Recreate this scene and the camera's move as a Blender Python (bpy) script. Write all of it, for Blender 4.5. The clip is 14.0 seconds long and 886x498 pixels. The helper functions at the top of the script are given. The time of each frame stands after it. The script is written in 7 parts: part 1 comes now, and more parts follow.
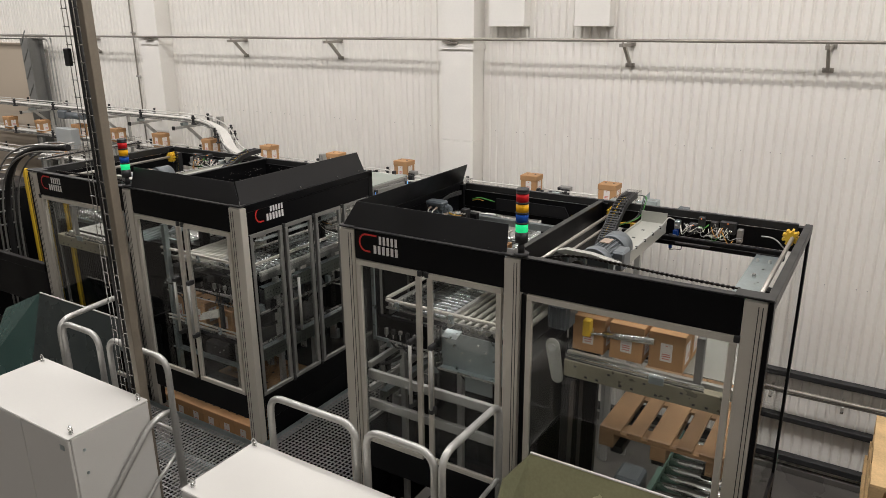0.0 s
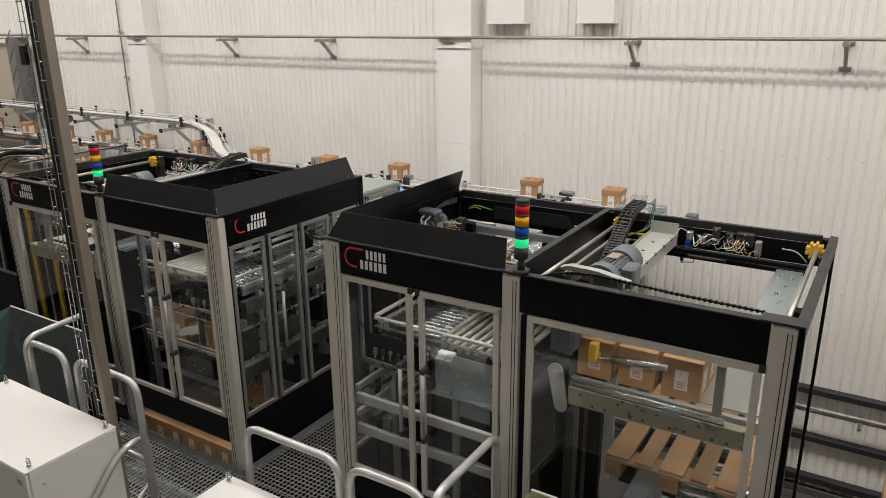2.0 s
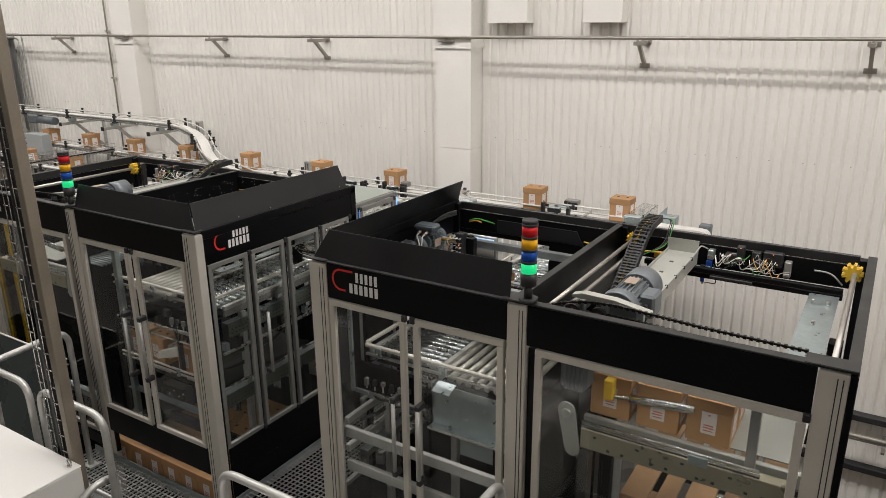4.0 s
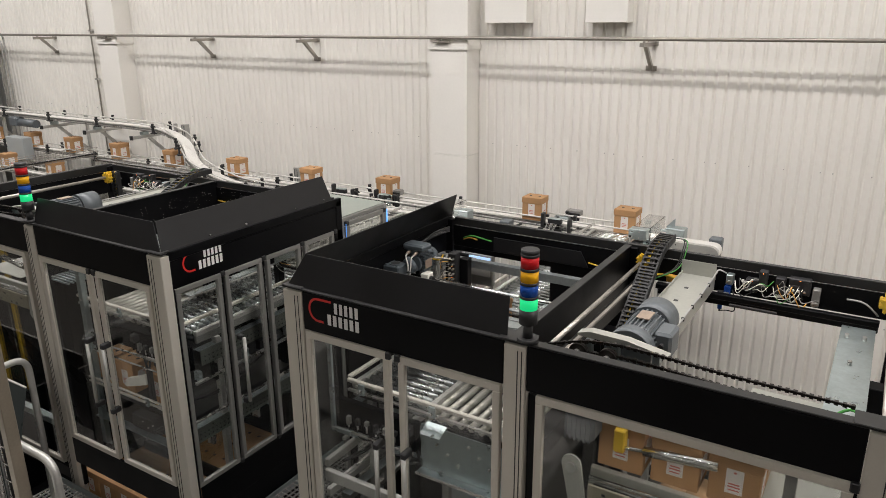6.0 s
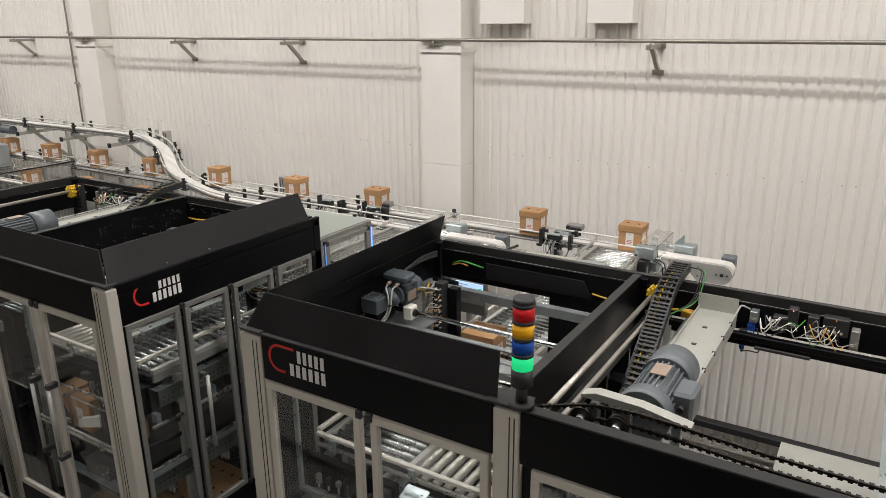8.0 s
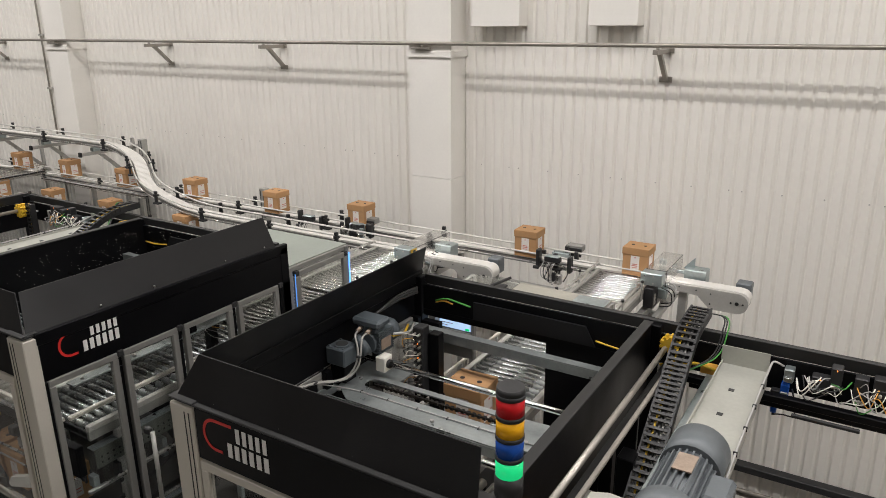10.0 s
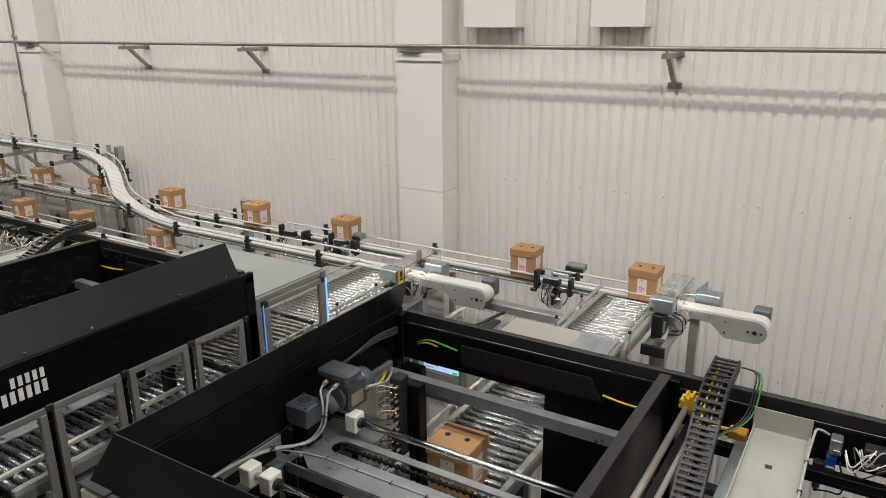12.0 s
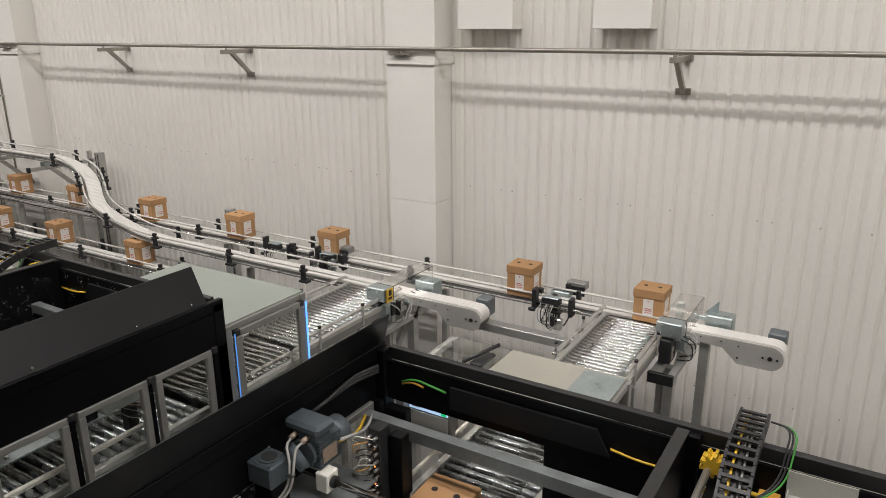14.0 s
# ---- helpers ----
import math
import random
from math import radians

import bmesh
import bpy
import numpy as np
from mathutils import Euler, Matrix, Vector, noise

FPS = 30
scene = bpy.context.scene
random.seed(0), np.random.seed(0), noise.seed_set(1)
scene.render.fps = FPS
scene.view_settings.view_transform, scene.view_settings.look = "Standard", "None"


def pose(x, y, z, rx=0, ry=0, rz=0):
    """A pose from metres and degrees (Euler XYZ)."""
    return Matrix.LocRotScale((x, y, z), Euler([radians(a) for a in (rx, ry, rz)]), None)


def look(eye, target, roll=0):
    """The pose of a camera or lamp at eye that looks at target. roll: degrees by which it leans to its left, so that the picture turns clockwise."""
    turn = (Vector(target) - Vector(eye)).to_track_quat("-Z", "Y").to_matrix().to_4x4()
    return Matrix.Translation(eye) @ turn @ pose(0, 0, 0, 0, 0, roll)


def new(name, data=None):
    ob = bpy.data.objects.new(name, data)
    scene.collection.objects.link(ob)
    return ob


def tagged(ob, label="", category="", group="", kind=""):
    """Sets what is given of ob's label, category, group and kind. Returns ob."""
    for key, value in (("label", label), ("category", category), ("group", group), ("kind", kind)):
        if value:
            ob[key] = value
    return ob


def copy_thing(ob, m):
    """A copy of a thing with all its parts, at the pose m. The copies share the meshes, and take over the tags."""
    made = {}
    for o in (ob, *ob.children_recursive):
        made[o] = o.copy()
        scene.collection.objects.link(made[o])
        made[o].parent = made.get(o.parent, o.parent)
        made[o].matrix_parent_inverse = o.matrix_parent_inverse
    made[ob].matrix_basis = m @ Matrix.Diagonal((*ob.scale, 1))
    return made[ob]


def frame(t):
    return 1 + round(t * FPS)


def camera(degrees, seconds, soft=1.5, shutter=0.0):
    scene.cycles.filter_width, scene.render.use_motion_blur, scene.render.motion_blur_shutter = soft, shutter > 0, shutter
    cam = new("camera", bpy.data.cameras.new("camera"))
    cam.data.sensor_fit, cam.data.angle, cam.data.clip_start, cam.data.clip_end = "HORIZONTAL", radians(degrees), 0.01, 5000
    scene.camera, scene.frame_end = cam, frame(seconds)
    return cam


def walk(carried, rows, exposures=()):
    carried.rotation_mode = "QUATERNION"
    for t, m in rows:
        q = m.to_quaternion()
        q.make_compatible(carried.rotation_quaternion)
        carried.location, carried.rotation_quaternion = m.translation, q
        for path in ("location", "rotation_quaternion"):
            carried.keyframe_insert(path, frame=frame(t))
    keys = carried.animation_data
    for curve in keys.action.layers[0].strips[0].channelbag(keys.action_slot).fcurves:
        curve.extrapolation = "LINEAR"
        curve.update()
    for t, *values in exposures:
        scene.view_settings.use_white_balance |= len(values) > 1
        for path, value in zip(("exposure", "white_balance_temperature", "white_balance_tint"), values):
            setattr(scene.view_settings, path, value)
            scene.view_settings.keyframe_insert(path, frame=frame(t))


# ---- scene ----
cam = camera(63.08, 14.0, soft=0.85)
PATH = [
    (0, (0.0377, 0.0184, 4.7711), (-0.9752, 1.6331, 4.1655), -0.47),
    (0.5, (0.0112, 0.0931, 4.7675), (-1.0021, 1.7075, 4.1618), -0.47),
    (1, (-0.0296, 0.1757, 4.7624), (-1.0431, 1.7898, 4.1564), -0.51),
    (1.5, (-0.0753, 0.2644, 4.7503), (-1.0892, 1.8786, 4.1451), -0.56),
    (2, (-0.1251, 0.3582, 4.7362), (-1.1385, 1.9732, 4.1323), -0.54),
    (2.5, (-0.1769, 0.4541, 4.7338), (-1.1905, 2.0689, 4.1296), -0.55),
    (3, (-0.2357, 0.5423, 4.7314), (-1.2492, 2.1571, 4.127), -0.58),
    (5.5, (-0.4719, 0.9932, 4.7247), (-1.4815, 2.6102, 4.1197), -0.44),
    (6, (-0.5217, 1.0936, 4.7277), (-1.5311, 2.7105, 4.1218), -0.45),
    (6.5, (-0.5676, 1.1903, 4.7262), (-1.5775, 2.8073, 4.1217), -0.49),
    (7, (-0.616, 1.3063, 4.7208), (-1.6275, 2.9227, 4.1173), -0.51),
    (7.5, (-0.6697, 1.4261, 4.7214), (-1.6793, 3.0436, 4.1177), -0.50),
    (8, (-0.7149, 1.5504, 4.728), (-1.7251, 3.1673, 4.1237), -0.55),
    (10.5, (-0.9914, 2.188, 4.7319), (-1.9986, 3.8087, 4.1328), -0.49),
    (11, (-1.0497, 2.3066, 4.7278), (-2.0553, 3.9287, 4.1299), -0.45),
    (11.5, (-1.0919, 2.4173, 4.7278), (-2.0981, 4.0393, 4.1306), -0.48),
    (12, (-1.128, 2.5113, 4.7285), (-2.1341, 4.1332, 4.1309), -0.50),
    (12.5, (-1.1736, 2.5951, 4.7293), (-2.1759, 4.2196, 4.1324), -0.38),
    (13, (-1.2043, 2.6766, 4.7338), (-2.2074, 4.3004, 4.1364), -0.43),
    (13.5, (-1.2484, 2.7632, 4.7262), (-2.2491, 4.3898, 4.1324), -0.42),
    (14, (-1.2772, 2.8366, 4.7278), (-2.2801, 4.4617, 4.1333), -0.42),
]
walk(cam, [(t, look(eye, target, roll)) for t, eye, target, roll in PATH],
     exposures=((0.0, -0.02), (5.5, 0.0), (8.0, -0.02), (10.5, -0.15), (12.5, -0.23), (14.0, -0.26)))


# ---- world and lights ----
world = bpy.data.worlds.new("hall_air")
world.use_nodes = True
world.node_tree.nodes["Background"].inputs[0].default_value = (1.0, 0.96, 0.9, 1)
world.node_tree.nodes["Background"].inputs[1].default_value = 0.02
scene.world = world
LAMP_ROWS = ((3.65, 8.5, 172.0), (4.65, 8.5, 172.0), (-3.5, 8.5, 95.0), (-9.0, 8.5, 40.0))


def lamp_row(y, z, watts):
    for k, x in enumerate((-16.0, -9.0, -2.0, 5.0)):
        data = bpy.data.lights.new("tube_light", "AREA")
        data.shape, data.size, data.size_y = "RECTANGLE", 6.9, 0.07
        data.energy, data.color = watts, (1.0, 0.962, 0.942)
        ob = new("tube_light", data)
        ob.matrix_world = pose(x, y, z)


for row in LAMP_ROWS:
    lamp_row(*row)

# ---- materials ----
MATS = {}


def mat(name, col, rough=0.5, metal=0.0, var=0.12, scale=6.0, fine=90.0, bump=0.0, vrough=0.1, rnd=0.0, spec=0.5):
    """A procedural surface: two scales of variation in colour and roughness, and fine relief."""
    if name in MATS:
        return MATS[name]
    m = bpy.data.materials.new(name)
    m.use_nodes = True
    nt = m.node_tree
    b = nt.nodes["Principled BSDF"]
    tc = nt.nodes.new("ShaderNodeTexCoord")
    n1, n2 = nt.nodes.new("ShaderNodeTexNoise"), nt.nodes.new("ShaderNodeTexNoise")
    n1.inputs["Scale"].default_value, n1.inputs["Detail"].default_value = scale, 5
    n2.inputs["Scale"].default_value, n2.inputs["Detail"].default_value = fine, 3
    for n in (n1, n2):
        nt.links.new(tc.outputs["Object"], n.inputs["Vector"])
    add = nt.nodes.new("ShaderNodeMath")
    add.operation = "ADD"
    nt.links.new(n1.outputs["Fac"], add.inputs[0])
    half = nt.nodes.new("ShaderNodeMath")
    half.operation = "MULTIPLY"
    half.inputs[1].default_value = 0.5
    nt.links.new(n2.outputs["Fac"], half.inputs[0])
    nt.links.new(half.outputs[0], add.inputs[1])
    ramp = nt.nodes.new("ShaderNodeMapRange")
    ramp.inputs["From Min"].default_value, ramp.inputs["From Max"].default_value = 0.45, 1.05
    ramp.inputs["To Min"].default_value, ramp.inputs["To Max"].default_value = 1 - var, 1 + var
    nt.links.new(add.outputs[0], ramp.inputs["Value"])
    mul = nt.nodes.new("ShaderNodeVectorMath")
    mul.operation = "SCALE"
    mul.inputs[0].default_value = col
    fac = ramp.outputs[0]
    if rnd:
        info = nt.nodes.new("ShaderNodeObjectInfo")
        r2 = nt.nodes.new("ShaderNodeMapRange")
        r2.inputs["To Min"].default_value, r2.inputs["To Max"].default_value = 1 - rnd, 1 + rnd
        nt.links.new(info.outputs["Random"], r2.inputs["Value"])
        m2 = nt.nodes.new("ShaderNodeMath")
        m2.operation = "MULTIPLY"
        nt.links.new(fac, m2.inputs[0])
        nt.links.new(r2.outputs[0], m2.inputs[1])
        fac = m2.outputs[0]
    nt.links.new(fac, mul.inputs["Scale"])
    nt.links.new(mul.outputs[0], b.inputs["Base Color"])
    rr = nt.nodes.new("ShaderNodeMapRange")
    rr.inputs["From Min"].default_value, rr.inputs["From Max"].default_value = 0.3, 0.7
    rr.inputs["To Min"].default_value, rr.inputs["To Max"].default_value = max(0.02, rough - vrough), min(1, rough + vrough)
    nt.links.new(n1.outputs["Fac"], rr.inputs["Value"])
    nt.links.new(rr.outputs[0], b.inputs["Roughness"])
    b.inputs["Metallic"].default_value = metal
    b.inputs["Specular IOR Level"].default_value = spec
    if bump:
        bp = nt.nodes.new("ShaderNodeBump")
        bp.inputs["Strength"].default_value, bp.inputs["Distance"].default_value = bump, 0.004
        nt.links.new(n2.outputs["Fac"], bp.inputs["Height"])
        nt.links.new(bp.outputs[0], b.inputs["Normal"])
    MATS[name] = m
    return m


def glow(name, col, strength):
    m = bpy.data.materials.new(name)
    m.use_nodes = True
    b = m.node_tree.nodes["Principled BSDF"]
    b.inputs["Base Color"].default_value = (*[c * 0.6 for c in col], 1)
    b.inputs["Emission Color"].default_value = (*col, 1)
    b.inputs["Emission Strength"].default_value = strength
    b.inputs["Roughness"].default_value = 0.25
    return m


def glass(name, col, rough=0.0, ior=1.45):
    m = bpy.data.materials.new(name)
    m.use_nodes = True
    b = m.node_tree.nodes["Principled BSDF"]
    b.inputs["Base Color"].default_value = (*col, 1)
    b.inputs["Transmission Weight"].default_value = 1.0
    b.inputs["Roughness"].default_value = rough
    b.inputs["IOR"].default_value = ior
    return m


M_WALL = mat("wall_sheet", (0.80, 0.775, 0.725), 0.45, 0, 0.035, 1.3, 30, 0.05)
M_CLAD = mat("column_cladding", (0.80, 0.775, 0.73), 0.45, 0, 0.035, 2.0, 40, 0.05)
M_FLOOR = mat("concrete_floor", (0.105, 0.098, 0.09), 0.35, 0, 0.2, 1.1, 60, 0.2)
M_CEIL = mat("ceiling_sheet", (0.6, 0.58, 0.54), 0.6, 0, 0.05, 1.0, 30)
M_HALL = mat("hall_panel", (0.55, 0.52, 0.47), 0.6, 0, 0.06, 0.8, 30)
M_PIPE = mat("weathered_steel", (0.34, 0.315, 0.28), 0.38, 0.6, 0.15, 10.0, 90)
M_ROOF = mat("greenish_cover_sheet", (0.30, 0.33, 0.295), 0.4, 0.3, 0.1, 3.0, 60)
M_TAN = mat("tan_panel", (0.45, 0.38, 0.3), 0.5, 0, 0.05, 1.0, 30)
M_POST = mat("anodised_profile", (0.60, 0.565, 0.50), 0.42, 0.2, 0.06, 5.0, 120)
M_SLOT = mat("profile_slot", (0.03, 0.03, 0.03), 0.6, 0, 0.1)
M_BLACK = mat("black_panel", (0.003, 0.003, 0.0037), 0.4, 0, 0.25, 2.5, 150, 0.05, spec=0.16)
M_FLAP = mat("dark_grey_flap", (0.0048, 0.0048, 0.0058), 0.44, 0, 0.2, 3.0, 160, 0.08, spec=0.4)
M_EDGE = mat("dark_aluminium_edge", (0.02, 0.02, 0.02), 0.45, 0.2, 0.15, 4.0, 120)
M_GALV = mat("galvanised_steel", (0.40, 0.455, 0.46), 0.36, 0.8, 0.18, 14.0, 60, 0.05)
M_ZINC = mat("pale_zinc_sheet", (0.42, 0.42, 0.38), 0.45, 0.35, 0.1, 7.0, 60, 0.05)
M_STEEL = mat("brushed_steel", (0.55, 0.54, 0.52), 0.3, 0.9, 0.12, 8.0, 150)
M_CHROME = mat("chromed_steel", (0.74, 0.75, 0.74), 0.17, 1.0, 0.08, 8.0, 100, vrough=0.05)
M_RAIL = mat("galvanised_tube", (0.46, 0.455, 0.43), 0.42, 0.55, 0.14, 12.0, 60, 0.05)
M_CAB = mat("cabinet_paint", (0.60, 0.585, 0.55), 0.4, 0, 0.04, 2.0, 120, 0.04)
M_CARD = mat("cardboard", (0.44, 0.245, 0.11), 0.75, 0, 0.1, 9.0, 200, 0.1, rnd=0.12)
M_HOLE = mat("dark_hole", (0.015, 0.01, 0.008), 0.8, 0, 0.1)
M_PAPER = mat("white_label", (0.72, 0.68, 0.64), 0.6, 0, 0.04)
M_PRINT = mat("red_print", (0.55, 0.16, 0.13), 0.6, 0, 0.1)
M_WOOD = mat("pallet_wood", (0.36, 0.215, 0.11), 0.75, 0, 0.25, 5.0, 60, 0.2, rnd=0.2)
M_BELT = mat("white_belt", (0.72, 0.70, 0.66), 0.45, 0, 0.06, 6.0, 80)
M_RUBBER = mat("black_plastic", (0.018, 0.018, 0.019), 0.5, 0, 0.2, 10, 100)
M_MOTOR = mat("blue_grey_motor", (0.12, 0.135, 0.145), 0.42, 0.1, 0.12, 8.0, 120, 0.05)
M_WHITE = mat("white_plastic", (0.75, 0.73, 0.66), 0.45, 0, 0.05)
M_RED = mat("red_paint", (0.62, 0.03, 0.025), 0.45, 0, 0.06)
M_LOGO = mat("white_print", (0.78, 0.77, 0.75), 0.5, 0, 0.04)
M_YELLOW = mat("yellow_paint", (0.66, 0.42, 0.03), 0.45, 0, 0.1)
M_ORANGE = mat("orange_cable", (0.75, 0.38, 0.06), 0.5, 0, 0.1)
M_GREEN = mat("green_cable", (0.05, 0.26, 0.04), 0.5, 0, 0.1)
M_PALE_CABLE = mat("pale_grey_cable", (0.37, 0.36, 0.335), 0.5, 0, 0.1)
M_GREY_CABLE = mat("grey_cable", (0.36, 0.355, 0.34), 0.5, 0, 0.1)
M_TEAL = mat("teal_coated_sheet", (0.045, 0.105, 0.095), 0.25, 0.2, 0.12, 2.0, 50)
M_PLATE = mat("type_plate", (0.36, 0.28, 0.22), 0.4, 0.3, 0.2, 60, 200)
M_TAN_BEAM = mat("bronze_mast_paint", (0.24, 0.205, 0.16), 0.42, 0.35, 0.12, 5.0, 80)
M_GEAR = mat("dark_gear_paint", (0.08, 0.095, 0.106), 0.42, 0.1, 0.12, 8.0, 120, 0.05)
M_PALE_STEEL = mat("pale_steel", (0.46, 0.45, 0.42), 0.42, 0.35, 0.1, 8.0, 90)
M_PLATE_STEEL = mat("dull_galvanised_plate", (0.36, 0.39, 0.39), 0.36, 0.7, 0.2, 12.0, 60, 0.05)
M_LENS_R = mat("red_lens", (0.50, 0.012, 0.016), 0.3, 0, 0.05, spec=0.2)
M_LENS_Y = mat("amber_lens", (0.80, 0.40, 0.012), 0.3, 0, 0.05, spec=0.2)
M_LENS_B = mat("blue_lens", (0.012, 0.07, 0.34), 0.3, 0, 0.05, spec=0.2)
M_LENS_G = glow("lit_green_lens", (0.01, 0.60, 0.20), 0.9)
M_SCREEN = glow("lit_screen", (0.42, 0.58, 0.82), 1.1)
M_LED = glow("orange_led", (1.0, 0.25, 0.05), 3.0)
M_GLASS = glass("smoked_pane", (0.755, 0.77, 0.76))
M_CLEAR = glass("clear_acrylic", (0.92, 0.94, 0.92))
M_HOOD = glass("hazy_acrylic", (0.90, 0.89, 0.87), 0.1)

# ---- mesh helpers ----
BASE = {}


def thing(name, base, label, category, group="", kind=""):
    ob = new(name)
    ob.location = base
    ob.empty_display_size = 0.1
    BASE[ob.name] = Vector(base)
    return tagged(ob, label, category, group, kind)


def part(name, bm, material, parent, label="", smooth=False):
    """Links a bmesh, given in world places, as one mesh under a thing or a part."""
    me = bpy.data.meshes.new(name)
    base = BASE[parent.name] if parent else Vector((0, 0, 0))
    bmesh.ops.translate(bm, verts=bm.verts, vec=-base)
    if smooth:
        for f in bm.faces:
            f.smooth = len(f.verts) == 4
    bm.to_mesh(me)
    bm.free()
    for m in (material if isinstance(material, (list, tuple)) else (material,)):
        me.materials.append(m)
    ob = new(name, me)
    if parent:
        ob.parent = parent
    BASE[ob.name] = base
    return tagged(ob, label)


def solo(name, bm, material, label, category, group="", kind="", smooth=False):
    return tagged(part(name, bm, material, None, "", smooth), label, category, group, kind)


def box(bm, x0, x1, y0, y1, z0, z1, bev=0.0, mi=0):
    x0, x1, y0, y1, z0, z1 = min(x0, x1), max(x0, x1), min(y0, y1), max(y0, y1), min(z0, z1), max(z0, z1)
    vs = [bm.verts.new((x, y, z)) for z in (z0, z1) for x, y in ((x0, y0), (x1, y0), (x1, y1), (x0, y1))]
    fs = [bm.faces.new([vs[i] for i in q]) for q in ((3, 2, 1, 0), (4, 5, 6, 7), (0, 1, 5, 4), (1, 2, 6, 5), (2, 3, 7, 6), (3, 0, 4, 7))]
    for f in fs:
        f.material_index = mi
    if bev:
        es = list({e for f in fs for e in f.edges})
        bmesh.ops.bevel(bm, geom=es, offset=min(bev, 0.45 * min(x1 - x0, y1 - y0, z1 - z0)), segments=1, affect="EDGES", material=-1)
    return bm


def cube(x0, x1, y0, y1, z0, z1, bev=0.003):
    return box(bmesh.new(), x0, x1, y0, y1, z0, z1, bev)


def rod(bm, p, q, r, seg=12, r2=None, mi=0):
    """A round bar from p to q."""
    p, q = Vector(p), Vector(q)
    d = (q - p).normalized()
    a = d.orthogonal().normalized()
    b = d.cross(a)
    r2 = r if r2 is None else r2
    rings = []
    for c, rad in ((p, r), (q, r2)):
        rings.append([bm.verts.new(c + rad * (math.cos(k * math.tau / seg) * a + math.sin(k * math.tau / seg) * b)) for k in range(seg)])
    for k in range(seg):
        f = bm.faces.new((rings[0][k], rings[0][(k + 1) % seg], rings[1][(k + 1) % seg], rings[1][k]))
        f.material_index, f.smooth = mi, True
    for ring in (rings[0][::-1], rings[1]):
        bm.faces.new(ring).material_index = mi
    return bm


def rounded(points, r, n=6):
    """A polyline with its corners rounded by radius r."""
    pts = [Vector(p) for p in points]
    out = [pts[0]]
    for a, b, c in zip(pts, pts[1:], pts[2:]):
        u, v = (a - b), (c - b)
        k = min(r, 0.49 * u.length, 0.49 * v.length)
        s, e = b + u.normalized() * k, b + v.normalized() * k
        for i in range(n + 1):
            t = i / n
            out.append((1 - t) ** 2 * s + 2 * t * (1 - t) * b + t * t * e)
    out.append(pts[-1])
    return out


def sweep(bm, pts, r, seg=8, mi=0):
    """A tube along a polyline."""
    pts = [Vector(p) for p in pts]
    rings, a = [], None
    for i, p in enumerate(pts):
        d = (pts[min(i + 1, len(pts) - 1)] - pts[max(i - 1, 0)]).normalized()
        a = d.orthogonal().normalized() if a is None else (a - d * a.dot(d)).normalized()
        b = d.cross(a)
        rings.append([bm.verts.new(p + r * (math.cos(k * math.tau / seg) * a + math.sin(k * math.tau / seg) * b)) for k in range(seg)])
    for s, t in zip(rings, rings[1:]):
        for k in range(seg):
            f = bm.faces.new((s[k], s[(k + 1) % seg], t[(k + 1) % seg], t[k]))
            f.smooth, f.material_index = True, mi
    bm.faces.new(rings[0][::-1]).material_index = mi
    bm.faces.new(rings[-1]).material_index = mi
    return bm


def ribbon(bm, pts, half, th, mi=0):
    """A flat band of half-width half and thickness th along a polyline, level across."""
    pts = [Vector(p) for p in pts]
    rows = []
    for i, p in enumerate(pts):
        d = pts[min(i + 1, len(pts) - 1)] - pts[max(i - 1, 0)]
        n = Vector((-d.y, d.x, 0)).normalized()
        rows.append([bm.verts.new(p + n * s * half + Vector((0, 0, dz))) for s, dz in ((-1, 0), (1, 0), (1, -th), (-1, -th))])
    for a, b in zip(rows, rows[1:]):
        for k in range(4):
            bm.faces.new((a[k], a[(k + 1) % 4], b[(k + 1) % 4], b[k])).material_index = mi
    bm.faces.new(rows[0]), bm.faces.new(rows[-1][::-1])
    bmesh.ops.recalc_face_normals(bm, faces=bm.faces)
    return bm


def prism(bm, pts, axis, a, b, mi=0):
    """A polygon of two coordinates, drawn out along an axis from a to b."""
    def place(p, c):
        return {"x": (c, p[0], p[1]), "y": (p[0], c, p[1]), "z": (p[0], p[1], c)}[axis]
    lo = [bm.verts.new(place(p, a)) for p in pts]
    hi = [bm.verts.new(place(p, b)) for p in pts]
    fs = [bm.faces.new(lo[::-1]), bm.faces.new(hi)]
    for k in range(len(pts)):
        fs.append(bm.faces.new((lo[k], lo[(k + 1) % len(pts)], hi[(k + 1) % len(pts)], hi[k])))
    for f in fs:
        f.material_index = mi
    bmesh.ops.recalc_face_normals(bm, faces=fs)
    return bm


# ---- the hall ----
WALL_Y = 7.822
XW, XE, YS, ZC = -24.0, 7.0, -13.0, 9.2


def corrugated(bm, x0, x1, y, z0, z1, pitch=0.094, depth=0.018):
    """Trapezoidal sheet with upright ribs and rolled bends, facing -y."""
    prof, x = [], x0
    while x < x1:
        for dx, k in ((0.031, 0.0), (0.080, 0.0), (0.084, 0.08), (0.096, 0.92), (0.0995, 1.0), (0.109, 1.0), (0.1125, 0.92), (0.122, 0.08)):
            prof.append((x + dx, y + k * depth))
        x += pitch
    prof += [(x + 0.031, y + 0.14), (x0 + 0.031, y + 0.14)]
    lo = [bm.verts.new((px, py, z0)) for px, py in prof]
    hi = [bm.verts.new((px, py, z1)) for px, py in prof]
    for k in range(len(prof)):
        j = (k + 1) % len(prof)
        bm.faces.new((lo[k], lo[j], hi[j], hi[k]))
    return bm


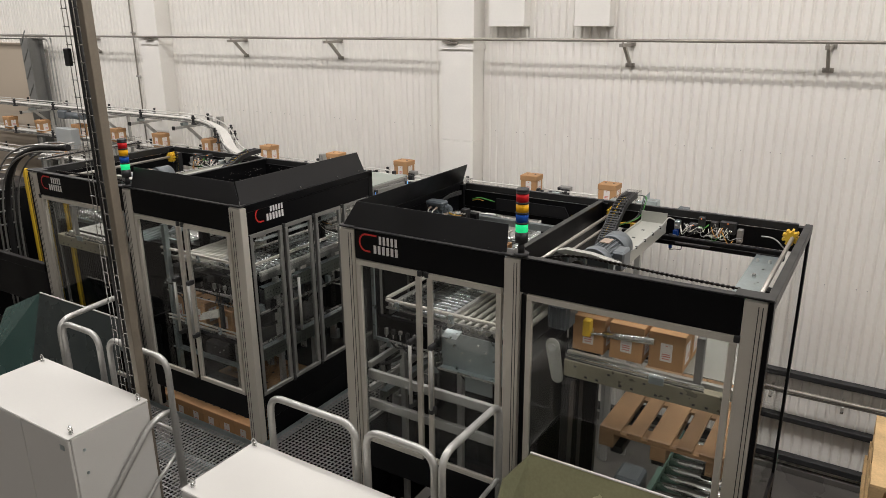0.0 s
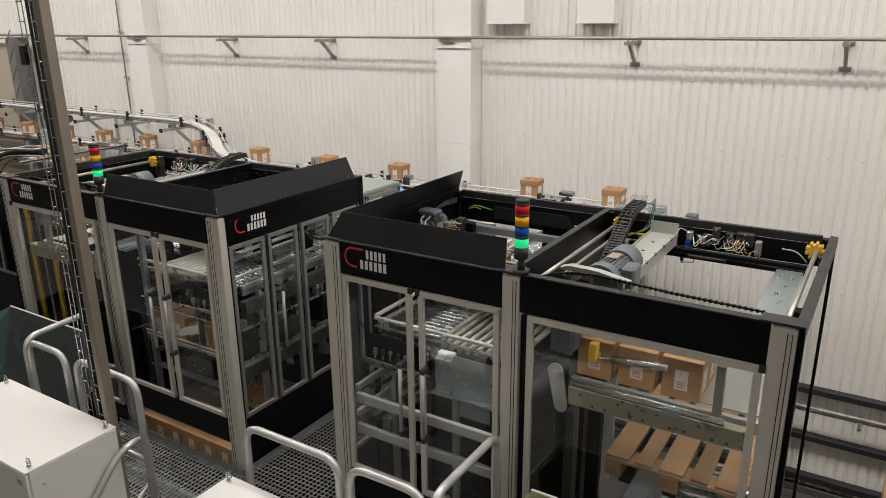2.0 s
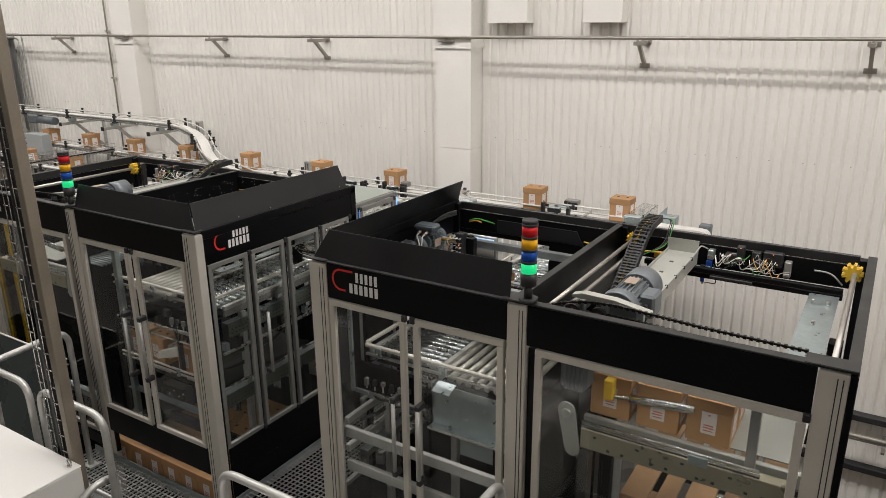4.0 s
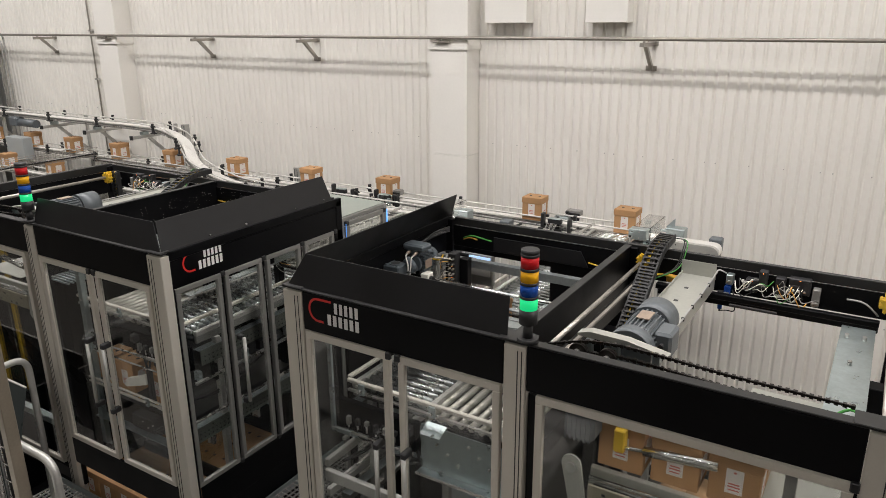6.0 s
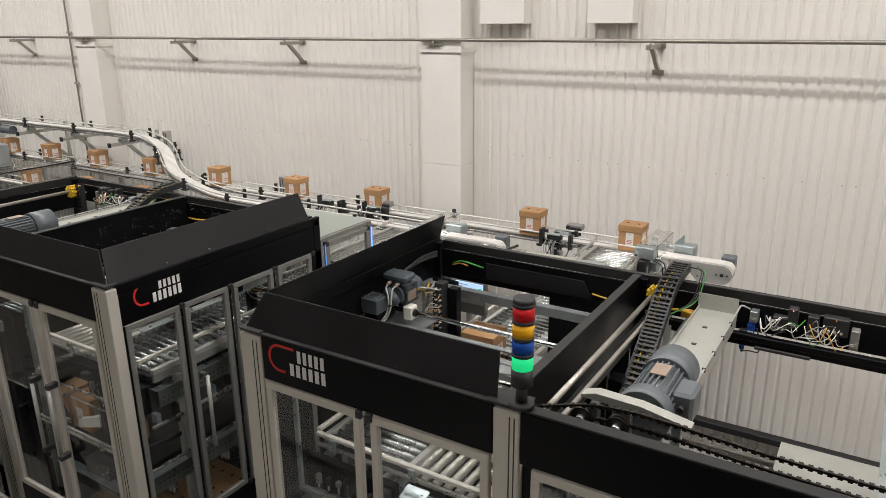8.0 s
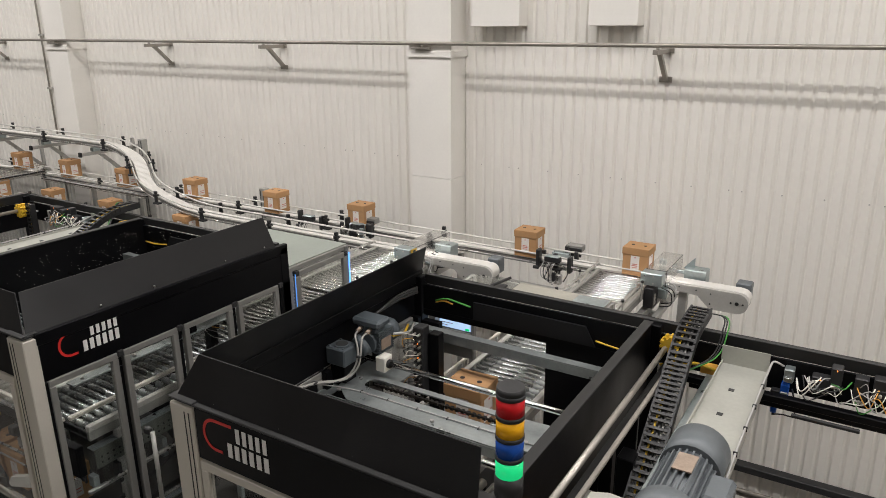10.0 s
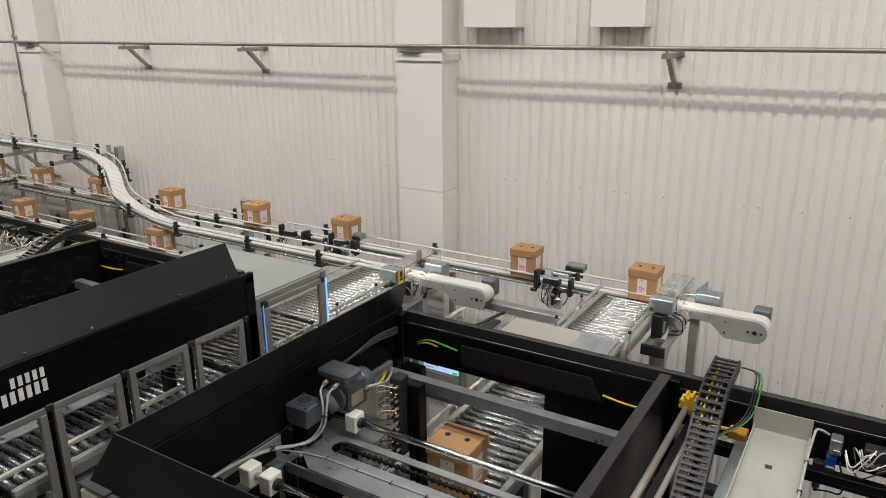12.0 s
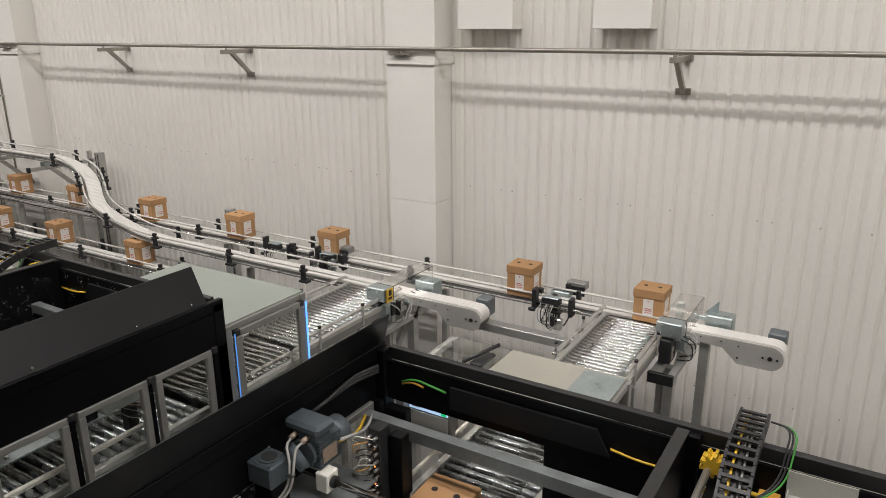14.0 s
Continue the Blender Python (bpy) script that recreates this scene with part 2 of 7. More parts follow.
solo("wall_north", corrugated(bmesh.new(), XW, XE, WALL_Y, 0.0, ZC), M_WALL, "off-white trapezoidal sheet metal hall wall", "wall", kind="structure")
solo("floor", cube(XW, XE, YS, WALL_Y + 0.14, -0.2, 0.0, 0), M_FLOOR, "smooth grey concrete hall floor", "floor", kind="structure")
solo("ceiling", cube(XW, XE, YS, WALL_Y + 0.14, ZC, ZC + 0.2, 0), M_CEIL, "pale sheet metal hall ceiling", "ceiling", kind="structure")
solo("wall_south", cube(XW, XE, YS - 0.2, YS, 0, ZC, 0), M_HALL, "plain pale hall wall panel", "wall", kind="structure")
solo("wall_west", cube(XW - 0.2, XW, YS - 0.2, WALL_Y + 0.14, 0, ZC, 0), M_HALL, "plain pale hall wall panel", "wall", kind="structure")
solo("wall_east", cube(XE, XE + 0.2, YS - 0.2, WALL_Y + 0.14, 0, ZC, 0), M_HALL, "plain pale hall wall panel", "wall", kind="structure")


def column(x0, x1, kind_label):
    c = thing("column", (x0, 7.54, 0), kind_label, "column", "wall columns", "structure")
    bm = bmesh.new()
    prism(bm, [(x0, 7.56), (x1, 7.56), (x1 - 0.005, WALL_Y + 0.02), (x0 - 0.075, WALL_Y + 0.02)], "z", 0, 3.363)
    part("lower_cladding", bm, M_CLAD, c)
    bm = prism(bmesh.new(), [(x0, 7.563), (x1, 7.563), (x1 - 0.005, WALL_Y + 0.02), (x0 - 0.075, WALL_Y + 0.02)], "z", 3.367, 4.438)
    part("upper_cladding", bm, M_CLAD, c)
    bm = prism(bmesh.new(), [(x0 - 0.012, 7.545), (x1 + 0.012, 7.545), (x1 + 0.012, WALL_Y + 0.02), (x0 - 0.1, WALL_Y + 0.02)], "z", 4.438, 4.488)
    part("ledge", bm, M_CLAD, c)
    bm = prism(bmesh.new(), [(x0, 7.57), (x1, 7.57), (x1 - 0.005, WALL_Y + 0.02), (x0 - 0.075, WALL_Y + 0.02)], "z", 4.488, ZC)
    part("top_cladding", bm, M_CLAD, c)
    part("flashing", cube(x1 + 0.001, x1 + 0.032, WALL_Y - 0.006, WALL_Y - 0.002, 0.02, 4.43, 0.001), M_CLAD, c)
    return c


column(-4.695, -4.258, "off-white sheet clad column against the hall wall")
column(-10.32, -9.885, "off-white sheet clad column against the hall wall")

for x0, x1 in ((-4.115, -3.66), (-3.068, -2.675)):
    d = thing("wall_duct", (x0, 7.66, 4.69), "white square sheet duct hanging on the wall", "duct", "wall ducts")
    part("casing", cube(x0, x1, 7.66, WALL_Y - 0.002, 4.69, ZC - 0.02, 0.004), M_CLAD, d)

# steel pipe along the wall on brackets
pipe = thing("wall_pipe", (-4, 7.54, 4.55), "thin steel pipe on brackets along the wall", "pipe")
part("tube", rod(bmesh.new(), (XW + 0.1, 7.54, 4.553), (XE - 0.1, 7.54, 4.553), 0.0165, 12), M_PIPE, pipe)
for bx in (-15.3, -13.52, -11.78, -10.07, -8.24, -6.45, -4.545, -2.475, -0.585, 1.35, 3.28):
    bm = bmesh.new()
    on_col = any(a < bx < b for a, b in ((-4.8, -4.2), (-10.4, -9.8)))
    if on_col:
        box(bm, bx - 0.09, bx + 0.09, 7.51, 7.56, 4.503, 4.518, 0.003)
    else:
        box(bm, bx - 0.05, bx + 0.05, WALL_Y - 0.012, WALL_Y - 0.002, 4.27, 4.315, 0.003)
        box(bm, bx - 0.02, bx + 0.02, 7.48, WALL_Y - 0.002, 4.488, 4.523, 0.003)
        box(bm, bx - 0.05, bx + 0.05, WALL_Y - 0.012, WALL_Y - 0.002, 4.488, 4.528, 0.003)
        for e in (-0.038, 0.038):
            for zz in (4.292, 4.508):
                rod(bm, (bx + e, WALL_Y - 0.012, zz), (bx + e, WALL_Y - 0.02, zz), 0.008, 8)
        prism(bm, [(7.58, 4.488), (7.63, 4.488), (WALL_Y - 0.004, 4.31), (WALL_Y - 0.004, 4.27)], "x", bx - 0.016, bx + 0.016)
    rod(bm, (bx, 7.54, 4.52), (bx, 7.54, 4.538), 0.012, 8)
    part("bracket", bm, M_PIPE, pipe)

# dark rails and skirting low on the wall
for z0, z1, y0 in ((1.15, 1.21, 7.73), (0.63, 0.69, 7.73), (0.16, 0.23, 7.73)):
    solo("bump_rail", cube(-3.2, XE - 0.1, y0, WALL_Y - 0.002, z0, z1), M_RUBBER, "black bump rail along the foot of the wall", "bump rail", "bump rails", "structure")


# ---- cardboard boxes ----
BX, BY, BH = 0.188, 0.17, 0.215


def carton(x, y, z, turn=0.0):
    """A lidded carton; x, y: middle of its foot."""
    c = thing("cardboard_box", (0, 0, 0), "brown lidded cardboard box with white labels on a conveyor", "box", "cartons")
    a, b = BX / 2, BY / 2
    bm = box(bmesh.new(), -a, a, -b, b, 0, BH - 0.004, 0.003)
    body = part("body", bm, M_CARD, c)
    part("lid", box(bmesh.new(), -a - 0.005, a + 0.005, -b - 0.005, b + 0.005, BH - 0.055, BH, 0.003), M_CARD, c)
    for s in (-1, 1):
        bm = bmesh.new()
        rod(bm, (s * 0.045, 0, BH + 0.0005), (s * 0.045, 0, BH + 0.0018), 0.0125, 12)
        part("hand_hole", bm, M_HOLE, c)
    for q in (-1, 1):
        bm = box(bmesh.new(), -0.032, 0.032, q * (b + 0.0004), q * (b + 0.0018), 0.05, 0.155)
        lab = part("label", bm, M_PAPER, c, "white printed label")
        bm = bmesh.new()
        for zz, w, h in ((0.142, 0.005, 0.008), (0.092, 0.02, 0.006), (0.080, 0.022, 0.006), (0.066, 0.02, 0.005)):
            box(bm, -w, w, q * (b + 0.0019), q * (b + 0.0026), zz - h / 2, zz + h / 2)
        tagged(part("print", bm, M_PRINT, lab), kind="stuff")
        bm = box(bmesh.new(), q * (a + 0.0004), q * (a + 0.0018), -0.05, 0.035, 0.04, 0.155)
        lab = part("label", bm, M_PAPER, c, "white printed label")
        bm = bmesh.new()
        for zz, w, h in ((0.142, 0.006, 0.009), (0.085, 0.026, 0.006), (0.066, 0.026, 0.006)):
            box(bm, q * (a + 0.0019), q * (a + 0.0026), -w, w, zz - h / 2, zz + h / 2)
        tagged(part("print", bm, M_PRINT, lab), kind="stuff")
    c.matrix_basis = pose(x, y, z, 0, 0, turn)
    return c


FIRST_BOX = carton(-2.40, 7.19, 2.917)


def more(x, y, z, turn=0.0, label=""):
    c = copy_thing(FIRST_BOX, pose(x, y, z, 0, 0, turn))
    if label:
        c["label"] = label
    return c


# ---- the two palletisers ----
F, B, TOP = 3.43, 4.96, 3.52          # front plane, back plane, top of the frame


def logo(parent, origin, along, up, size):
    """The maker's mark as a red hook and two rows of plain white bars."""
    o, a, u = Vector(origin), Vector(along), Vector(up)
    n = a.cross(u) * 0.0012
    pts = [o + a * 0.44 * size + u * 0.36 * size]
    for k in range(15):
        w = math.pi / 2 + k * math.pi / 14
        pts.append(o + a * (0.17 + 0.17 * math.cos(w)) * size + u * (0.18 + 0.18 * math.sin(w)) * size)
    pts.append(o + a * 0.27 * size)
    bm, rows = bmesh.new(), []
    for i, p in enumerate(pts):
        d = (pts[min(i + 1, len(pts) - 1)] - pts[max(i - 1, 0)]).normalized()
        w = d.cross(n.normalized()) * 0.019 * size
        rows.append([bm.verts.new(p + s * w + n * k) for s, k in ((-1, 0.5), (1, 0.5), (1, 1.0), (-1, 1.0))])
    for r0, r1 in zip(rows, rows[1:]):
        for i in range(4):
            bm.faces.new((r0[i], r0[(i + 1) % 4], r1[(i + 1) % 4], r1[i]))
    bm.faces.new(rows[0]), bm.faces.new(rows[-1][::-1])
    bmesh.ops.recalc_face_normals(bm, faces=bm.faces)
    part("mark_hook", bm, M_RED, parent, "red hook of the maker's mark")
    for row, (s0, count, w) in enumerate(((0.50, 5, 0.058), (0.36, 6, 0.067))):
        for k in range(count):
            bm = bmesh.new()
            p = o + a * (s0 + k * (w + 0.04)) * size + u * (0.19 - 0.21 * row) * size + n
            q = p + a * w * size
            r, t = q + u * 0.175 * size, p + u * 0.175 * size
            lo = [bm.verts.new(v) for v in (p, q, r, t)]
            hi = [bm.verts.new(v + n) for v in (p, q, r, t)]
            bm.faces.new(lo[::-1]), bm.faces.new(hi)
            for i in range(4):
                bm.faces.new((lo[i], lo[(i + 1) % 4], hi[(i + 1) % 4], hi[i]))
            bmesh.ops.recalc_face_normals(bm, faces=bm.faces)
            part("mark_bar", bm, M_LOGO, parent, "white bar of the maker's mark")


class Palletiser:
    def __init__(self, x0, s, label):
        self.x0, self.s = x0, s
        self.root = thing("palletiser", (x0, F, 1.2), label, "machine", "palletisers")

    def X(self, u):
        return self.x0 + self.s * u

    def bx(self, name, u0, u1, y0, y1, z0, z1, m, bev=0.003, label="", parent=None):
        return part(name, cube(self.X(u0), self.X(u1), y0, y1, z0, z1, bev), m, parent or self.root, label)

    def post(self, u0, u1, y0, y1, z0, z1):
        """An extruded profile with dark slots on its front."""
        p = self.bx("post", u0, u1, y0, y1, z0, z1, M_POST, 0.004)
        w = u1 - u0
        bm = bmesh.new()
        for f in (0.62, 0.8):
            box(bm, self.X(u0 + w * f), self.X(u0 + w * f + 0.004), y0 - 0.0015, y0 + 0.004, z0 + 0.02, z1 - 0.02)
        part("slot", bm, M_SLOT, p)
        return p

    def door(self, u0, u1, y, z0, z1, handle=None):
        """A framed pane in the plane y; handle: the u of a tube handle."""
        t, w = 0.028, 0.034
        d = self.bx("door", u0, u1, y, y + t, z1 - w, z1, M_POST, 0.003)
        for a, b, c, e in ((u0, u1, z0, z0 + w), (u0, u0 + w, z0 + w, z1 - w), (u1 - w, u1, z0 + w, z1 - w)):
            self.bx("frame_bar", a, b, y, y + t, c, e, M_POST, 0.003, parent=d)
        g = self.bx("pane", u0 + w, u1 - w, y + 0.012, y + 0.016, z0 + w, z1 - w, M_GLASS, 0, "smoked clear pane", d)
        g.visible_shadow = False
        if handle is not None:
            bm = bmesh.new()
            rod(bm, (self.X(handle), y - 0.05, 2.42), (self.X(handle), y - 0.05, 2.86), 0.011, 10)
            h = part("handle", bm, M_RAIL, d, "straight grey tube handle")
            for z in (2.42, 2.86):
                bm = box(bmesh.new(), self.X(handle) - 0.015, self.X(handle) + 0.015, y - 0.062, y + 0.002, z - 0.018, z + 0.018, 0.006)
                part("handle_foot", bm, M_RUBBER, d)
        for z in (z1 + 0.004,):
            self.bx("hinge", (u1 if handle is None or handle > (u0 + u1) / 2 else u0) - 0.014, (u1 if handle is None or handle > (u0 + u1) / 2 else u0) + 0.014, y - 0.01, y + 0.01, z - 0.03, z + 0.006, M_RUBBER, 0.004, parent=d)
        return d

    def body_frame(self):
        zb = 1.2
        self.post(0.0, 0.116, F, F + 0.06, zb, TOP - 0.012)
        self.post(1.186, 1.283, F, F + 0.06, zb, TOP - 0.012)
        self.post(2.448, 2.552, F, F + 0.06, zb, TOP - 0.012)
        for u0, u1 in ((0.0, 0.06), (1.2, 1.26), (2.5, 2.575)):
            self.bx("rear_post", u0, u1, B - 0.06, B, 0.0, TOP - 0.012, M_BLACK)
        self.bx("corner_post", 2.553, 2.578, F, F + 0.06, zb, TOP - 0.012, M_BLACK)
        # front panels
        self.bx("front_panel", 0.118, 1.184, F + 0.004, F + 0.02, 3.322, TOP - 0.004, M_BLACK, 0.004)
        self.bx("front_panel", 1.285, 2.446, F + 0.004, F + 0.02, 3.32, TOP - 0.004, M_BLACK, 0.004)
        self.bx("front_panel", 0.118, 1.184, F + 0.004, F + 0.02, 1.80, 2.0, M_BLACK, 0.004)
        self.bx("front_panel", 1.285, 2.446, F + 0.004, F + 0.02, 1.62, 1.72, M_BLACK, 0.004)
        # doors and window
        self.door(0.127, 0.617, F - 0.002, 2.005, 3.318, 0.567)
        self.door(0.666, 1.172, F - 0.002, 2.005, 3.318, 0.722)
        self.door(1.33, 2.436, F - 0.002, 1.74, 3.316)
        self.bx("jamb", 0.1, 0.125, F + 0.03, F + 0.06, 1.6, 3.3, M_BLACK, 0)
        self.bx("jamb", 1.174, 1.186, F + 0.03, F + 0.06, 1.6, 3.3, M_BLACK, 0)
        self.bx("jamb", 1.286, 1.328, F + 0.03, F + 0.06, 1.6, 3.3, M_BLACK, 0)
        # top frame
        self.bx("top_beam", 0.0, 2.578, F + 0.002, F + 0.05, TOP - 0.003, TOP + 0.006, M_EDGE, 0.002)
        self.bx("top_beam", 0.06, 2.5, B - 0.028, B, TOP - 0.05, TOP, M_EDGE, 0.002)
        self.bx("top_beam", 2.535, 2.578, F + 0.05, B, TOP - 0.06, TOP + 0.002, M_EDGE, 0.003)
        self.bx("top_beam", 1.186, 1.225, F + 0.05, B - 0.05, TOP - 0.004, TOP + 0.002, M_EDGE, 0.001)
        self.bx("inner_panel", 1.19, 1.221, F + 0.06, B - 0.06, 3.16, TOP - 0.005, M_BLACK, 0)
        if self.s < 0:
            self.bx("inner_panel", 2.53, 2.536, F + 0.062, B - 0.062, 3.27, TOP - 0.061, M_BLACK, 0)
        self.bx("back_panel", 0.06, 1.2 if self.s > 0 else 2.5, B - 0.03, B - 0.015, 0.0, 2.38, M_BLACK, 0)
        self.bx("inner_panel", 0.064, 2.498, B - 0.045, B - 0.03, 3.34, TOP - 0.05, M_BLACK, 0)
        self.bx("inner_panel", 0.74, 1.19, B - 0.044, B - 0.031, 2.6, 3.338, M_BLACK, 0)
        self.bx("corner_plate", 2.40, 2.578, F - 0.004, F + 0.09, TOP + 0.007, TOP + 0.012, M_EDGE, 0.002)
        self.bx("corner_plate", 1.16, 1.30, F - 0.004, F + 0.09, TOP + 0.007, TOP + 0.012, M_EDGE, 0.002)
        self.bx("corner_plate", 0.0, 0.12, F - 0.004, F + 0.07, TOP + 0.007, TOP + 0.012, M_EDGE, 0.002)
        # outer side of the right-hand cell: pane
        g = self.bx("side_pane", 2.562, 2.566, F + 0.07, B - 0.06, 1.75, TOP - 0.07, M_GLASS, 0, "large clear side pane")
        g.visible_shadow = False
        self.bx("side_rail", 2.552, 2.577, F + 0.061, B - 0.061, 1.66, 1.74, M_BLACK, 0.003)
        self.bx("side_panel", 2.56, 2.57, F + 0.061, B - 0.061, 0.3 if self.s > 0 else 0.02, 1.659, M_BLACK, 0)
        # flaps on the low cell
        zt = 3.682
        fl = prism(bmesh.new(), [(self.X(0.02), 0.0), (self.X(1.19), 0.0), (self.X(1.178), 1.0), (self.X(0.105), 1.0)], "y", 0.0, 0.004)
        for v in fl.verts:
            h = v.co.z
            v.co = Vector((v.co.x, F + 0.02 + v.co.y + 0.042 * h, TOP + 0.008 + h * (zt - TOP - 0.008)))
        part("flap", fl, M_FLAP, self.root, "leaning dark grey sheet flap")
        fl = prism(bmesh.new(), [(F + 0.03, 0.0), (B if self.s > 0 else B - 0.08, 0.0), (B - 0.073, 1.0), (F + 0.075, 1.0)], "x", 0.0, 0.004)
        for v in fl.verts:
            h = v.co.z
            v.co = Vector((self.X(0.018 + 0.082 * h) + v.co.x * (1 if self.s > 0 else -1), v.co.y, TOP + 0.004 + h * (zt - TOP - 0.004)))
        part("flap", fl, M_FLAP, self.root, "leaning dark grey sheet flap")
        self.bx("top_beam", 0.0, 0.028, F + 0.052, B, TOP - 0.05, TOP + 0.004, M_BLACK, 0.003)
        for k in range(4):
            bm = rod(bmesh.new(), (self.X(0.2 + 0.29 * k), F + 0.024, TOP + 0.016), (self.X(0.2 + 0.29 * k), F + 0.036, TOP + 0.018), 0.005, 8)
            part("screw", bm, M_STEEL, self.root)
        for y in (3.80, 4.08, 4.52, 4.80):
            part("screw", rod(bmesh.new(), (self.X(0.024), y, TOP + 0.022), (self.X(0.016), y, TOP + 0.02), 0.005, 8), M_STEEL, self.root)
        # inner faces of the passage side; black pan added as shade under the cells
        if self.s > 0:
            self.bx("inner_panel", 0.02, 0.026, F + 0.065, 4.6, 2.7, 3.301, M_BLACK, 0)
            self.bx("inner_upright", 0.085, 0.185, 4.86, 4.90, 1.2, 3.3, M_BLACK, 0.003)
            self.bx("inner_panel", 0.064, 1.19, B - 0.047, B - 0.032, 3.307, 3.339, M_BLACK, 0)
        self.bx("base_pan", 0.02, 1.19 if self.s > 0 else 2.5, F + 0.065, B - 0.065, 0.86, 0.88, M_BLACK, 0)
        if self.s < 0:
            # black sheet added to keep the view through the left pane dark
            self.bx("divider", 1.20, 1.206, F + 0.3, B - 0.065, 0.9, 2.6, M_BLACK, 0)
        self.bx("side_panel", 0.004, 0.016, F + 0.062, B, 3.304, TOP - 0.052, M_BLACK, 0)

    def side_doors(self, logo_too):
        """The four panes on the side towards the passage, posts between, black kick panel."""
        cuts = ((3.505, 3.832, 2.0), (3.862, 4.165, 2.0), (4.205, 4.52, 2.0), (4.562, 4.868, 2.0))
        w, t = 0.03, 0.028
        x = self.X(0.002)
        for k, (a, b, z0) in enumerate(cuts):
            z1 = 3.30
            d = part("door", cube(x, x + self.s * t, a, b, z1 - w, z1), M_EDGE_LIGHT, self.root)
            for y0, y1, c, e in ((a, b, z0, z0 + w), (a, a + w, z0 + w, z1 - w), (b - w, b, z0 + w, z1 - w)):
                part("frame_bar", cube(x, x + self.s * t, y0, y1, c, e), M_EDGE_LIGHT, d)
            g = part("pane", cube(x + self.s * 0.012, x + self.s * 0.016, a + w, b - w, z0 + w, z1 - w, 0), M_GLASS, d, "smoked clear pane")
            g.visible_shadow = False
            part("hinge", cube(x - self.s * 0.01, x + self.s * 0.01, b - 0.004, b + 0.026, z1 - 0.02, z1 + 0.01, 0.004), M_RUBBER, d)
            part("hinge", cube(x - self.s * 0.01, x + self.s * 0.01, b - 0.004, b + 0.026, z0 - 0.01, z0 + 0.02, 0.004), M_RUBBER, d)
            if k == 1:
                hx = x - self.s * 0.05
                part("handle", rod(bmesh.new(), (hx, a + 0.05, 2.42), (hx, a + 0.05, 2.86), 0.011, 10), M_RAIL, d, "straight grey tube handle")
                for z in (2.42, 2.86):
                    part("handle_foot", cube(hx - 0.012, hx + self.s * 0.05, a + 0.035, a + 0.065, z - 0.018, z + 0.018, 0.006), M_RUBBER, d)
        self.bx("corner_post", 0.0, 0.03, F + 0.061, 3.502, 1.2, 3.3, M_BLACK, 0.002)
        for y in (3.847, 4.185, 4.541):
            self.bx("mullion", 0.03, 0.055, y - 0.02, y + 0.02, 1.2, 3.3, M_BLACK, 0.002)
        self.bx("low_panel", 0.004, 0.016, 3.516, B - 0.06, 1.0, 1.778, M_BLACK, 0.003)
        self.bx("kick_panel", 0.002, 0.018, 3.516, B - 0.06, 1.78, 1.998, M_BLACK, 0.003)
        self.bx("rear_side_post", 0.0, 0.055, 4.872, B, 1.2, 3.3, M_BLACK, 0.003)
        if logo_too:
            logo(self.root, (self.X(0.0035), 3.575, 3.375), (0, 1, 0), (0, 0, 1), 0.29)


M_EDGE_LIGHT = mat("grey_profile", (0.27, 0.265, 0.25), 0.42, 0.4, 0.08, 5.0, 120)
P2 = Palletiser(-2.887, 1, "black and silver palletising machine with glass doors and open top")
P1 = Palletiser(-3.787, -1.04, "black and silver palletising machine with glass doors and lit stack lamp")
for P in (P2, P1):
    P.body_frame()
    P.side_doors(P is P1)
logo(P2.root, (-2.725, F + 0.0035, 3.385), (1, 0, 0), (0, 0, 1), 0.305)
logo(P1.root, (-6.27, F + 0.0035, 3.385), (1, 0, 0), (0, 0, 1), 0.305)


def stack_lamp(x, y):
    s = thing("stack_lamp", (x, y, TOP + 0.012), "four-colour stack lamp with the green lens lit", "signal lamp", "stack lamps")
    z = TOP + 0.012
    bm = bmesh.new()
    rod(bm, (x, y, z), (x, y, z + 0.016), 0.042, 20)
    rod(bm, (x, y, z + 0.016), (x, y, z + 0.075), 0.02, 16, 0.017)
    part("foot", bm, M_RUBBER, s, smooth=False)
    bm = bmesh.new()
    rod(bm, (x, y, z + 0.075), (x, y, z + 0.135), 0.036, 20)
    part("base", bm, M_RUBBER, s)
    z += 0.135
    for name, m in (("green_lens", M_LENS_G), ("blue_lens", M_LENS_B), ("amber_lens", M_LENS_Y), ("red_lens", M_LENS_R)):
        lens = part(name, rod(bmesh.new(), (x, y, z), (x, y, z + 0.045), 0.0345, 20), m, s)
        part("collar", rod(bmesh.new(), (x, y, z + 0.045), (x, y, z + 0.056), 0.036, 20), M_RUBBER, lens)
        z += 0.056
    part("cap", rod(bmesh.new(), (x, y, z), (x, y, z + 0.016), 0.0355, 20, 0.034), M_RUBBER, s)
    return s


stack_lamp(-1.607, 3.45)
stack_lamp(-5.06, 3.45)

# ---- switch cabinets ----


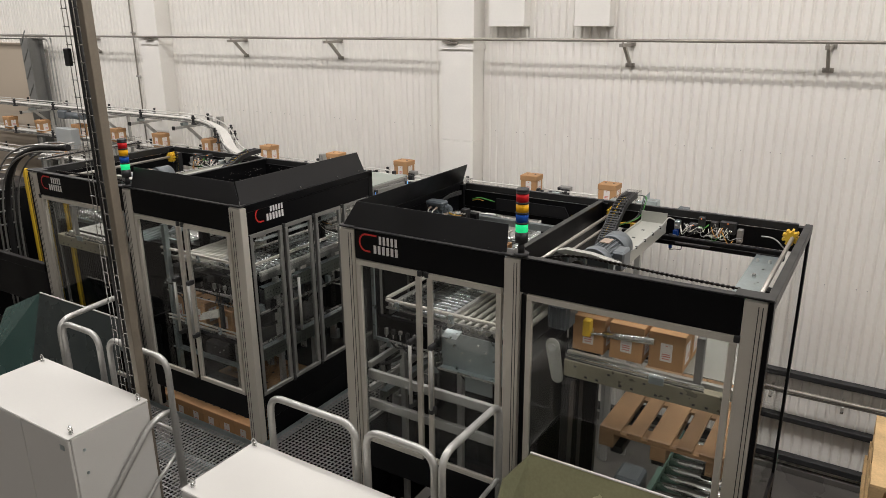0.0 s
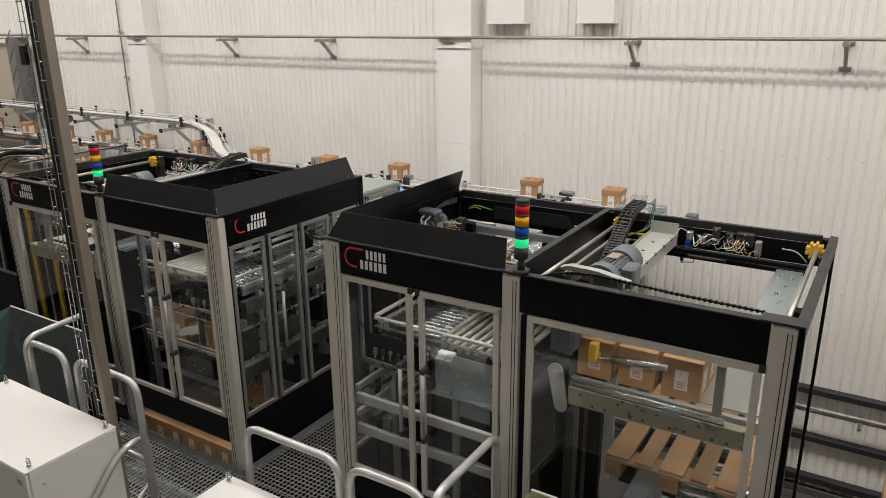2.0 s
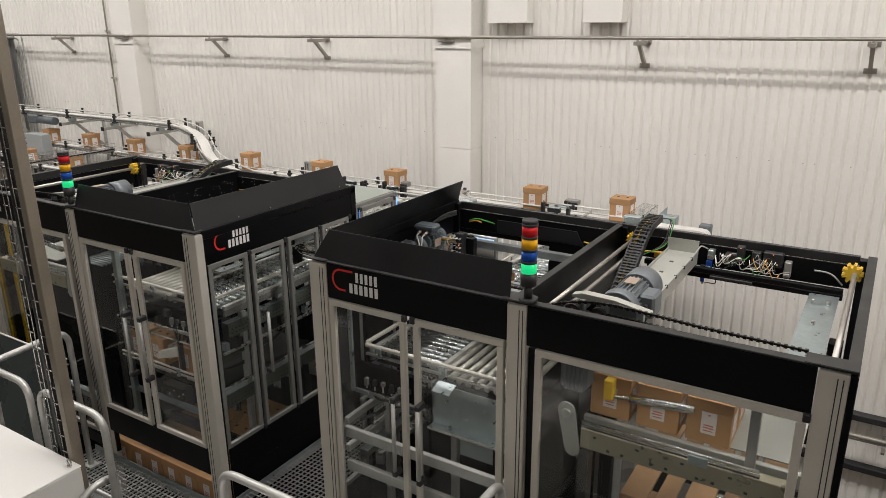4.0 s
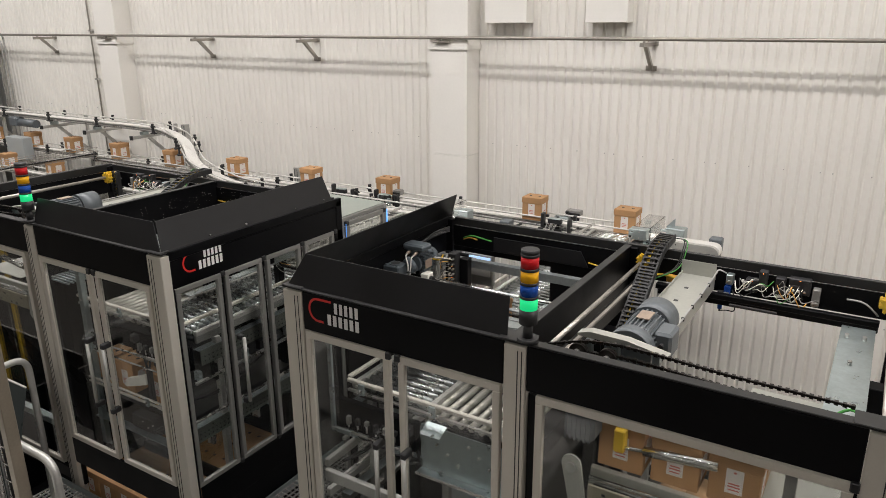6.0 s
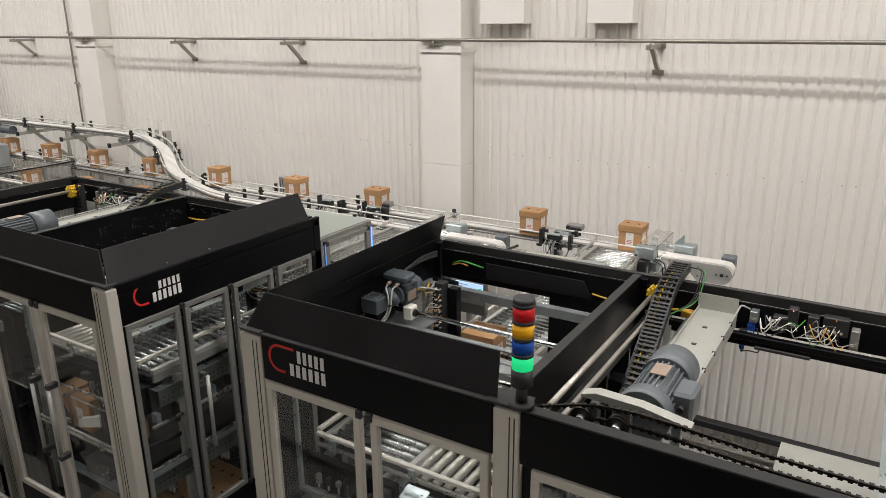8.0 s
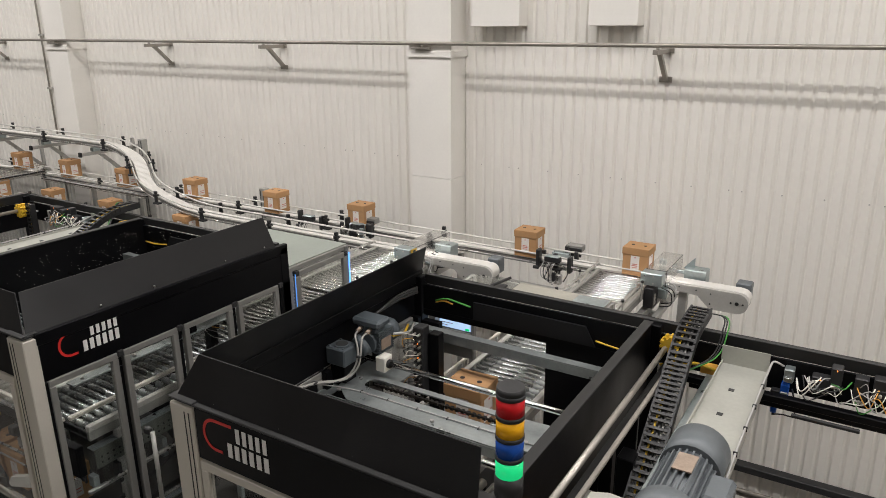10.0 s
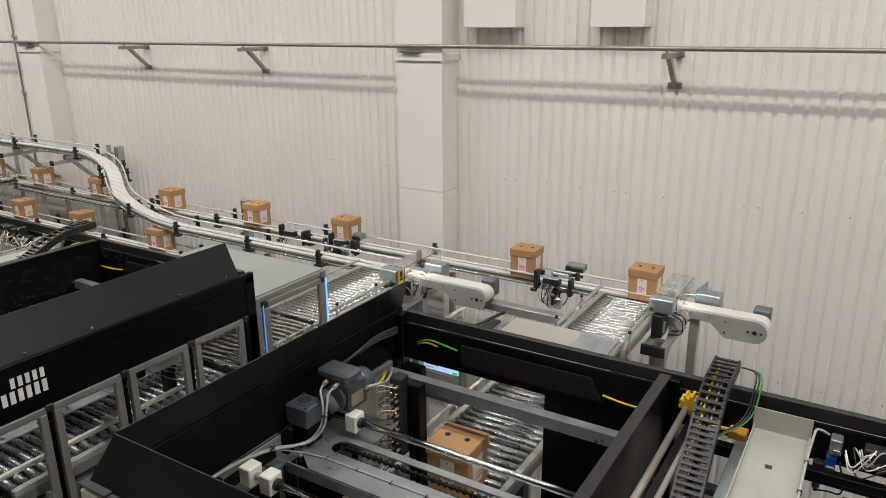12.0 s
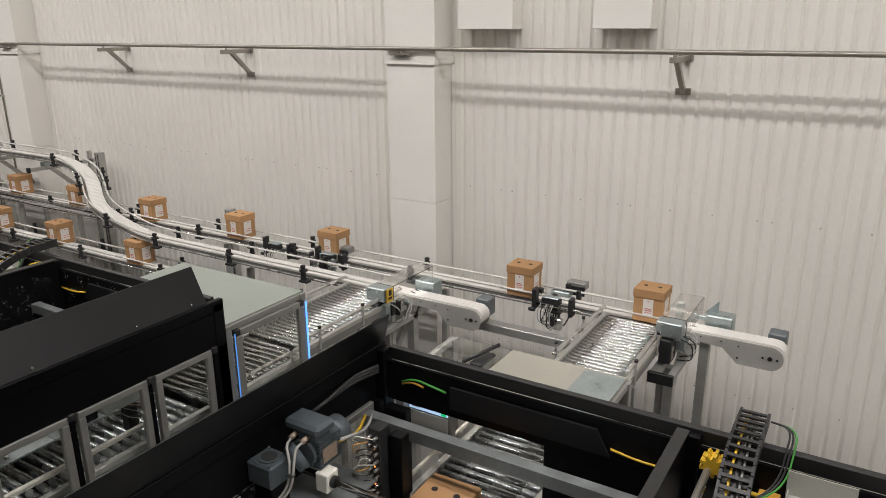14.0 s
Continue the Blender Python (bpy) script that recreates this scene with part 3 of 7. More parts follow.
def cabinet(x0, x1, y0, y1, z1):
    c = thing("switch_cabinet", (x0, y0, 0), "pale grey steel switch cabinet with lifting eyes on top", "cabinet", "switch cabinets")
    part("body", cube(x0, x1, y0 + 0.02, y1, 0.4, z1 - 0.012, 0.006), M_CAB, c)
    part("roof", cube(x0 - 0.003, x1 + 0.003, y0 - 0.003, y1 + 0.003, z1 - 0.011, z1, 0.005), M_CAB, c)
    part("plinth", cube(x0 + 0.02, x1 - 0.02, y0 + 0.03, y1 - 0.02, 0, 0.398), M_EDGE, c)
    xm = x0 + 0.57 * (x1 - x0)
    for a, b in ((x0 + 0.004, xm - 0.003), (xm + 0.003, x1 - 0.004)):
        d = part("door", cube(a, b, y0, y0 + 0.018, 0.42, z1 - 0.02, 0.004), M_CAB, c)
    part("type_plate", cube(x1 - 0.09, x1 - 0.045, y0 - 0.003, y0 - 0.0005, z1 - 0.095, z1 - 0.06, 0), M_GALV, c)
    for ex in (x0 + 0.04, x1 - 0.04):
        for ey in (y0 + 0.05, y1 - 0.04):
            bm = bmesh.new()
            rod(bm, (ex, ey, z1), (ex, ey, z1 + 0.012), 0.013, 10)
            ring = [(ex + 0.019 * math.cos(k * math.tau / 14), ey, z1 + 0.031 + 0.019 * math.sin(k * math.tau / 14)) for k in range(15)]
            sweep(bm, ring, 0.005, 6)
            part("lifting_eye", bm, M_CHROME, c)
    for zz in (0.12, 0.28):
        part("bolt", rod(bmesh.new(), (x1, y0 + 0.09, z1 - zz), (x1 + 0.006, y0 + 0.09, z1 - zz), 0.01, 8), M_GALV, c)
    return c


cabinet(-5.02, -3.84, 1.995, 2.55, 2.42)
cabinet(-2.90, -1.76, 2.05, 2.585, 2.40)

# ---- platform with grating and handrails ----
PZ = 1.60
plat = thing("platform", (-3.3, 3.0, 0), "steel walkway of galvanised grating between the machines", "platform")
CELLS = ((-5.2, -1.6, 2.62, 3.40), (-3.76, -2.90, 3.40, 5.3))
for x0, x1, y0, y1 in CELLS:
    bm = bmesh.new()
    x = x0
    while x < x1:
        box(bm, x, x + 0.003, y0, y1, PZ - 0.012, PZ)
        x += 0.036
    y = y0
    while y < y1:
        box(bm, x0, x1, y, y + 0.004, PZ - 0.008, PZ - 0.001)
        y += 0.038
    g = part("grating", bm, mat("grating_steel", (0.46, 0.455, 0.44), 0.45, 0.5, 0.15, 10.0, 60), plat)
    tagged(g, "galvanised bar grating", kind="stuff")
for x0, x1, y0, y1 in ((-5.2, -3.76, 3.395, 3.403), (-2.9, -1.6, 3.395, 3.403), (-3.768, -3.76, 3.4, 5.3), (-2.90, -2.892, 3.4, 5.3)):
    part("toe_board", cube(x0, x1, y0, y1, PZ - 0.05, PZ + 0.035, 0.001), M_GALV, plat)
for x0, x1, y0, y1 in ((-5.2, -1.6, 2.60, 2.62), (-5.2, -1.6, 3.05, 3.09)):
    part("bearer", cube(x0, x1, y0, y1, PZ - 0.16, PZ - 0.031, 0.002), M_GALV, plat)
for x, y in ((-5.1, 2.66), (-3.6, 2.66), (-1.7, 2.66), (-3.3, 5.2)):
    part("leg", cube(x - 0.04, x + 0.04, y - 0.035, y + 0.035, 0, PZ - 0.161), M_GALV, plat)


def hoop(pts, label="galvanised tube handrail hoop on the walkway", r=0.021, mid=True):
    h = thing("handrail", pts[0], label, "handrail", "handrails")
    part("tube", sweep(bmesh.new(), rounded(pts, 0.11), r, 12), M_RAIL, h)
    if mid and len(pts) == 4:
        a, b = Vector(pts[0]), Vector(pts[3])
        a.z = b.z = PZ + 0.55
        part("knee_rail", rod(bmesh.new(), a, b, 0.014, 10), M_RAIL, h)
    for p in (pts[0], pts[-1]):
        if abs(p[2] - PZ) < 0.02:
            part("foot_plate", cube(p[0] - 0.05, p[0] + 0.05, p[1] - 0.04, p[1] + 0.04, PZ, PZ + 0.01), M_RAIL, h)
    return h


RZ, RY = 2.685, 2.665
hoop([(-4.92, RY, PZ), (-4.92, RY, RZ), (-4.49, RY, RZ), (-4.49, RY, PZ)])
hoop([(-4.37, RY, PZ), (-4.37, RY, RZ), (-3.75, RY, RZ), (-3.75, RY, PZ)])
hoop([(-2.83, RY, PZ), (-2.83, RY, RZ), (-2.19, RY, RZ), (-2.19, RY, PZ)])
hoop([(-2.12, RY, PZ), (-2.12, RY, RZ), (-1.685, RY, RZ), (-1.685, RY, PZ)])
hoop([(-4.965, RY, PZ), (-4.965, RY, RZ), (-5.03, 3.25, RZ), (-5.03, 3.25, PZ)], mid=False)
hoop([(-1.64, RY, PZ), (-1.64, RY, RZ), (-1.66, 3.33, RZ - 0.03), (-1.66, 3.33, PZ)])

# ---- cable mast ----
MX, MY = -3.953, 2.585
mast = thing("cable_mast", (MX, MY, 0), "bronze painted mast with wire cable trays and a black cable", "mast")
part("beam", cube(MX - 0.012, MX + 0.04, MY - 0.03, MY + 0.03, 0, ZC - 0.005, 0.004), M_TAN_BEAM, mast)
part("cable", rod(bmesh.new(), (MX - 0.097, MY, 0.3), (MX - 0.097, MY, ZC - 0.01), 0.021, 10), M_RUBBER, mast)
for dx in (-0.155, -0.045):
    bm = bmesh.new()
    for e in (-0.022, 0.022):
        rod(bm, (MX + dx + e, MY - 0.02, 1.6), (MX + dx + e, MY - 0.02, ZC - 0.01), 0.003, 6)
    z = 1.65
    while z < 7.0:
        rod(bm, (MX + dx - 0.024, MY - 0.025, z), (MX + dx + 0.024, MY - 0.025, z), 0.003, 6)
        z += 0.1
    part("wire_tray", bm, M_CHROME, mast)
part("clamp_box", cube(MX - 0.185, MX - 0.135, MY - 0.05, MY - 0.026, 4.53, 4.63, 0.004), M_RUBBER, mast)

# ---- conveyors behind the machines ----
BELT = 2.915
M_GUIDE = mat("pale_guide_rail", (0.62, 0.61, 0.57), 0.35, 0.25, 0.08)
# darker copy of the roller chrome; dimmer light on inner lanes put into colour
M_SHADED_ROLLER = mat("shaded_chrome_roller", (0.40, 0.42, 0.42), 0.27, 0.95, 0.12, 8.0, 100)


def guide_stand(q, t, n):
    """A black clamp beside a belt at q: foot, tapering upright, jaw for the guide rail."""
    bm = bmesh.new()
    t = Vector((t.x, t.y, 0)).normalized()
    up = Vector((0, 0, 1))

    def block(lo, hi):
        vs = [bm.verts.new(q + (t * x + n * y + up * z) * 0.85) for (x0, x1, y0, y1, z) in (lo, hi) for x, y in ((x0, y0), (x1, y0), (x1, y1), (x0, y1))]
        for f in ((3, 2, 1, 0), (4, 5, 6, 7), (0, 1, 5, 4), (1, 2, 6, 5), (2, 3, 7, 6), (3, 0, 4, 7)):
            bm.faces.new([vs[i] for i in f])
    block((-0.03, 0.062, -0.015, 0.045, -0.06), (-0.03, 0.062, -0.015, 0.045, -0.042))
    block((-0.028, 0.028, 0.004, 0.024, -0.042), (-0.012, 0.016, 0.004, 0.024, 0.085))
    block((-0.022, 0.024, -0.024, 0.036, 0.032), (-0.022, 0.024, -0.024, 0.036, 0.058))
    block((-0.015, 0.018, -0.002, 0.03, 0.07), (-0.015, 0.018, -0.002, 0.03, 0.095))
    bmesh.ops.recalc_face_normals(bm, faces=bm.faces)
    return bm


def belt_line(name, path, half, label, guides=True, legs=(), bend=0.35, marks=()):
    c = thing(name, path[0], label, "conveyor", "belt conveyors")
    fine = [Vector(path[0])]
    for a, b in zip(path, path[1:]):
        a, b = Vector(a), Vector(b)
        n = max(1, int((b - a).length / 0.55))
        fine += [a + (b - a) * (k + 1) / n for k in range(n)]
    pts = rounded(fine, bend, 4)
    part("belt", ribbon(bmesh.new(), pts, half, 0.014), M_BELT, c, "white plastic chain belt")
    rib, run = bmesh.new(), 0.0
    for a, b in zip(pts, pts[1:]):
        d = b - a
        u = d.normalized()
        n = Vector((-u.y, u.x, 0)).normalized()
        while run < d.length:
            q = a + u * run
            if q.x > -10.5:
                vs = [rib.verts.new(q + i * u * 0.0085 + j * n * (half - 0.003) + Vector((0, 0, k))) for k in (0.0004, 0.0026) for i, j in ((-1, -1), (1, -1), (1, 1), (-1, 1))]
                for f in ((4, 5, 6, 7), (0, 1, 5, 4), (1, 2, 6, 5), (2, 3, 7, 6), (3, 0, 4, 7)):
                    rib.faces.new([vs[i] for i in f])
            run += 0.0235
        run -= d.length
    tagged(part("belt_link", rib, M_BELT, c), "white chain links across the belt", kind="stuff")
    low = [p - Vector((0, 0, 0.018)) for p in pts]
    part("bed", ribbon(bmesh.new(), low, half + 0.008, 0.034), M_EDGE_LIGHT, c)

    def off(d, dz):
        out = []
        for i, p in enumerate(pts):
            t = pts[min(i + 1, len(pts) - 1)] - pts[max(i - 1, 0)]
            n = Vector((-t.y, t.x, 0)).normalized()
            out.append(p + n * d + Vector((0, 0, dz)))
        return out
    if guides:
        for d in (-half - 0.035, half + 0.035):
            part("guide_rail", sweep(bmesh.new(), off(d, 0.045), 0.0085, 8), M_GUIDE, c)
            part("lower_rail", sweep(bmesh.new(), off(d * 0.93, -0.03), 0.006, 6), M_STEEL, c)
        stands = list(marks)
        if not stands:
            x = path[0][0] + 0.78
            while x < path[-1][0]:
                stands.append((x, 0))
                x += 1.17
        for x, side in stands:
            for a, b in zip(pts, pts[1:]):
                if a.x <= x < b.x:
                    t = (b - a).normalized()
                    n = Vector((-t.y, t.x, 0)).normalized()
                    for s in (-1, 1) if side == 0 else (side,):
                        q = a + (b - a) * (x - a.x) / (b.x - a.x) + n * s * (half + 0.05)
                        part("guide_clamp", guide_stand(q, t, n * s), M_RUBBER, c)
    for x, y, z in legs:
        bm = bmesh.new()
        box(bm, x - 0.024, x + 0.024, y - 0.02, y + 0.02, 0.0, z - 0.10, 0.002)
        box(bm, x - 0.08, x + 0.08, y - 0.06, y + 0.06, 0.0, 0.012)
        part("leg", bm, M_RAIL, c)
    return c


belt_line("belt_conveyor", [(-15.5, 7.20, BELT), (-10.0, 7.20, BELT), (-6.5, 7.20, BELT), (-2.20, 7.20, BELT)], 0.055,
          "narrow white belt conveyor running along the hall wall", legs=((-13.0, 7.20, BELT), (-9.2, 7.20, BELT), (-6.3, 7.20, BELT), (-3.95, 7.20, BELT)))
belt_line("belt_conveyor", [(-15.5, 7.19, 3.41), (-9.1, 7.187, 3.41), (-8.72, 7.18, 3.408), (-8.46, 7.155, 3.385), (-8.2, 7.115, 3.335), (-8.03, 7.06, 3.278), (-7.9, 6.995, 3.205), (-7.78, 6.925, 3.14), (-7.63, 6.868, 3.078), (-7.42, 6.828, 3.03), (-7.18, 6.81, 2.982), (-6.93, 6.803, 2.935), (-6.62, 6.805, 2.917), (-6.2, 6.81, BELT), (-4.14, 6.81, BELT)], 0.064,
          "white chain belt conveyor descending in an S-curve", legs=((-12.5, 7.19, 3.41), (-5.6, 6.81, BELT)), bend=0.11,
          marks=((-13.4, 0), (-12.2, 0), (-11.0, 0), (-9.85, 0), (-8.62, 0), (-8.02, -1), (-7.9, -1), (-8.06, 1), (-7.93, 1), (-7.3, 0), (-6.62, 0), (-5.7, 0), (-4.9, 0)))
belt_line("belt_conveyor", [(-15.5, 6.75, 2.66), (-10.0, 6.75, 2.66), (-6.0, 6.75, 2.66)], 0.055,
          "narrow white belt conveyor under the descending line", legs=((-12.0, 6.75, 2.66), (-8.5, 6.75, 2.66), (-6.2, 6.75, 2.66)))


def roller_lane(x0, x1, y0, y1, z, label, r=0.016, pitch=0.042, guides=True, m=None):
    """Rollers across x, carried by two side rails."""
    c = thing("roller_conveyor", (x0, y0, 0), label, "conveyor", "roller lanes")
    for x, s in ((x0, -1), (x1, 1)):
        part("side_rail", cube(x, x + s * 0.03, y0, y1, z - 0.022, z + 0.008, 0.003), M_PALE_STEEL, c)
        part("rail_web", cube(x + s * 0.004, x + s * 0.026, y0, y1, z - 0.07, z - 0.023, 0.002), M_EDGE_LIGHT, c)
    # black sheet under the rollers stands in for the shade in their gaps
    part("drip_tray", cube(x0 + 0.01, x1 - 0.01, y0 + 0.01, y1 - 0.01, z - 0.075, z - 0.072, 0), M_RUBBER, c)
    for x, s in ((x0, -1), (x1, 1)) if guides else ():
        gd = part("guide_bar", cube(x + s * 0.004, x + s * 0.03, y0 + 0.05, y1 - 0.03, z + 0.05, z + 0.066, 0.003), M_STEEL, c)
        y = y0 + 0.12
        while y < y1 - 0.1:
            part("guide_post", cube(x + s * 0.031, x + s * 0.042, y, y + 0.018, z - 0.05, z + 0.085, 0.003), M_RAIL, gd)
            part("knob", rod(bmesh.new(), (x + s * 0.036, y + 0.009, z + 0.085), (x + s * 0.036, y + 0.009, z + 0.1), 0.011, 8), M_RUBBER, gd)
            y += 0.42
    me, y, k = None, y0 + 0.03, 0
    while y < y1 - 0.02:
        if me is None:
            ob = part("roller", rod(bmesh.new(), (x0 + 0.002, y, z - r), (x1 - 0.002, y, z - r), r, 12), m or M_CHROME, c)
            me, first = ob.data, y
        else:
            ob = new("roller", me)
            ob.parent = c
            ob.location = (0, y - first, 0)
        y += pitch
    for x in (x0 - 0.02, x1 + 0.02):
        for y in (y0 + 0.15, y1 - 0.15):
            part("leg", cube(x - 0.02, x + 0.02, y - 0.02, y + 0.02, 0, z - 0.071), M_RAIL, c)
    return c


roller_lane(-2.66, -2.275, 6.22, 7.13, BELT, "roller lane carrying boxes towards the machine")
lane = roller_lane(-2.70, -2.26, 3.72, 6.2, BELT, "roller lane carrying boxes into the machine", 0.019, 0.05, False, M_SHADED_ROLLER)
# dark sheet added to cover the pale view left of the rollers
part("side_skirt", cube(-2.757, -2.75, 4.67, 6.18, 1.4, 2.885, 0.002), M_EDGE, lane, "dark filler sheet added in front of the pale background")
part("guide_bar", cube(-2.745, -2.728, 4.72, 5.6, 2.955, 2.972, 0.003), M_POST, lane)
for y in (4.8, 5.2, 5.55):
    part("guide_post", cube(-2.742, -2.731, y, y + 0.02, 2.924, 2.954, 0.002), M_RAIL, lane)
roller_lane(-4.48, -4.03, 5.70, 6.73, BELT, "roller lane carrying boxes towards the machine")
roller_lane(-4.44, -3.97, 4.97, 5.68, BELT, "roller lane carrying boxes under its cover", 0.019, 0.05)
roller_lane(-4.44, -3.97, 3.72, 4.95, BELT, "roller lane carrying boxes into the machine", 0.019, 0.05, False, M_SHADED_ROLLER)


def stub(x0, x1, y, label):
    """A short belt with a round nose: belt wrapped over a drum, bolted side plates."""
    c = thing("stub_conveyor", (x0, y, 0), label, "conveyor", "stub conveyors")
    nose = [(x1 + 0.06 * math.sin(a), BELT - 0.06 + 0.06 * math.cos(a)) for a in [k * math.pi / 10 for k in range(11)]]
    bm = prism(bmesh.new(), [(x0, BELT)] + nose + [(x0, BELT - 0.03)], "y", y - 0.055, y + 0.055)
    belt = part("belt", bm, M_BELT, c, "white plastic chain belt")
    for k in range(int((x1 - x0) / 0.04)):
        part("belt_link", cube(x0 + 0.04 * k, x0 + 0.04 * k + 0.034, y - 0.052, y + 0.052, BELT + 0.0005, BELT + 0.003, 0), M_BELT, belt)
    for s in (-1, 1):
        rim = [(x1 - 0.02 + 0.075 * math.sin(a), BELT - 0.085 + 0.075 * math.cos(a)) for a in [k * math.pi / 10 for k in range(11)]]
        bm = prism(bmesh.new(), [(x0, BELT - 0.012)] + rim + [(x1 - 0.2, BELT - 0.16), (x1 - 0.29, BELT - 0.075), (x0, BELT - 0.06)], "y", y + s * 0.057, y + s * 0.062)
        pl = part("side_plate", bm, M_PALE_STEEL, c)
        for dx, dz, r in ((-0.02, -0.085, 0.014), (-0.06, -0.085, 0.007), (0.02, -0.085, 0.007), (-0.2, -0.12, 0.006), (-0.2, -0.045, 0.005), (-0.3, -0.035, 0.005), (-0.42, -0.03, 0.005)):
            part("bolt", rod(bmesh.new(), (x1 + dx, y + s * 0.062, BELT + dz), (x1 + dx, y + s * 0.066, BELT + dz), r, 10), M_RUBBER, pl)
    part("leg", cube(x0 + 0.1, x0 + 0.16, y - 0.03, y + 0.03, 0, BELT - 0.065), M_RAIL, c)
    part("drive_box", cube(x1 - 0.06, x1 + 0.045, y + 0.07, y + 0.17, BELT - 0.10, BELT + 0.025, 0.008), M_MOTOR, c)
    part("motor_plate", cube(x0 + 0.10, x0 + 0.26, y + 0.08, y + 0.20, BELT - 0.06, BELT + 0.06, 0.006), M_GALV, c)
    return c


stub(-4.12, -3.455, 6.81, "short white belt stub with a rounded steel end")
stub(-2.18, -1.651, 7.195, "short white belt stub with a rounded steel end")

for x, y, z in ((-15.0, 7.2, BELT), (-13.9, 7.2, BELT), (-12.85, 7.2, BELT), (-11.75, 7.2, BELT), (-10.7, 7.2, BELT), (-9.62, 7.2, BELT), (-8.49, 7.2, BELT), (-7.30, 7.2, BELT), (-6.10, 7.2, BELT), (-5.02, 7.2, BELT), (-3.30, 7.2, BELT),
                (-9.3, 6.75, 2.662), (-8.2, 6.75, 2.662), (-6.95, 6.75, 2.662), (-10.5, 6.75, 2.662), (-11.7, 6.75, 2.662), (-2.43, 4.71, BELT)):
    more(x, y, z + 0.002, random.uniform(-2, 2))


# ---- drives and small gear ----


def cable(parent, pts, r, m, label="", bend=0.06):
    return part("cable", sweep(bmesh.new(), rounded(pts, bend, 5), r, 6), m, parent, label)


def motor(parent, x, y, z, s, r=0.085, length=0.42):
    """A finned motor lying along y; s: the side of its terminal box."""
    y0 = y - length / 2
    hub = part("motor_body", rod(bmesh.new(), (x, y0 + 0.05, z), (x, y0 + length - 0.14, z), r * 0.86, 24), M_MOTOR, parent, "blue-grey finned motor")
    bm = bmesh.new()
    for k in range(22):
        a = math.tau * k / 26
        c, d = math.cos(a), math.sin(a)
        t = Vector((-d, 0, c)) * 0.003
        p, q = Vector((c, 0, d)) * r * 0.8, Vector((c, 0, d)) * r
        vs = [bm.verts.new(Vector((x, yy, z)) + v) for yy in (y0 + 0.06, y0 + length - 0.15) for v in (p - t, q - t, q + t, p + t)]
        for f in ((0, 1, 2, 3), (7, 6, 5, 4), (0, 4, 5, 1), (1, 5, 6, 2), (2, 6, 7, 3), (3, 7, 4, 0)):
            bm.faces.new([vs[i] for i in f])
    bmesh.ops.recalc_face_normals(bm, faces=bm.faces)
    tagged(part("fin", bm, M_MOTOR, hub), kind="stuff")
    part("fan_cowl", rod(bmesh.new(), (x, y0 + length - 0.14, z), (x, y0 + length, z), r * 1.07, 28), M_MOTOR, hub)
    bm = rod(bmesh.new(), (x, y0 - 0.02, z), (x, y0 + 0.05, z), r * 1.12, 28)
    part("flange", bm, M_MOTOR, hub)
    bm = cube(x + s * r * 0.75, x + s * (r + 0.055), y - 0.11, y + 0.02, z - 0.055, z + 0.06, 0.012)
    part("terminal_box", bm, M_MOTOR, hub)
    for k in (-1, 1):
        bm = rod(bmesh.new(), (x + s * (r + 0.02), y - 0.11, z - 0.02 + 0.03 * k), (x + s * (r + 0.02), y - 0.135, z - 0.02 + 0.03 * k), 0.011, 8)
        part("gland", bm, M_RUBBER, hub)
    part("type_plate", cube(x - 0.025, x + 0.03, y - 0.06, y + 0.03, z + r * 0.985, z + r * 1.0 + 0.003, 0), M_PLATE, hub)
    return hub


def chain(parent, pts, link=0.0125, w=0.008, m=None):
    """A roller chain along a polyline."""
    bm = bmesh.new()
    pts = [Vector(p) for p in pts]
    for a, b in zip(pts, pts[1:]):
        n = max(1, int((b - a).length / link))
        d = (b - a) / n
        for k in range(n):
            p = a + d * (k + 0.5)
            h, g = (0.0068, 0.0075) if k % 2 else (0.004, 0.004)
            e = d.normalized() * d.length * 0.53
            up = Vector((0, 0, h))
            side = d.cross(Vector((0, 0, 1))).normalized() * g
            vs = [bm.verts.new(p + i * e + j * side + l * up) for i in (-1, 1) for j in (-1, 1) for l in (-1, 1)]
            for f in ((0, 1, 3, 2), (4, 6, 7, 5), (0, 4, 5, 1), (2, 3, 7, 6), (0, 2, 6, 4), (1, 5, 7, 3)):
                bm.faces.new([vs[i] for i in f])
    return part("drive_chain", bm, m or M_CHAIN, parent, "oiled roller chain")


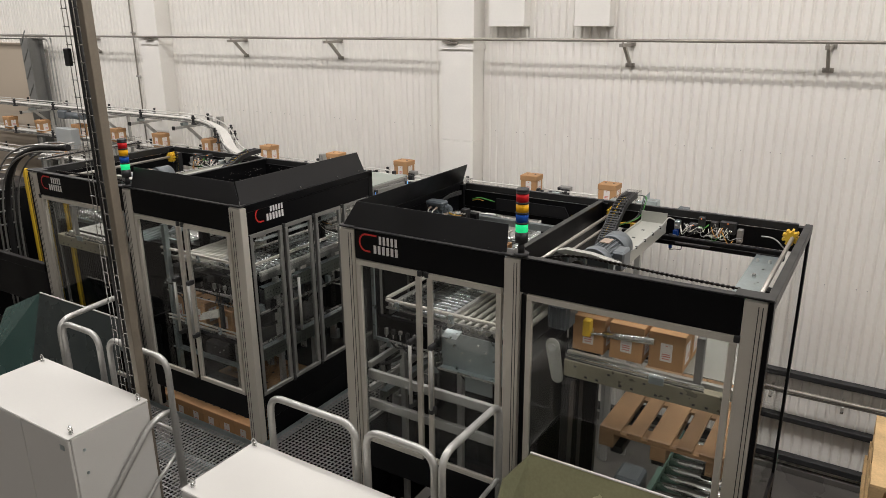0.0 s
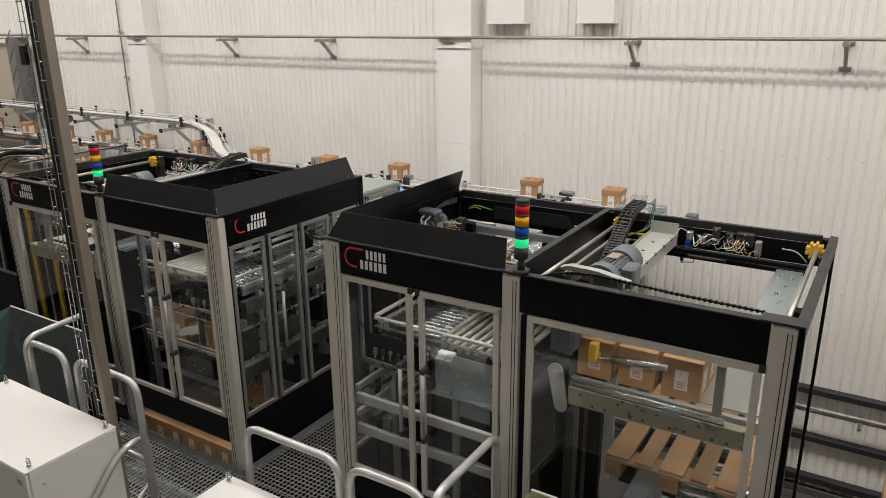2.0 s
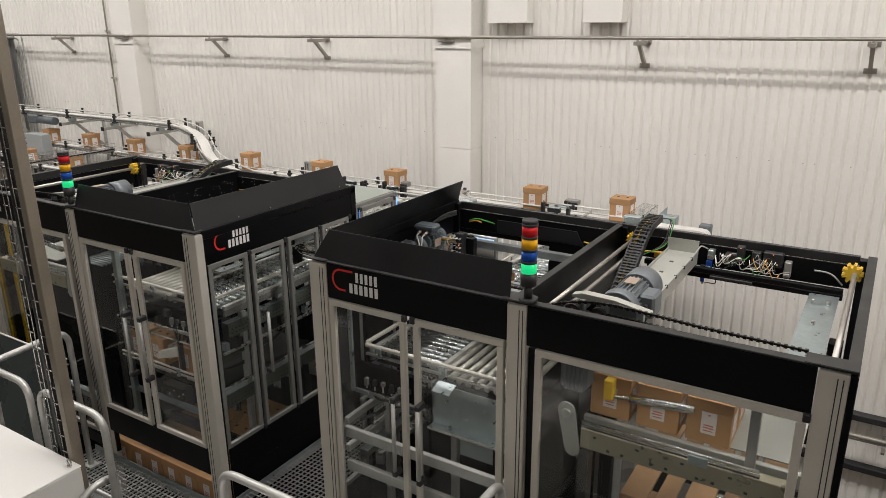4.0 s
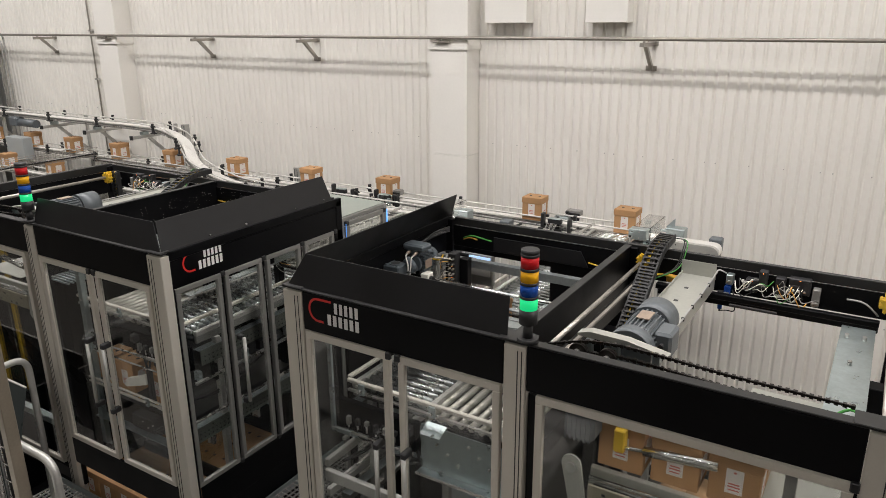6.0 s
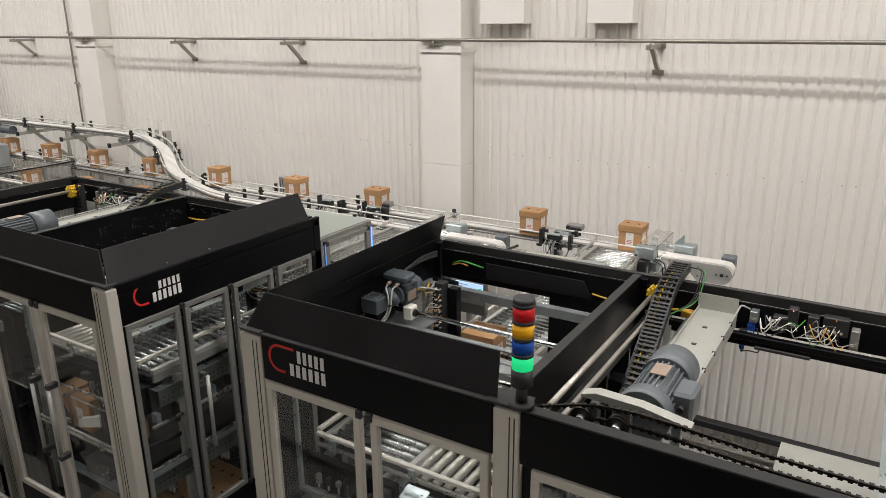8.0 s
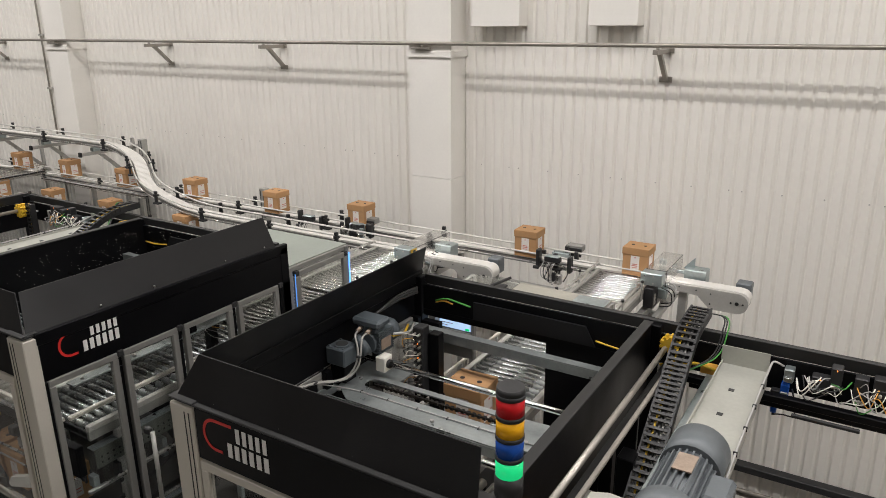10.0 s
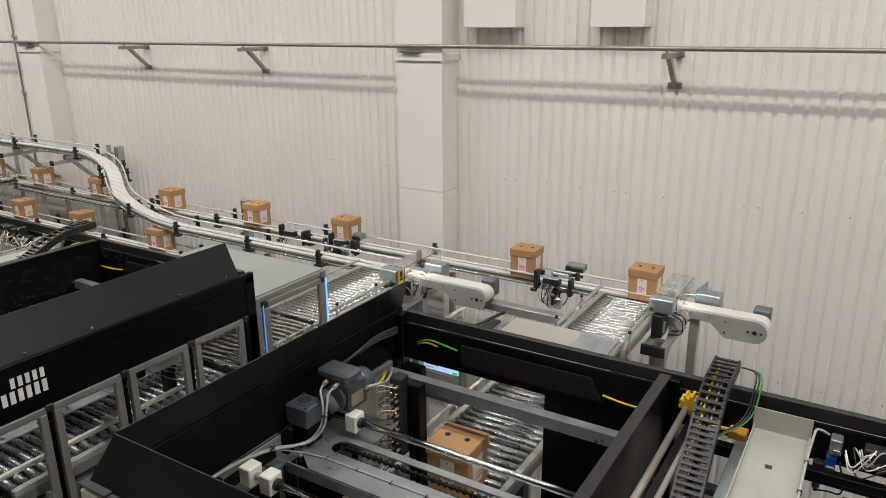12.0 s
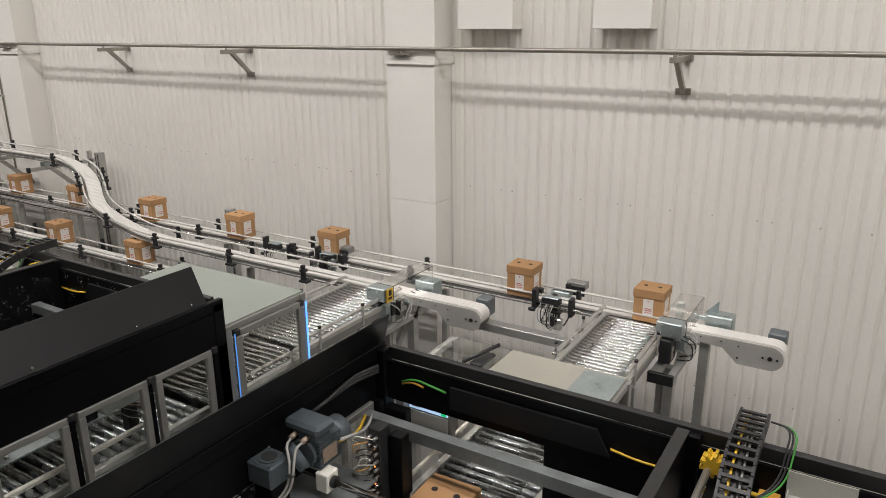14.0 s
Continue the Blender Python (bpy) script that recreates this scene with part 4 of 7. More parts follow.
def cable_chain(parent, pts, half, h):
    """A plastic energy chain: side links and cross bars, with cables inside."""
    c = part("energy_chain", sweep(bmesh.new(), pts, 0.009, 6), M_RUBBER, parent, "black plastic energy chain")
    for off, m in ((-0.4, M_YELLOW), (0.35, M_EDGE_LIGHT), (0.05, M_EDGE_LIGHT)):
        part("cable", sweep(bmesh.new(), [Vector(p) + Vector((off * half, 0, 0.004)) for p in pts], 0.004, 6), m, c)
    total, last = 0.0, None
    link_bm = bmesh.new()
    for a, b in zip(pts, pts[1:]):
        a, b = Vector(a), Vector(b)
        d = (b - a)
        n = max(1, round(d.length / 0.03))
        u = d.normalized()
        up = u.cross(Vector((1, 0, 0))).normalized()
        if up.z < 0:
            up = -up
        for k in range(n):
            p = a + d * (k + 0.5) / n
            for s in (-1, 1):
                q = p + Vector((s * half, 0, 0))
                vs = [q + i * u * 0.0165 + Vector((j * 0.004, 0, 0)) + l * up * h for i in (-1, 1) for j in (-1, 1) for l in (-1, 1)]
                vv = [link_bm.verts.new(v) for v in vs]
                for f in ((0, 1, 3, 2), (4, 6, 7, 5), (0, 4, 5, 1), (2, 3, 7, 6), (0, 2, 6, 4), (1, 5, 7, 3)):
                    link_bm.faces.new([vv[i] for i in f])
            for l in (-1, 1):
                q = p + up * h * l * 0.9
                vs = [q + i * u * 0.006 + Vector((j * half, 0, 0)) + w * up * 0.003 for i in (-1, 1) for j in (-1, 1) for w in (-1, 1)]
                vv = [link_bm.verts.new(v) for v in vs]
                for f in ((0, 1, 3, 2), (4, 6, 7, 5), (0, 4, 5, 1), (2, 3, 7, 6), (0, 2, 6, 4), (1, 5, 7, 3)):
                    link_bm.faces.new([vv[i] for i in f])
    ob = part("chain_link", link_bm, M_RUBBER, c)
    tagged(ob, kind="stuff")
    return c


M_CHAIN = mat("oiled_chain", (0.03, 0.026, 0.023), 0.35, 0.6, 0.2, 40, 200)


def cube_slot(bm, x0, x1, y0, y1, z0, z1, sx0, sx1, sy0, sy1):
    """A sheet with a rounded slot through it."""
    n = 8
    ry = (sy1 - sy0) / 2
    cy = (sy0 + sy1) / 2
    loop = [(sx1 - ry + ry * math.cos(a), cy + ry * math.sin(a)) for a in [math.pi / 2 - math.pi * k / n for k in range(n + 1)]]
    loop += [(sx0 + ry + ry * math.cos(a), cy + ry * math.sin(a)) for a in [-math.pi / 2 - math.pi * k / n for k in range(n + 1)]]
    m = len(loop)
    outer = []
    for px, py in loop:
        ox = x1 if px > (sx0 + sx1) / 2 else x0
        oy = y1 if py > cy + 1e-6 else (y0 if py < cy - 1e-6 else py)
        edge = abs(py - cy) > ry * 0.72
        outer.append((px if edge else ox, oy if edge else (cy + (py - cy) * (y1 - y0) / (2 * ry) * 0.99)))
    rings = [[bm.verts.new((p[0], p[1], z)) for p in ring] for z in (z0, z1) for ring in (loop, outer)]
    for k in range(m):
        j = (k + 1) % m
        bm.faces.new((rings[2][k], rings[2][j], rings[3][j], rings[3][k]))
        bm.faces.new((rings[0][k], rings[1][k], rings[1][j], rings[0][j]))
        bm.faces.new((rings[0][k], rings[0][j], rings[2][j], rings[2][k]))
        bm.faces.new((rings[1][k], rings[3][k], rings[3][j], rings[1][j]))
    bmesh.ops.recalc_face_normals(bm, faces=bm.faces)
    return bm


def table_front(P, tb, T):
    """Sheet skirt, flap and small chute at the front of the roller table."""
    X, R = P.X, P.root
    sk = tb("table_skirt", 0.62, 1.17, 3.672, 3.678, 2.60, 2.845, M_GALV, 0, "galvanised sheet skirt with bolts")
    tb("skirt_fold", 0.62, 1.17, 3.62, 3.671, 2.595, 2.60, M_GALV, 0, parent=sk)
    tb("skirt_edge", 0.62, 1.17, 3.612, 3.619, 2.592, 2.606, M_STEEL, 0.001, parent=sk)
    tb("skirt_flap", 0.80, 1.0, 3.665, 3.67, 2.46, 2.59, M_GALV, 0, parent=sk)
    for i in range(9):
        uu, zz = T(0.66 + 0.058 * i), 2.80 - 0.04 * (i * 5 % 4)
        part("bolt", rod(bmesh.new(), (X(uu), 3.672, zz), (X(uu), 3.658, zz), 0.007, 6), M_STEEL, sk)
    pr = prism(bmesh.new(), [(3.60, 2.835), (3.60, 2.84), (3.675, 2.868), (3.675, 2.862)], "x", X(T(0.66)), X(T(0.77)))
    part("table_chute", pr, M_GALV, R)


def low_cell(P):
    """Gantry under the open top of the infeed cell, and the layer table under it."""
    X, R, s = P.X, P.root, P.s
    g = P.bx("gantry_beam", 0.08, 1.185, 4.73, 4.735, 3.278, 3.319, M_PLATE_STEEL, 0, "galvanised cross beam")
    P.bx("beam_web", 0.08, 1.185, 4.73, 4.775, 3.32, 3.325, M_PLATE_STEEL, 0, parent=g)
    P.bx("beam_web", 0.08, 1.185, 4.77, 4.775, 3.28, 3.319, M_PLATE_STEEL, 0, parent=g)
    for y in (3.93, 4.37):
        sh = part("guide_shaft", rod(bmesh.new(), (X(0.1), y, 3.305), (X(1.185), y, 3.305), 0.0125, 14), M_CHROME, R, "chromed guide shaft")
        b = cube(X(0.185), X(0.235), y - 0.03, y + 0.03, 3.27, 3.34, 0.004)
        part("bearing_block", b, M_WHITE, sh, "white plastic bearing block")
        if y < 4.0:
            part("bearing_block", cube(X(0.095), X(0.145), y - 0.03, y + 0.03, 3.27, 3.34, 0.004), M_WHITE, sh, "white plastic bearing block")
        part("bearing_ring", rod(bmesh.new(), (X(0.235), y, 3.305), (X(0.247), y, 3.305), 0.02, 14), M_RUBBER, sh)
    lo, hi = sorted((X(0.09), X(1.17)))
    sl, sr = sorted((X(0.175), X(0.9)))
    pl = part("carriage_plate", cube_slot(bmesh.new(), lo, hi, 4.118, 4.355, 3.235, 3.241, sl, sr, 4.245, 4.322), M_PLATE_STEEL, R, "galvanised carriage plate with a long slot")
    P.bx("plate_lip", 0.09, 1.17, 4.116, 4.122, 3.192, 3.234, M_PLATE_STEEL, 0, parent=pl)
    chain(pl, [(X(0.2), 4.258, 3.222), (X(0.88), 4.258, 3.222)])
    chain(pl, [(X(0.2), 4.308, 3.222), (X(0.88), 4.308, 3.222)])
    for u in (0.22, 0.86):
        part("sprocket", rod(bmesh.new(), (X(u), 4.283, 3.205), (X(u), 4.283, 3.216), 0.03, 16), M_CHAIN, pl)
    for u, y in ((0.125, 4.16), (0.14, 4.29), (0.6, 4.15), (1.1, 4.15), (1.12, 4.3), (0.98, 4.2)):
        part("bolt", rod(bmesh.new(), (X(u), y, 3.241), (X(u), y, 3.25), 0.008, 6), M_STEEL, pl)
    cable(pl, [(X(0.055), 4.09, 3.285), (X(0.10), 4.165, 3.252), (X(0.2), 4.195, 3.2445), (X(0.34), 4.195, 3.2445), (X(0.75), 4.2, 3.2445), (X(1.12), 4.2, 3.2445)], 0.003, M_GREY_CABLE, "grey cable tied along the plate")
    for u in (0.215, 0.352, 0.497, 0.64, 0.78, 0.92):
        part("cable_tie", cube(X(u), X(u) + 0.004, 4.188, 4.204, 3.2415, 3.249, 0.001), M_RUBBER, pl)
    mp = P.bx("mount_plate", 0.03, 0.085, 3.62, 4.115, 3.215, 3.221, M_PLATE_STEEL, 0, "galvanised mounting plate")
    P.bx("mount_plate", 0.03, 0.28, 4.335, 4.55, 3.215, 3.221, M_PLATE_STEEL, 0)
    P.bx("mount_plate", 0.03, 0.089, 4.118, 4.33, 3.215, 3.221, M_PLATE_STEEL, 0)
    for yy in (3.68, 3.82, 3.95):
        part("bolt", rod(bmesh.new(), (X(0.06), yy, 3.221), (X(0.06), yy, 3.23), 0.008, 6), M_STEEL, mp)
    # gearmotor on the carriage
    u = 0.137
    gb = P.bx("gearbox", 0.018, 0.122, 4.207, 4.308, 3.322, 3.402, M_GEAR, 0.006, "blue-grey gear motor")
    part("gear_lid", rod(bmesh.new(), (X(0.07), 4.258, 3.402), (X(0.07), 4.258, 3.407), 0.036, 22), M_GEAR, gb)
    part("gear_recess", rod(bmesh.new(), (X(0.07), 4.258, 3.407), (X(0.07), 4.258, 3.4085), 0.027, 22), M_SLOT, gb)
    for du, y in ((0.032, 4.22), (0.108, 4.22), (0.032, 4.296), (0.108, 4.296)):
        part("bolt", rod(bmesh.new(), (X(du), y, 3.402), (X(du), y, 3.407), 0.005, 6), M_GEAR, gb)
    P.bx("gear_foot", 0.03, 0.11, 4.22, 4.30, 3.222, 3.321, M_BLACK, 0.004, parent=gb)
    part("motor_flange", rod(bmesh.new(), (X(u - 0.02), 4.309, 3.375), (X(u - 0.006), 4.34, 3.39), 0.046, 24, 0.05), M_GEAR, gb)
    part("motor_barrel", rod(bmesh.new(), (X(u), 4.34, 3.392), (X(u), 4.47, 3.392), 0.05, 24), M_GEAR, gb)
    for k in range(11):
        z = 3.346 + 0.0095 * k
        P.bx("motor_rib", u + 0.03, u + 0.064, 4.352, 4.462, z, z + 0.0035, M_GEAR, 0, parent=gb)
    part("fan_cowl", rod(bmesh.new(), (X(u), 4.471, 3.392), (X(u), 4.53, 3.392), 0.052, 24), M_GEAR, gb)
    P.bx("type_plate", u + 0.0645, u + 0.067, 4.365, 4.435, 3.362, 3.412, M_PLATE, 0, parent=gb)
    P.bx("terminal_neck", u - 0.05, u + 0.05, 4.352, 4.42, 3.44, 3.464, M_GEAR, 0.004, parent=gb)
    P.bx("terminal_lid", u - 0.075, u + 0.072, 4.338, 4.432, 3.465, 3.503, M_GEAR, 0.011, parent=gb)
    for k in range(2):
        part("gland", rod(bmesh.new(), (X(u - 0.028 + 0.05 * k), 4.35, 3.458), (X(u - 0.03 + 0.05 * k), 4.318, 3.45), 0.009, 10), M_PLATE, gb)
    for k in range(2):
        cable(R, [(X(u - 0.028 + 0.05 * k), 4.325, 3.452), (X(u - 0.02 + 0.04 * k), 4.29, 3.445), (X(u + 0.02 + 0.014 * k), 4.262, 3.40), (X(u + 0.018 + 0.014 * k), 4.25, 3.33), (X(0.12 + 0.012 * k), 4.225, 3.272), (X(0.10), 4.175 - 0.012 * k, 3.272), (X(0.066), 4.10 - 0.012 * k, 3.292), (X(0.042 + 0.008 * k), 4.0, 3.305), (X(0.033 + 0.006 * k), 3.9, 3.31), (X(0.034), 3.7, 3.31)], 0.0047, M_PALE_CABLE, "pale grey machine cable", 0.05)
    for uu, y, z in ((u + 0.027, 4.255, 3.37), (0.127, 4.225, 3.275), (0.10, 4.168, 3.272), (0.06, 4.08, 3.295)):
        P.bx("cable_tie", uu - 0.012, uu + 0.012, y - 0.012, y + 0.012, z - 0.003, z + 0.003, M_RUBBER, 0.002)
    # valve strip in the far corner
    v = P.bx("valve_strip", 0.235, 0.288, 4.56, 4.62, 3.07, 3.41, M_RUBBER, 0.004, "black valve terminal with many fittings")
    for k in range(10):
        for uu in (0.25, 0.275):
            part("fitting", rod(bmesh.new(), (X(uu), 4.561, 3.10 + 0.031 * k), (X(uu), 4.54, 3.10 + 0.031 * k), 0.006, 8), M_STEEL, v)
    vr = random.Random(3)
    for k in range(18):
        z = 3.10 + 0.0165 * k
        cable(v, [(X(0.25 + 0.025 * (k % 2)), 4.54, z), (X(0.235 + vr.uniform(-0.02, 0.02)), 4.50 + vr.uniform(-0.02, 0.02), z + 0.012), (X(0.20 + vr.uniform(-0.015, 0.015)), 4.52, z - vr.uniform(0.01, 0.05)), (X(0.17), 4.59, z - 0.07)], 0.0019, (M_WHITE, M_RUBBER, M_GREY_CABLE, M_RUBBER, M_ORANGE, M_WHITE)[k % 6], bend=0.025)
    for k in range(4):
        part("lamp", rod(bmesh.new(), (X(0.2625), 4.5605, 3.12 + 0.07 * k), (X(0.2625), 4.557, 3.12 + 0.07 * k), 0.0028, 6), M_LED, v, "small lit orange lamp")
    cable(R, [(X(0.1), 4.72, 3.33), (X(0.16), 4.60, 3.34), (X(0.2), 4.45, 3.4)], 0.006, M_YELLOW)
    cable(R, [(X(0.12), 4.74, 3.335), (X(0.18), 4.62, 3.345), (X(0.21), 4.45, 3.41)], 0.006, M_GREY_CABLE)
    for k in range(3):
        cable(R, [(X(0.022), 4.45 + 0.05 * k, 3.42), (X(0.03), 4.75, 3.44 + 0.012 * k), (X(0.07), 4.85, 3.45 + 0.012 * k)], 0.007, mat("dark_grey_cable", (0.035, 0.035, 0.035), 0.5, 0, 0.1))
    cable(R, [(X(0.14), B - 0.052, 3.40), (X(0.2), B - 0.053, 3.425), (X(0.34), B - 0.053, 3.405)], 0.0045, M_GREEN, "green and yellow earth wire")
    cable(R, [(X(0.14), B - 0.052, 3.39), (X(0.19), B - 0.053, 3.41), (X(0.24), B - 0.053, 3.40)], 0.004, M_ORANGE)
    cable(R, [(X(0.98), B - 0.053, 3.375), (X(1.08), B - 0.053, 3.36), (X(1.18), B - 0.053, 3.365)], 0.0045, M_YELLOW, "yellow sensor cable")
    pr = prism(bmesh.new(), [(X(0.36), 3.345), (X(0.98), 3.345), (X(0.93), 3.435), (X(0.36), 3.435)], "y", B - 0.060, B - 0.048)
    part("cable_cover", pr, M_FLAP, R)
    # table: guide bars, cross rollers, skirt
    T = (lambda u: u)

    def tb(name, u0, u1, *rest, **more_):
        return P.bx(name, *sorted((T(u0), T(u1))), *rest, **more_)
    bar = tb("guide_bar", 0.2, 1.17, 3.628, 3.65, 2.975, 2.996, M_POST, 0.004, "pale guide bar over the rollers")
    tb("guide_bar", 0.2, 1.17, 3.63, 3.648, 2.925, 2.938, M_STEEL, 0.002)
    tb("guide_bar", 0.178, 0.2, 3.66, 4.6, 2.975, 2.996, M_POST, 0.004)
    for u in (0.3, 0.72, 1.1):
        bl = tb("clamp", u - 0.018, u + 0.018, 3.615, 3.627, 2.93, 2.99, M_GALV, 0.003, parent=bar)
        part("clamp_bolt", rod(bmesh.new(), (X(T(u)), 3.60, 2.955), (X(T(u)), 3.6145, 2.955), 0.008, 8), M_STEEL, bl)
    u, me = 0.66, None
    while u < 1.165:
        if me is None:
            ob = part("table_roller", rod(bmesh.new(), (X(T(u)), 3.70, 2.88), (X(T(u)), 4.36, 2.88), 0.019, 12), mat("grey_roller", (0.40, 0.385, 0.34), 0.4, 0.5, 0.1), R)
            me, u0 = ob.data, u
        else:
            ob = new("table_roller", me)
            ob.parent = R
            ob.location = (X(T(u)) - X(T(u0)), 0, 0)
        u += 0.0565
    if s > 0:
        table_front(P, tb, T)
    tb("roller_tray", 0.62, 1.175, 3.69, 4.4, 2.80, 2.81, M_BLACK, 0)
    tb("table_edge", 0.13, 0.62, 3.60, 3.612, 2.70, 2.712, M_STEEL, 0.002)
    tb("table_side", 0.13, 0.62, 3.63, 3.67, 2.70, 2.86, M_BLACK, 0.003)
    for i in range(7):
        o = tb("sensor", 0.2 + 0.058 * i, 0.222 + 0.058 * i, 3.605, 3.629, 2.74 + 0.012 * (i % 3), 2.79, M_RUBBER if i % 2 else M_EDGE_LIGHT, 0.003)
        part("sensor_plug", rod(bmesh.new(), (X(T(0.211 + 0.058 * i)), 3.615, 2.725), (X(T(0.211 + 0.058 * i)), 3.615, 2.739 + 0.012 * (i % 3)), 0.005, 6), M_STEEL, o)
    tb("switch_box", 0.56, 0.61, 3.59, 3.629, 2.80, 2.85, M_RUBBER, 0.006)
    fr = tb("sensor_post", 0.14, 0.165, 3.56, 3.575, 2.74, 3.26, M_GALV, 0.002)
    tb("sensor_foot", 0.14, 0.26, 3.56, 3.575, 2.715, 2.739, M_GALV, 0.002, parent=fr)
    for i in range(6):
        part("rivet", rod(bmesh.new(), (X(T(0.152)), 3.56, 2.82 + 0.07 * i), (X(T(0.152)), 3.555, 2.82 + 0.07 * i), 0.005, 6), M_STEEL, fr)
    # perforated side rails, hoses and thin rods towards the side doors
    for z0, z1, y0, y1 in ((2.70, 2.80, 3.72, 4.84), (2.20, 2.30, 3.62, 4.84)):
        ra = P.bx("perforated_rail", 0.13, 0.135, y0, y1, z0, z1, mat("green_grey_rail", (0.20, 0.215, 0.19), 0.36, 0.7, 0.15, 10.0, 60), 0, "galvanised rail with rows of holes")
        P.bx("rail_fold", 0.136, 0.19, y0, y1, z1 - 0.004, z1, M_GALV, 0, parent=ra)
        bm = bmesh.new()
        y = y0 + 0.03
        while y < y1 - 0.02:
            for zz in (z0 + 0.025, z0 + 0.055):
                rod(bm, (X(0.1298), y, zz), (X(0.129), y, zz), 0.006, 8)
            y += 0.032
        tagged(part("rail_hole", bm, M_SLOT, ra), kind="stuff")
    P.bx("side_bar", 0.12, 0.14, 3.66, 4.84, 2.595, 2.612, M_STEEL, 0.002)
    P.bx("side_bar", 0.10, 0.12, 3.6, 4.84, 2.36, 2.372, M_STEEL, 0.002)
    for k in range(2):
        cable(R, [(X(0.15 + 0.01 * k), 3.62, 2.50), (X(0.16), 3.85, 2.46 - 0.02 * k), (X(0.15), 4.2, 2.55), (X(0.2), 4.6, 2.62)], 0.007, M_RUBBER, bend=0.15)
    mo = part("side_motor", rod(bmesh.new(), (X(0.3), 4.28, 2.57), (X(0.3), 4.52, 2.57), 0.07, 18), M_MOTOR, R, "dark grey drive motor")
    P.bx("motor_box", 0.24, 0.36, 4.34, 4.45, 2.63, 2.68, M_MOTOR, 0.01, parent=mo)
    for k in range(9):
        y = 3.70 + 0.13 * k
        P.bx("bracket", 0.145, 0.19, y, y + 0.03, 2.60 - 0.05 * (k % 2), 2.66, (M_GALV, M_RUBBER, M_STEEL)[k % 3], 0.003)
        P.bx("bracket", 0.145, 0.20, y + 0.05, y + 0.075, 2.12 + 0.03 * (k % 3), 2.19, (M_STEEL, M_GALV, M_RUBBER)[k % 3], 0.003)
    # guard bars below
    for z in (2.445, 2.225) if s > 0 else ():
        P.bx("guard_bar", 0.13, 1.17, 3.50, 3.53, z, z + 0.065, M_PALE_STEEL, 0.004)
    for z in (2.50, 2.32) if s > 0 else ():
        P.bx("guard_bar", 0.10, 0.13, 3.535, 4.85, z, z + 0.045, M_PALE_STEEL, 0.004)
    # drive housing and inner uprights
    if s > 0:
        P.bx("drive_housing", 0.65, 1.12, 3.9, 4.6, 1.95, 2.62, M_BLACK, 0.01)
    for u, z in ((0.292, 3.375), (1.13, 3.24)):
        P.bx("inner_upright", u, u + 0.055, 4.6, 4.65, 1.2, z, M_BLACK, 0.003)
    P.bx("cross_member", 0.2, 1.17, 4.61, 4.66, 2.0, 2.09, M_GALV, 0.003)
    P.bx("cross_member", 0.13, 1.17, 3.95, 4.0, 1.62, 1.7, M_BLACK, 0.003)
    for k in range(5):
        cable(R, [(X(0.2 + 0.1 * k), 3.66, 2.7), (X(0.22 + 0.1 * k), 3.7, 2.6 - 0.02 * k), (X(0.4 + 0.08 * k), 3.8, 2.62), (X(0.5 + 0.1 * k), 3.86, 2.4)], 0.007, M_RUBBER)


M_SHAFT = mat("dull_shaft_steel", (0.36, 0.335, 0.30), 0.42, 0.6, 0.14, 9.0, 120)


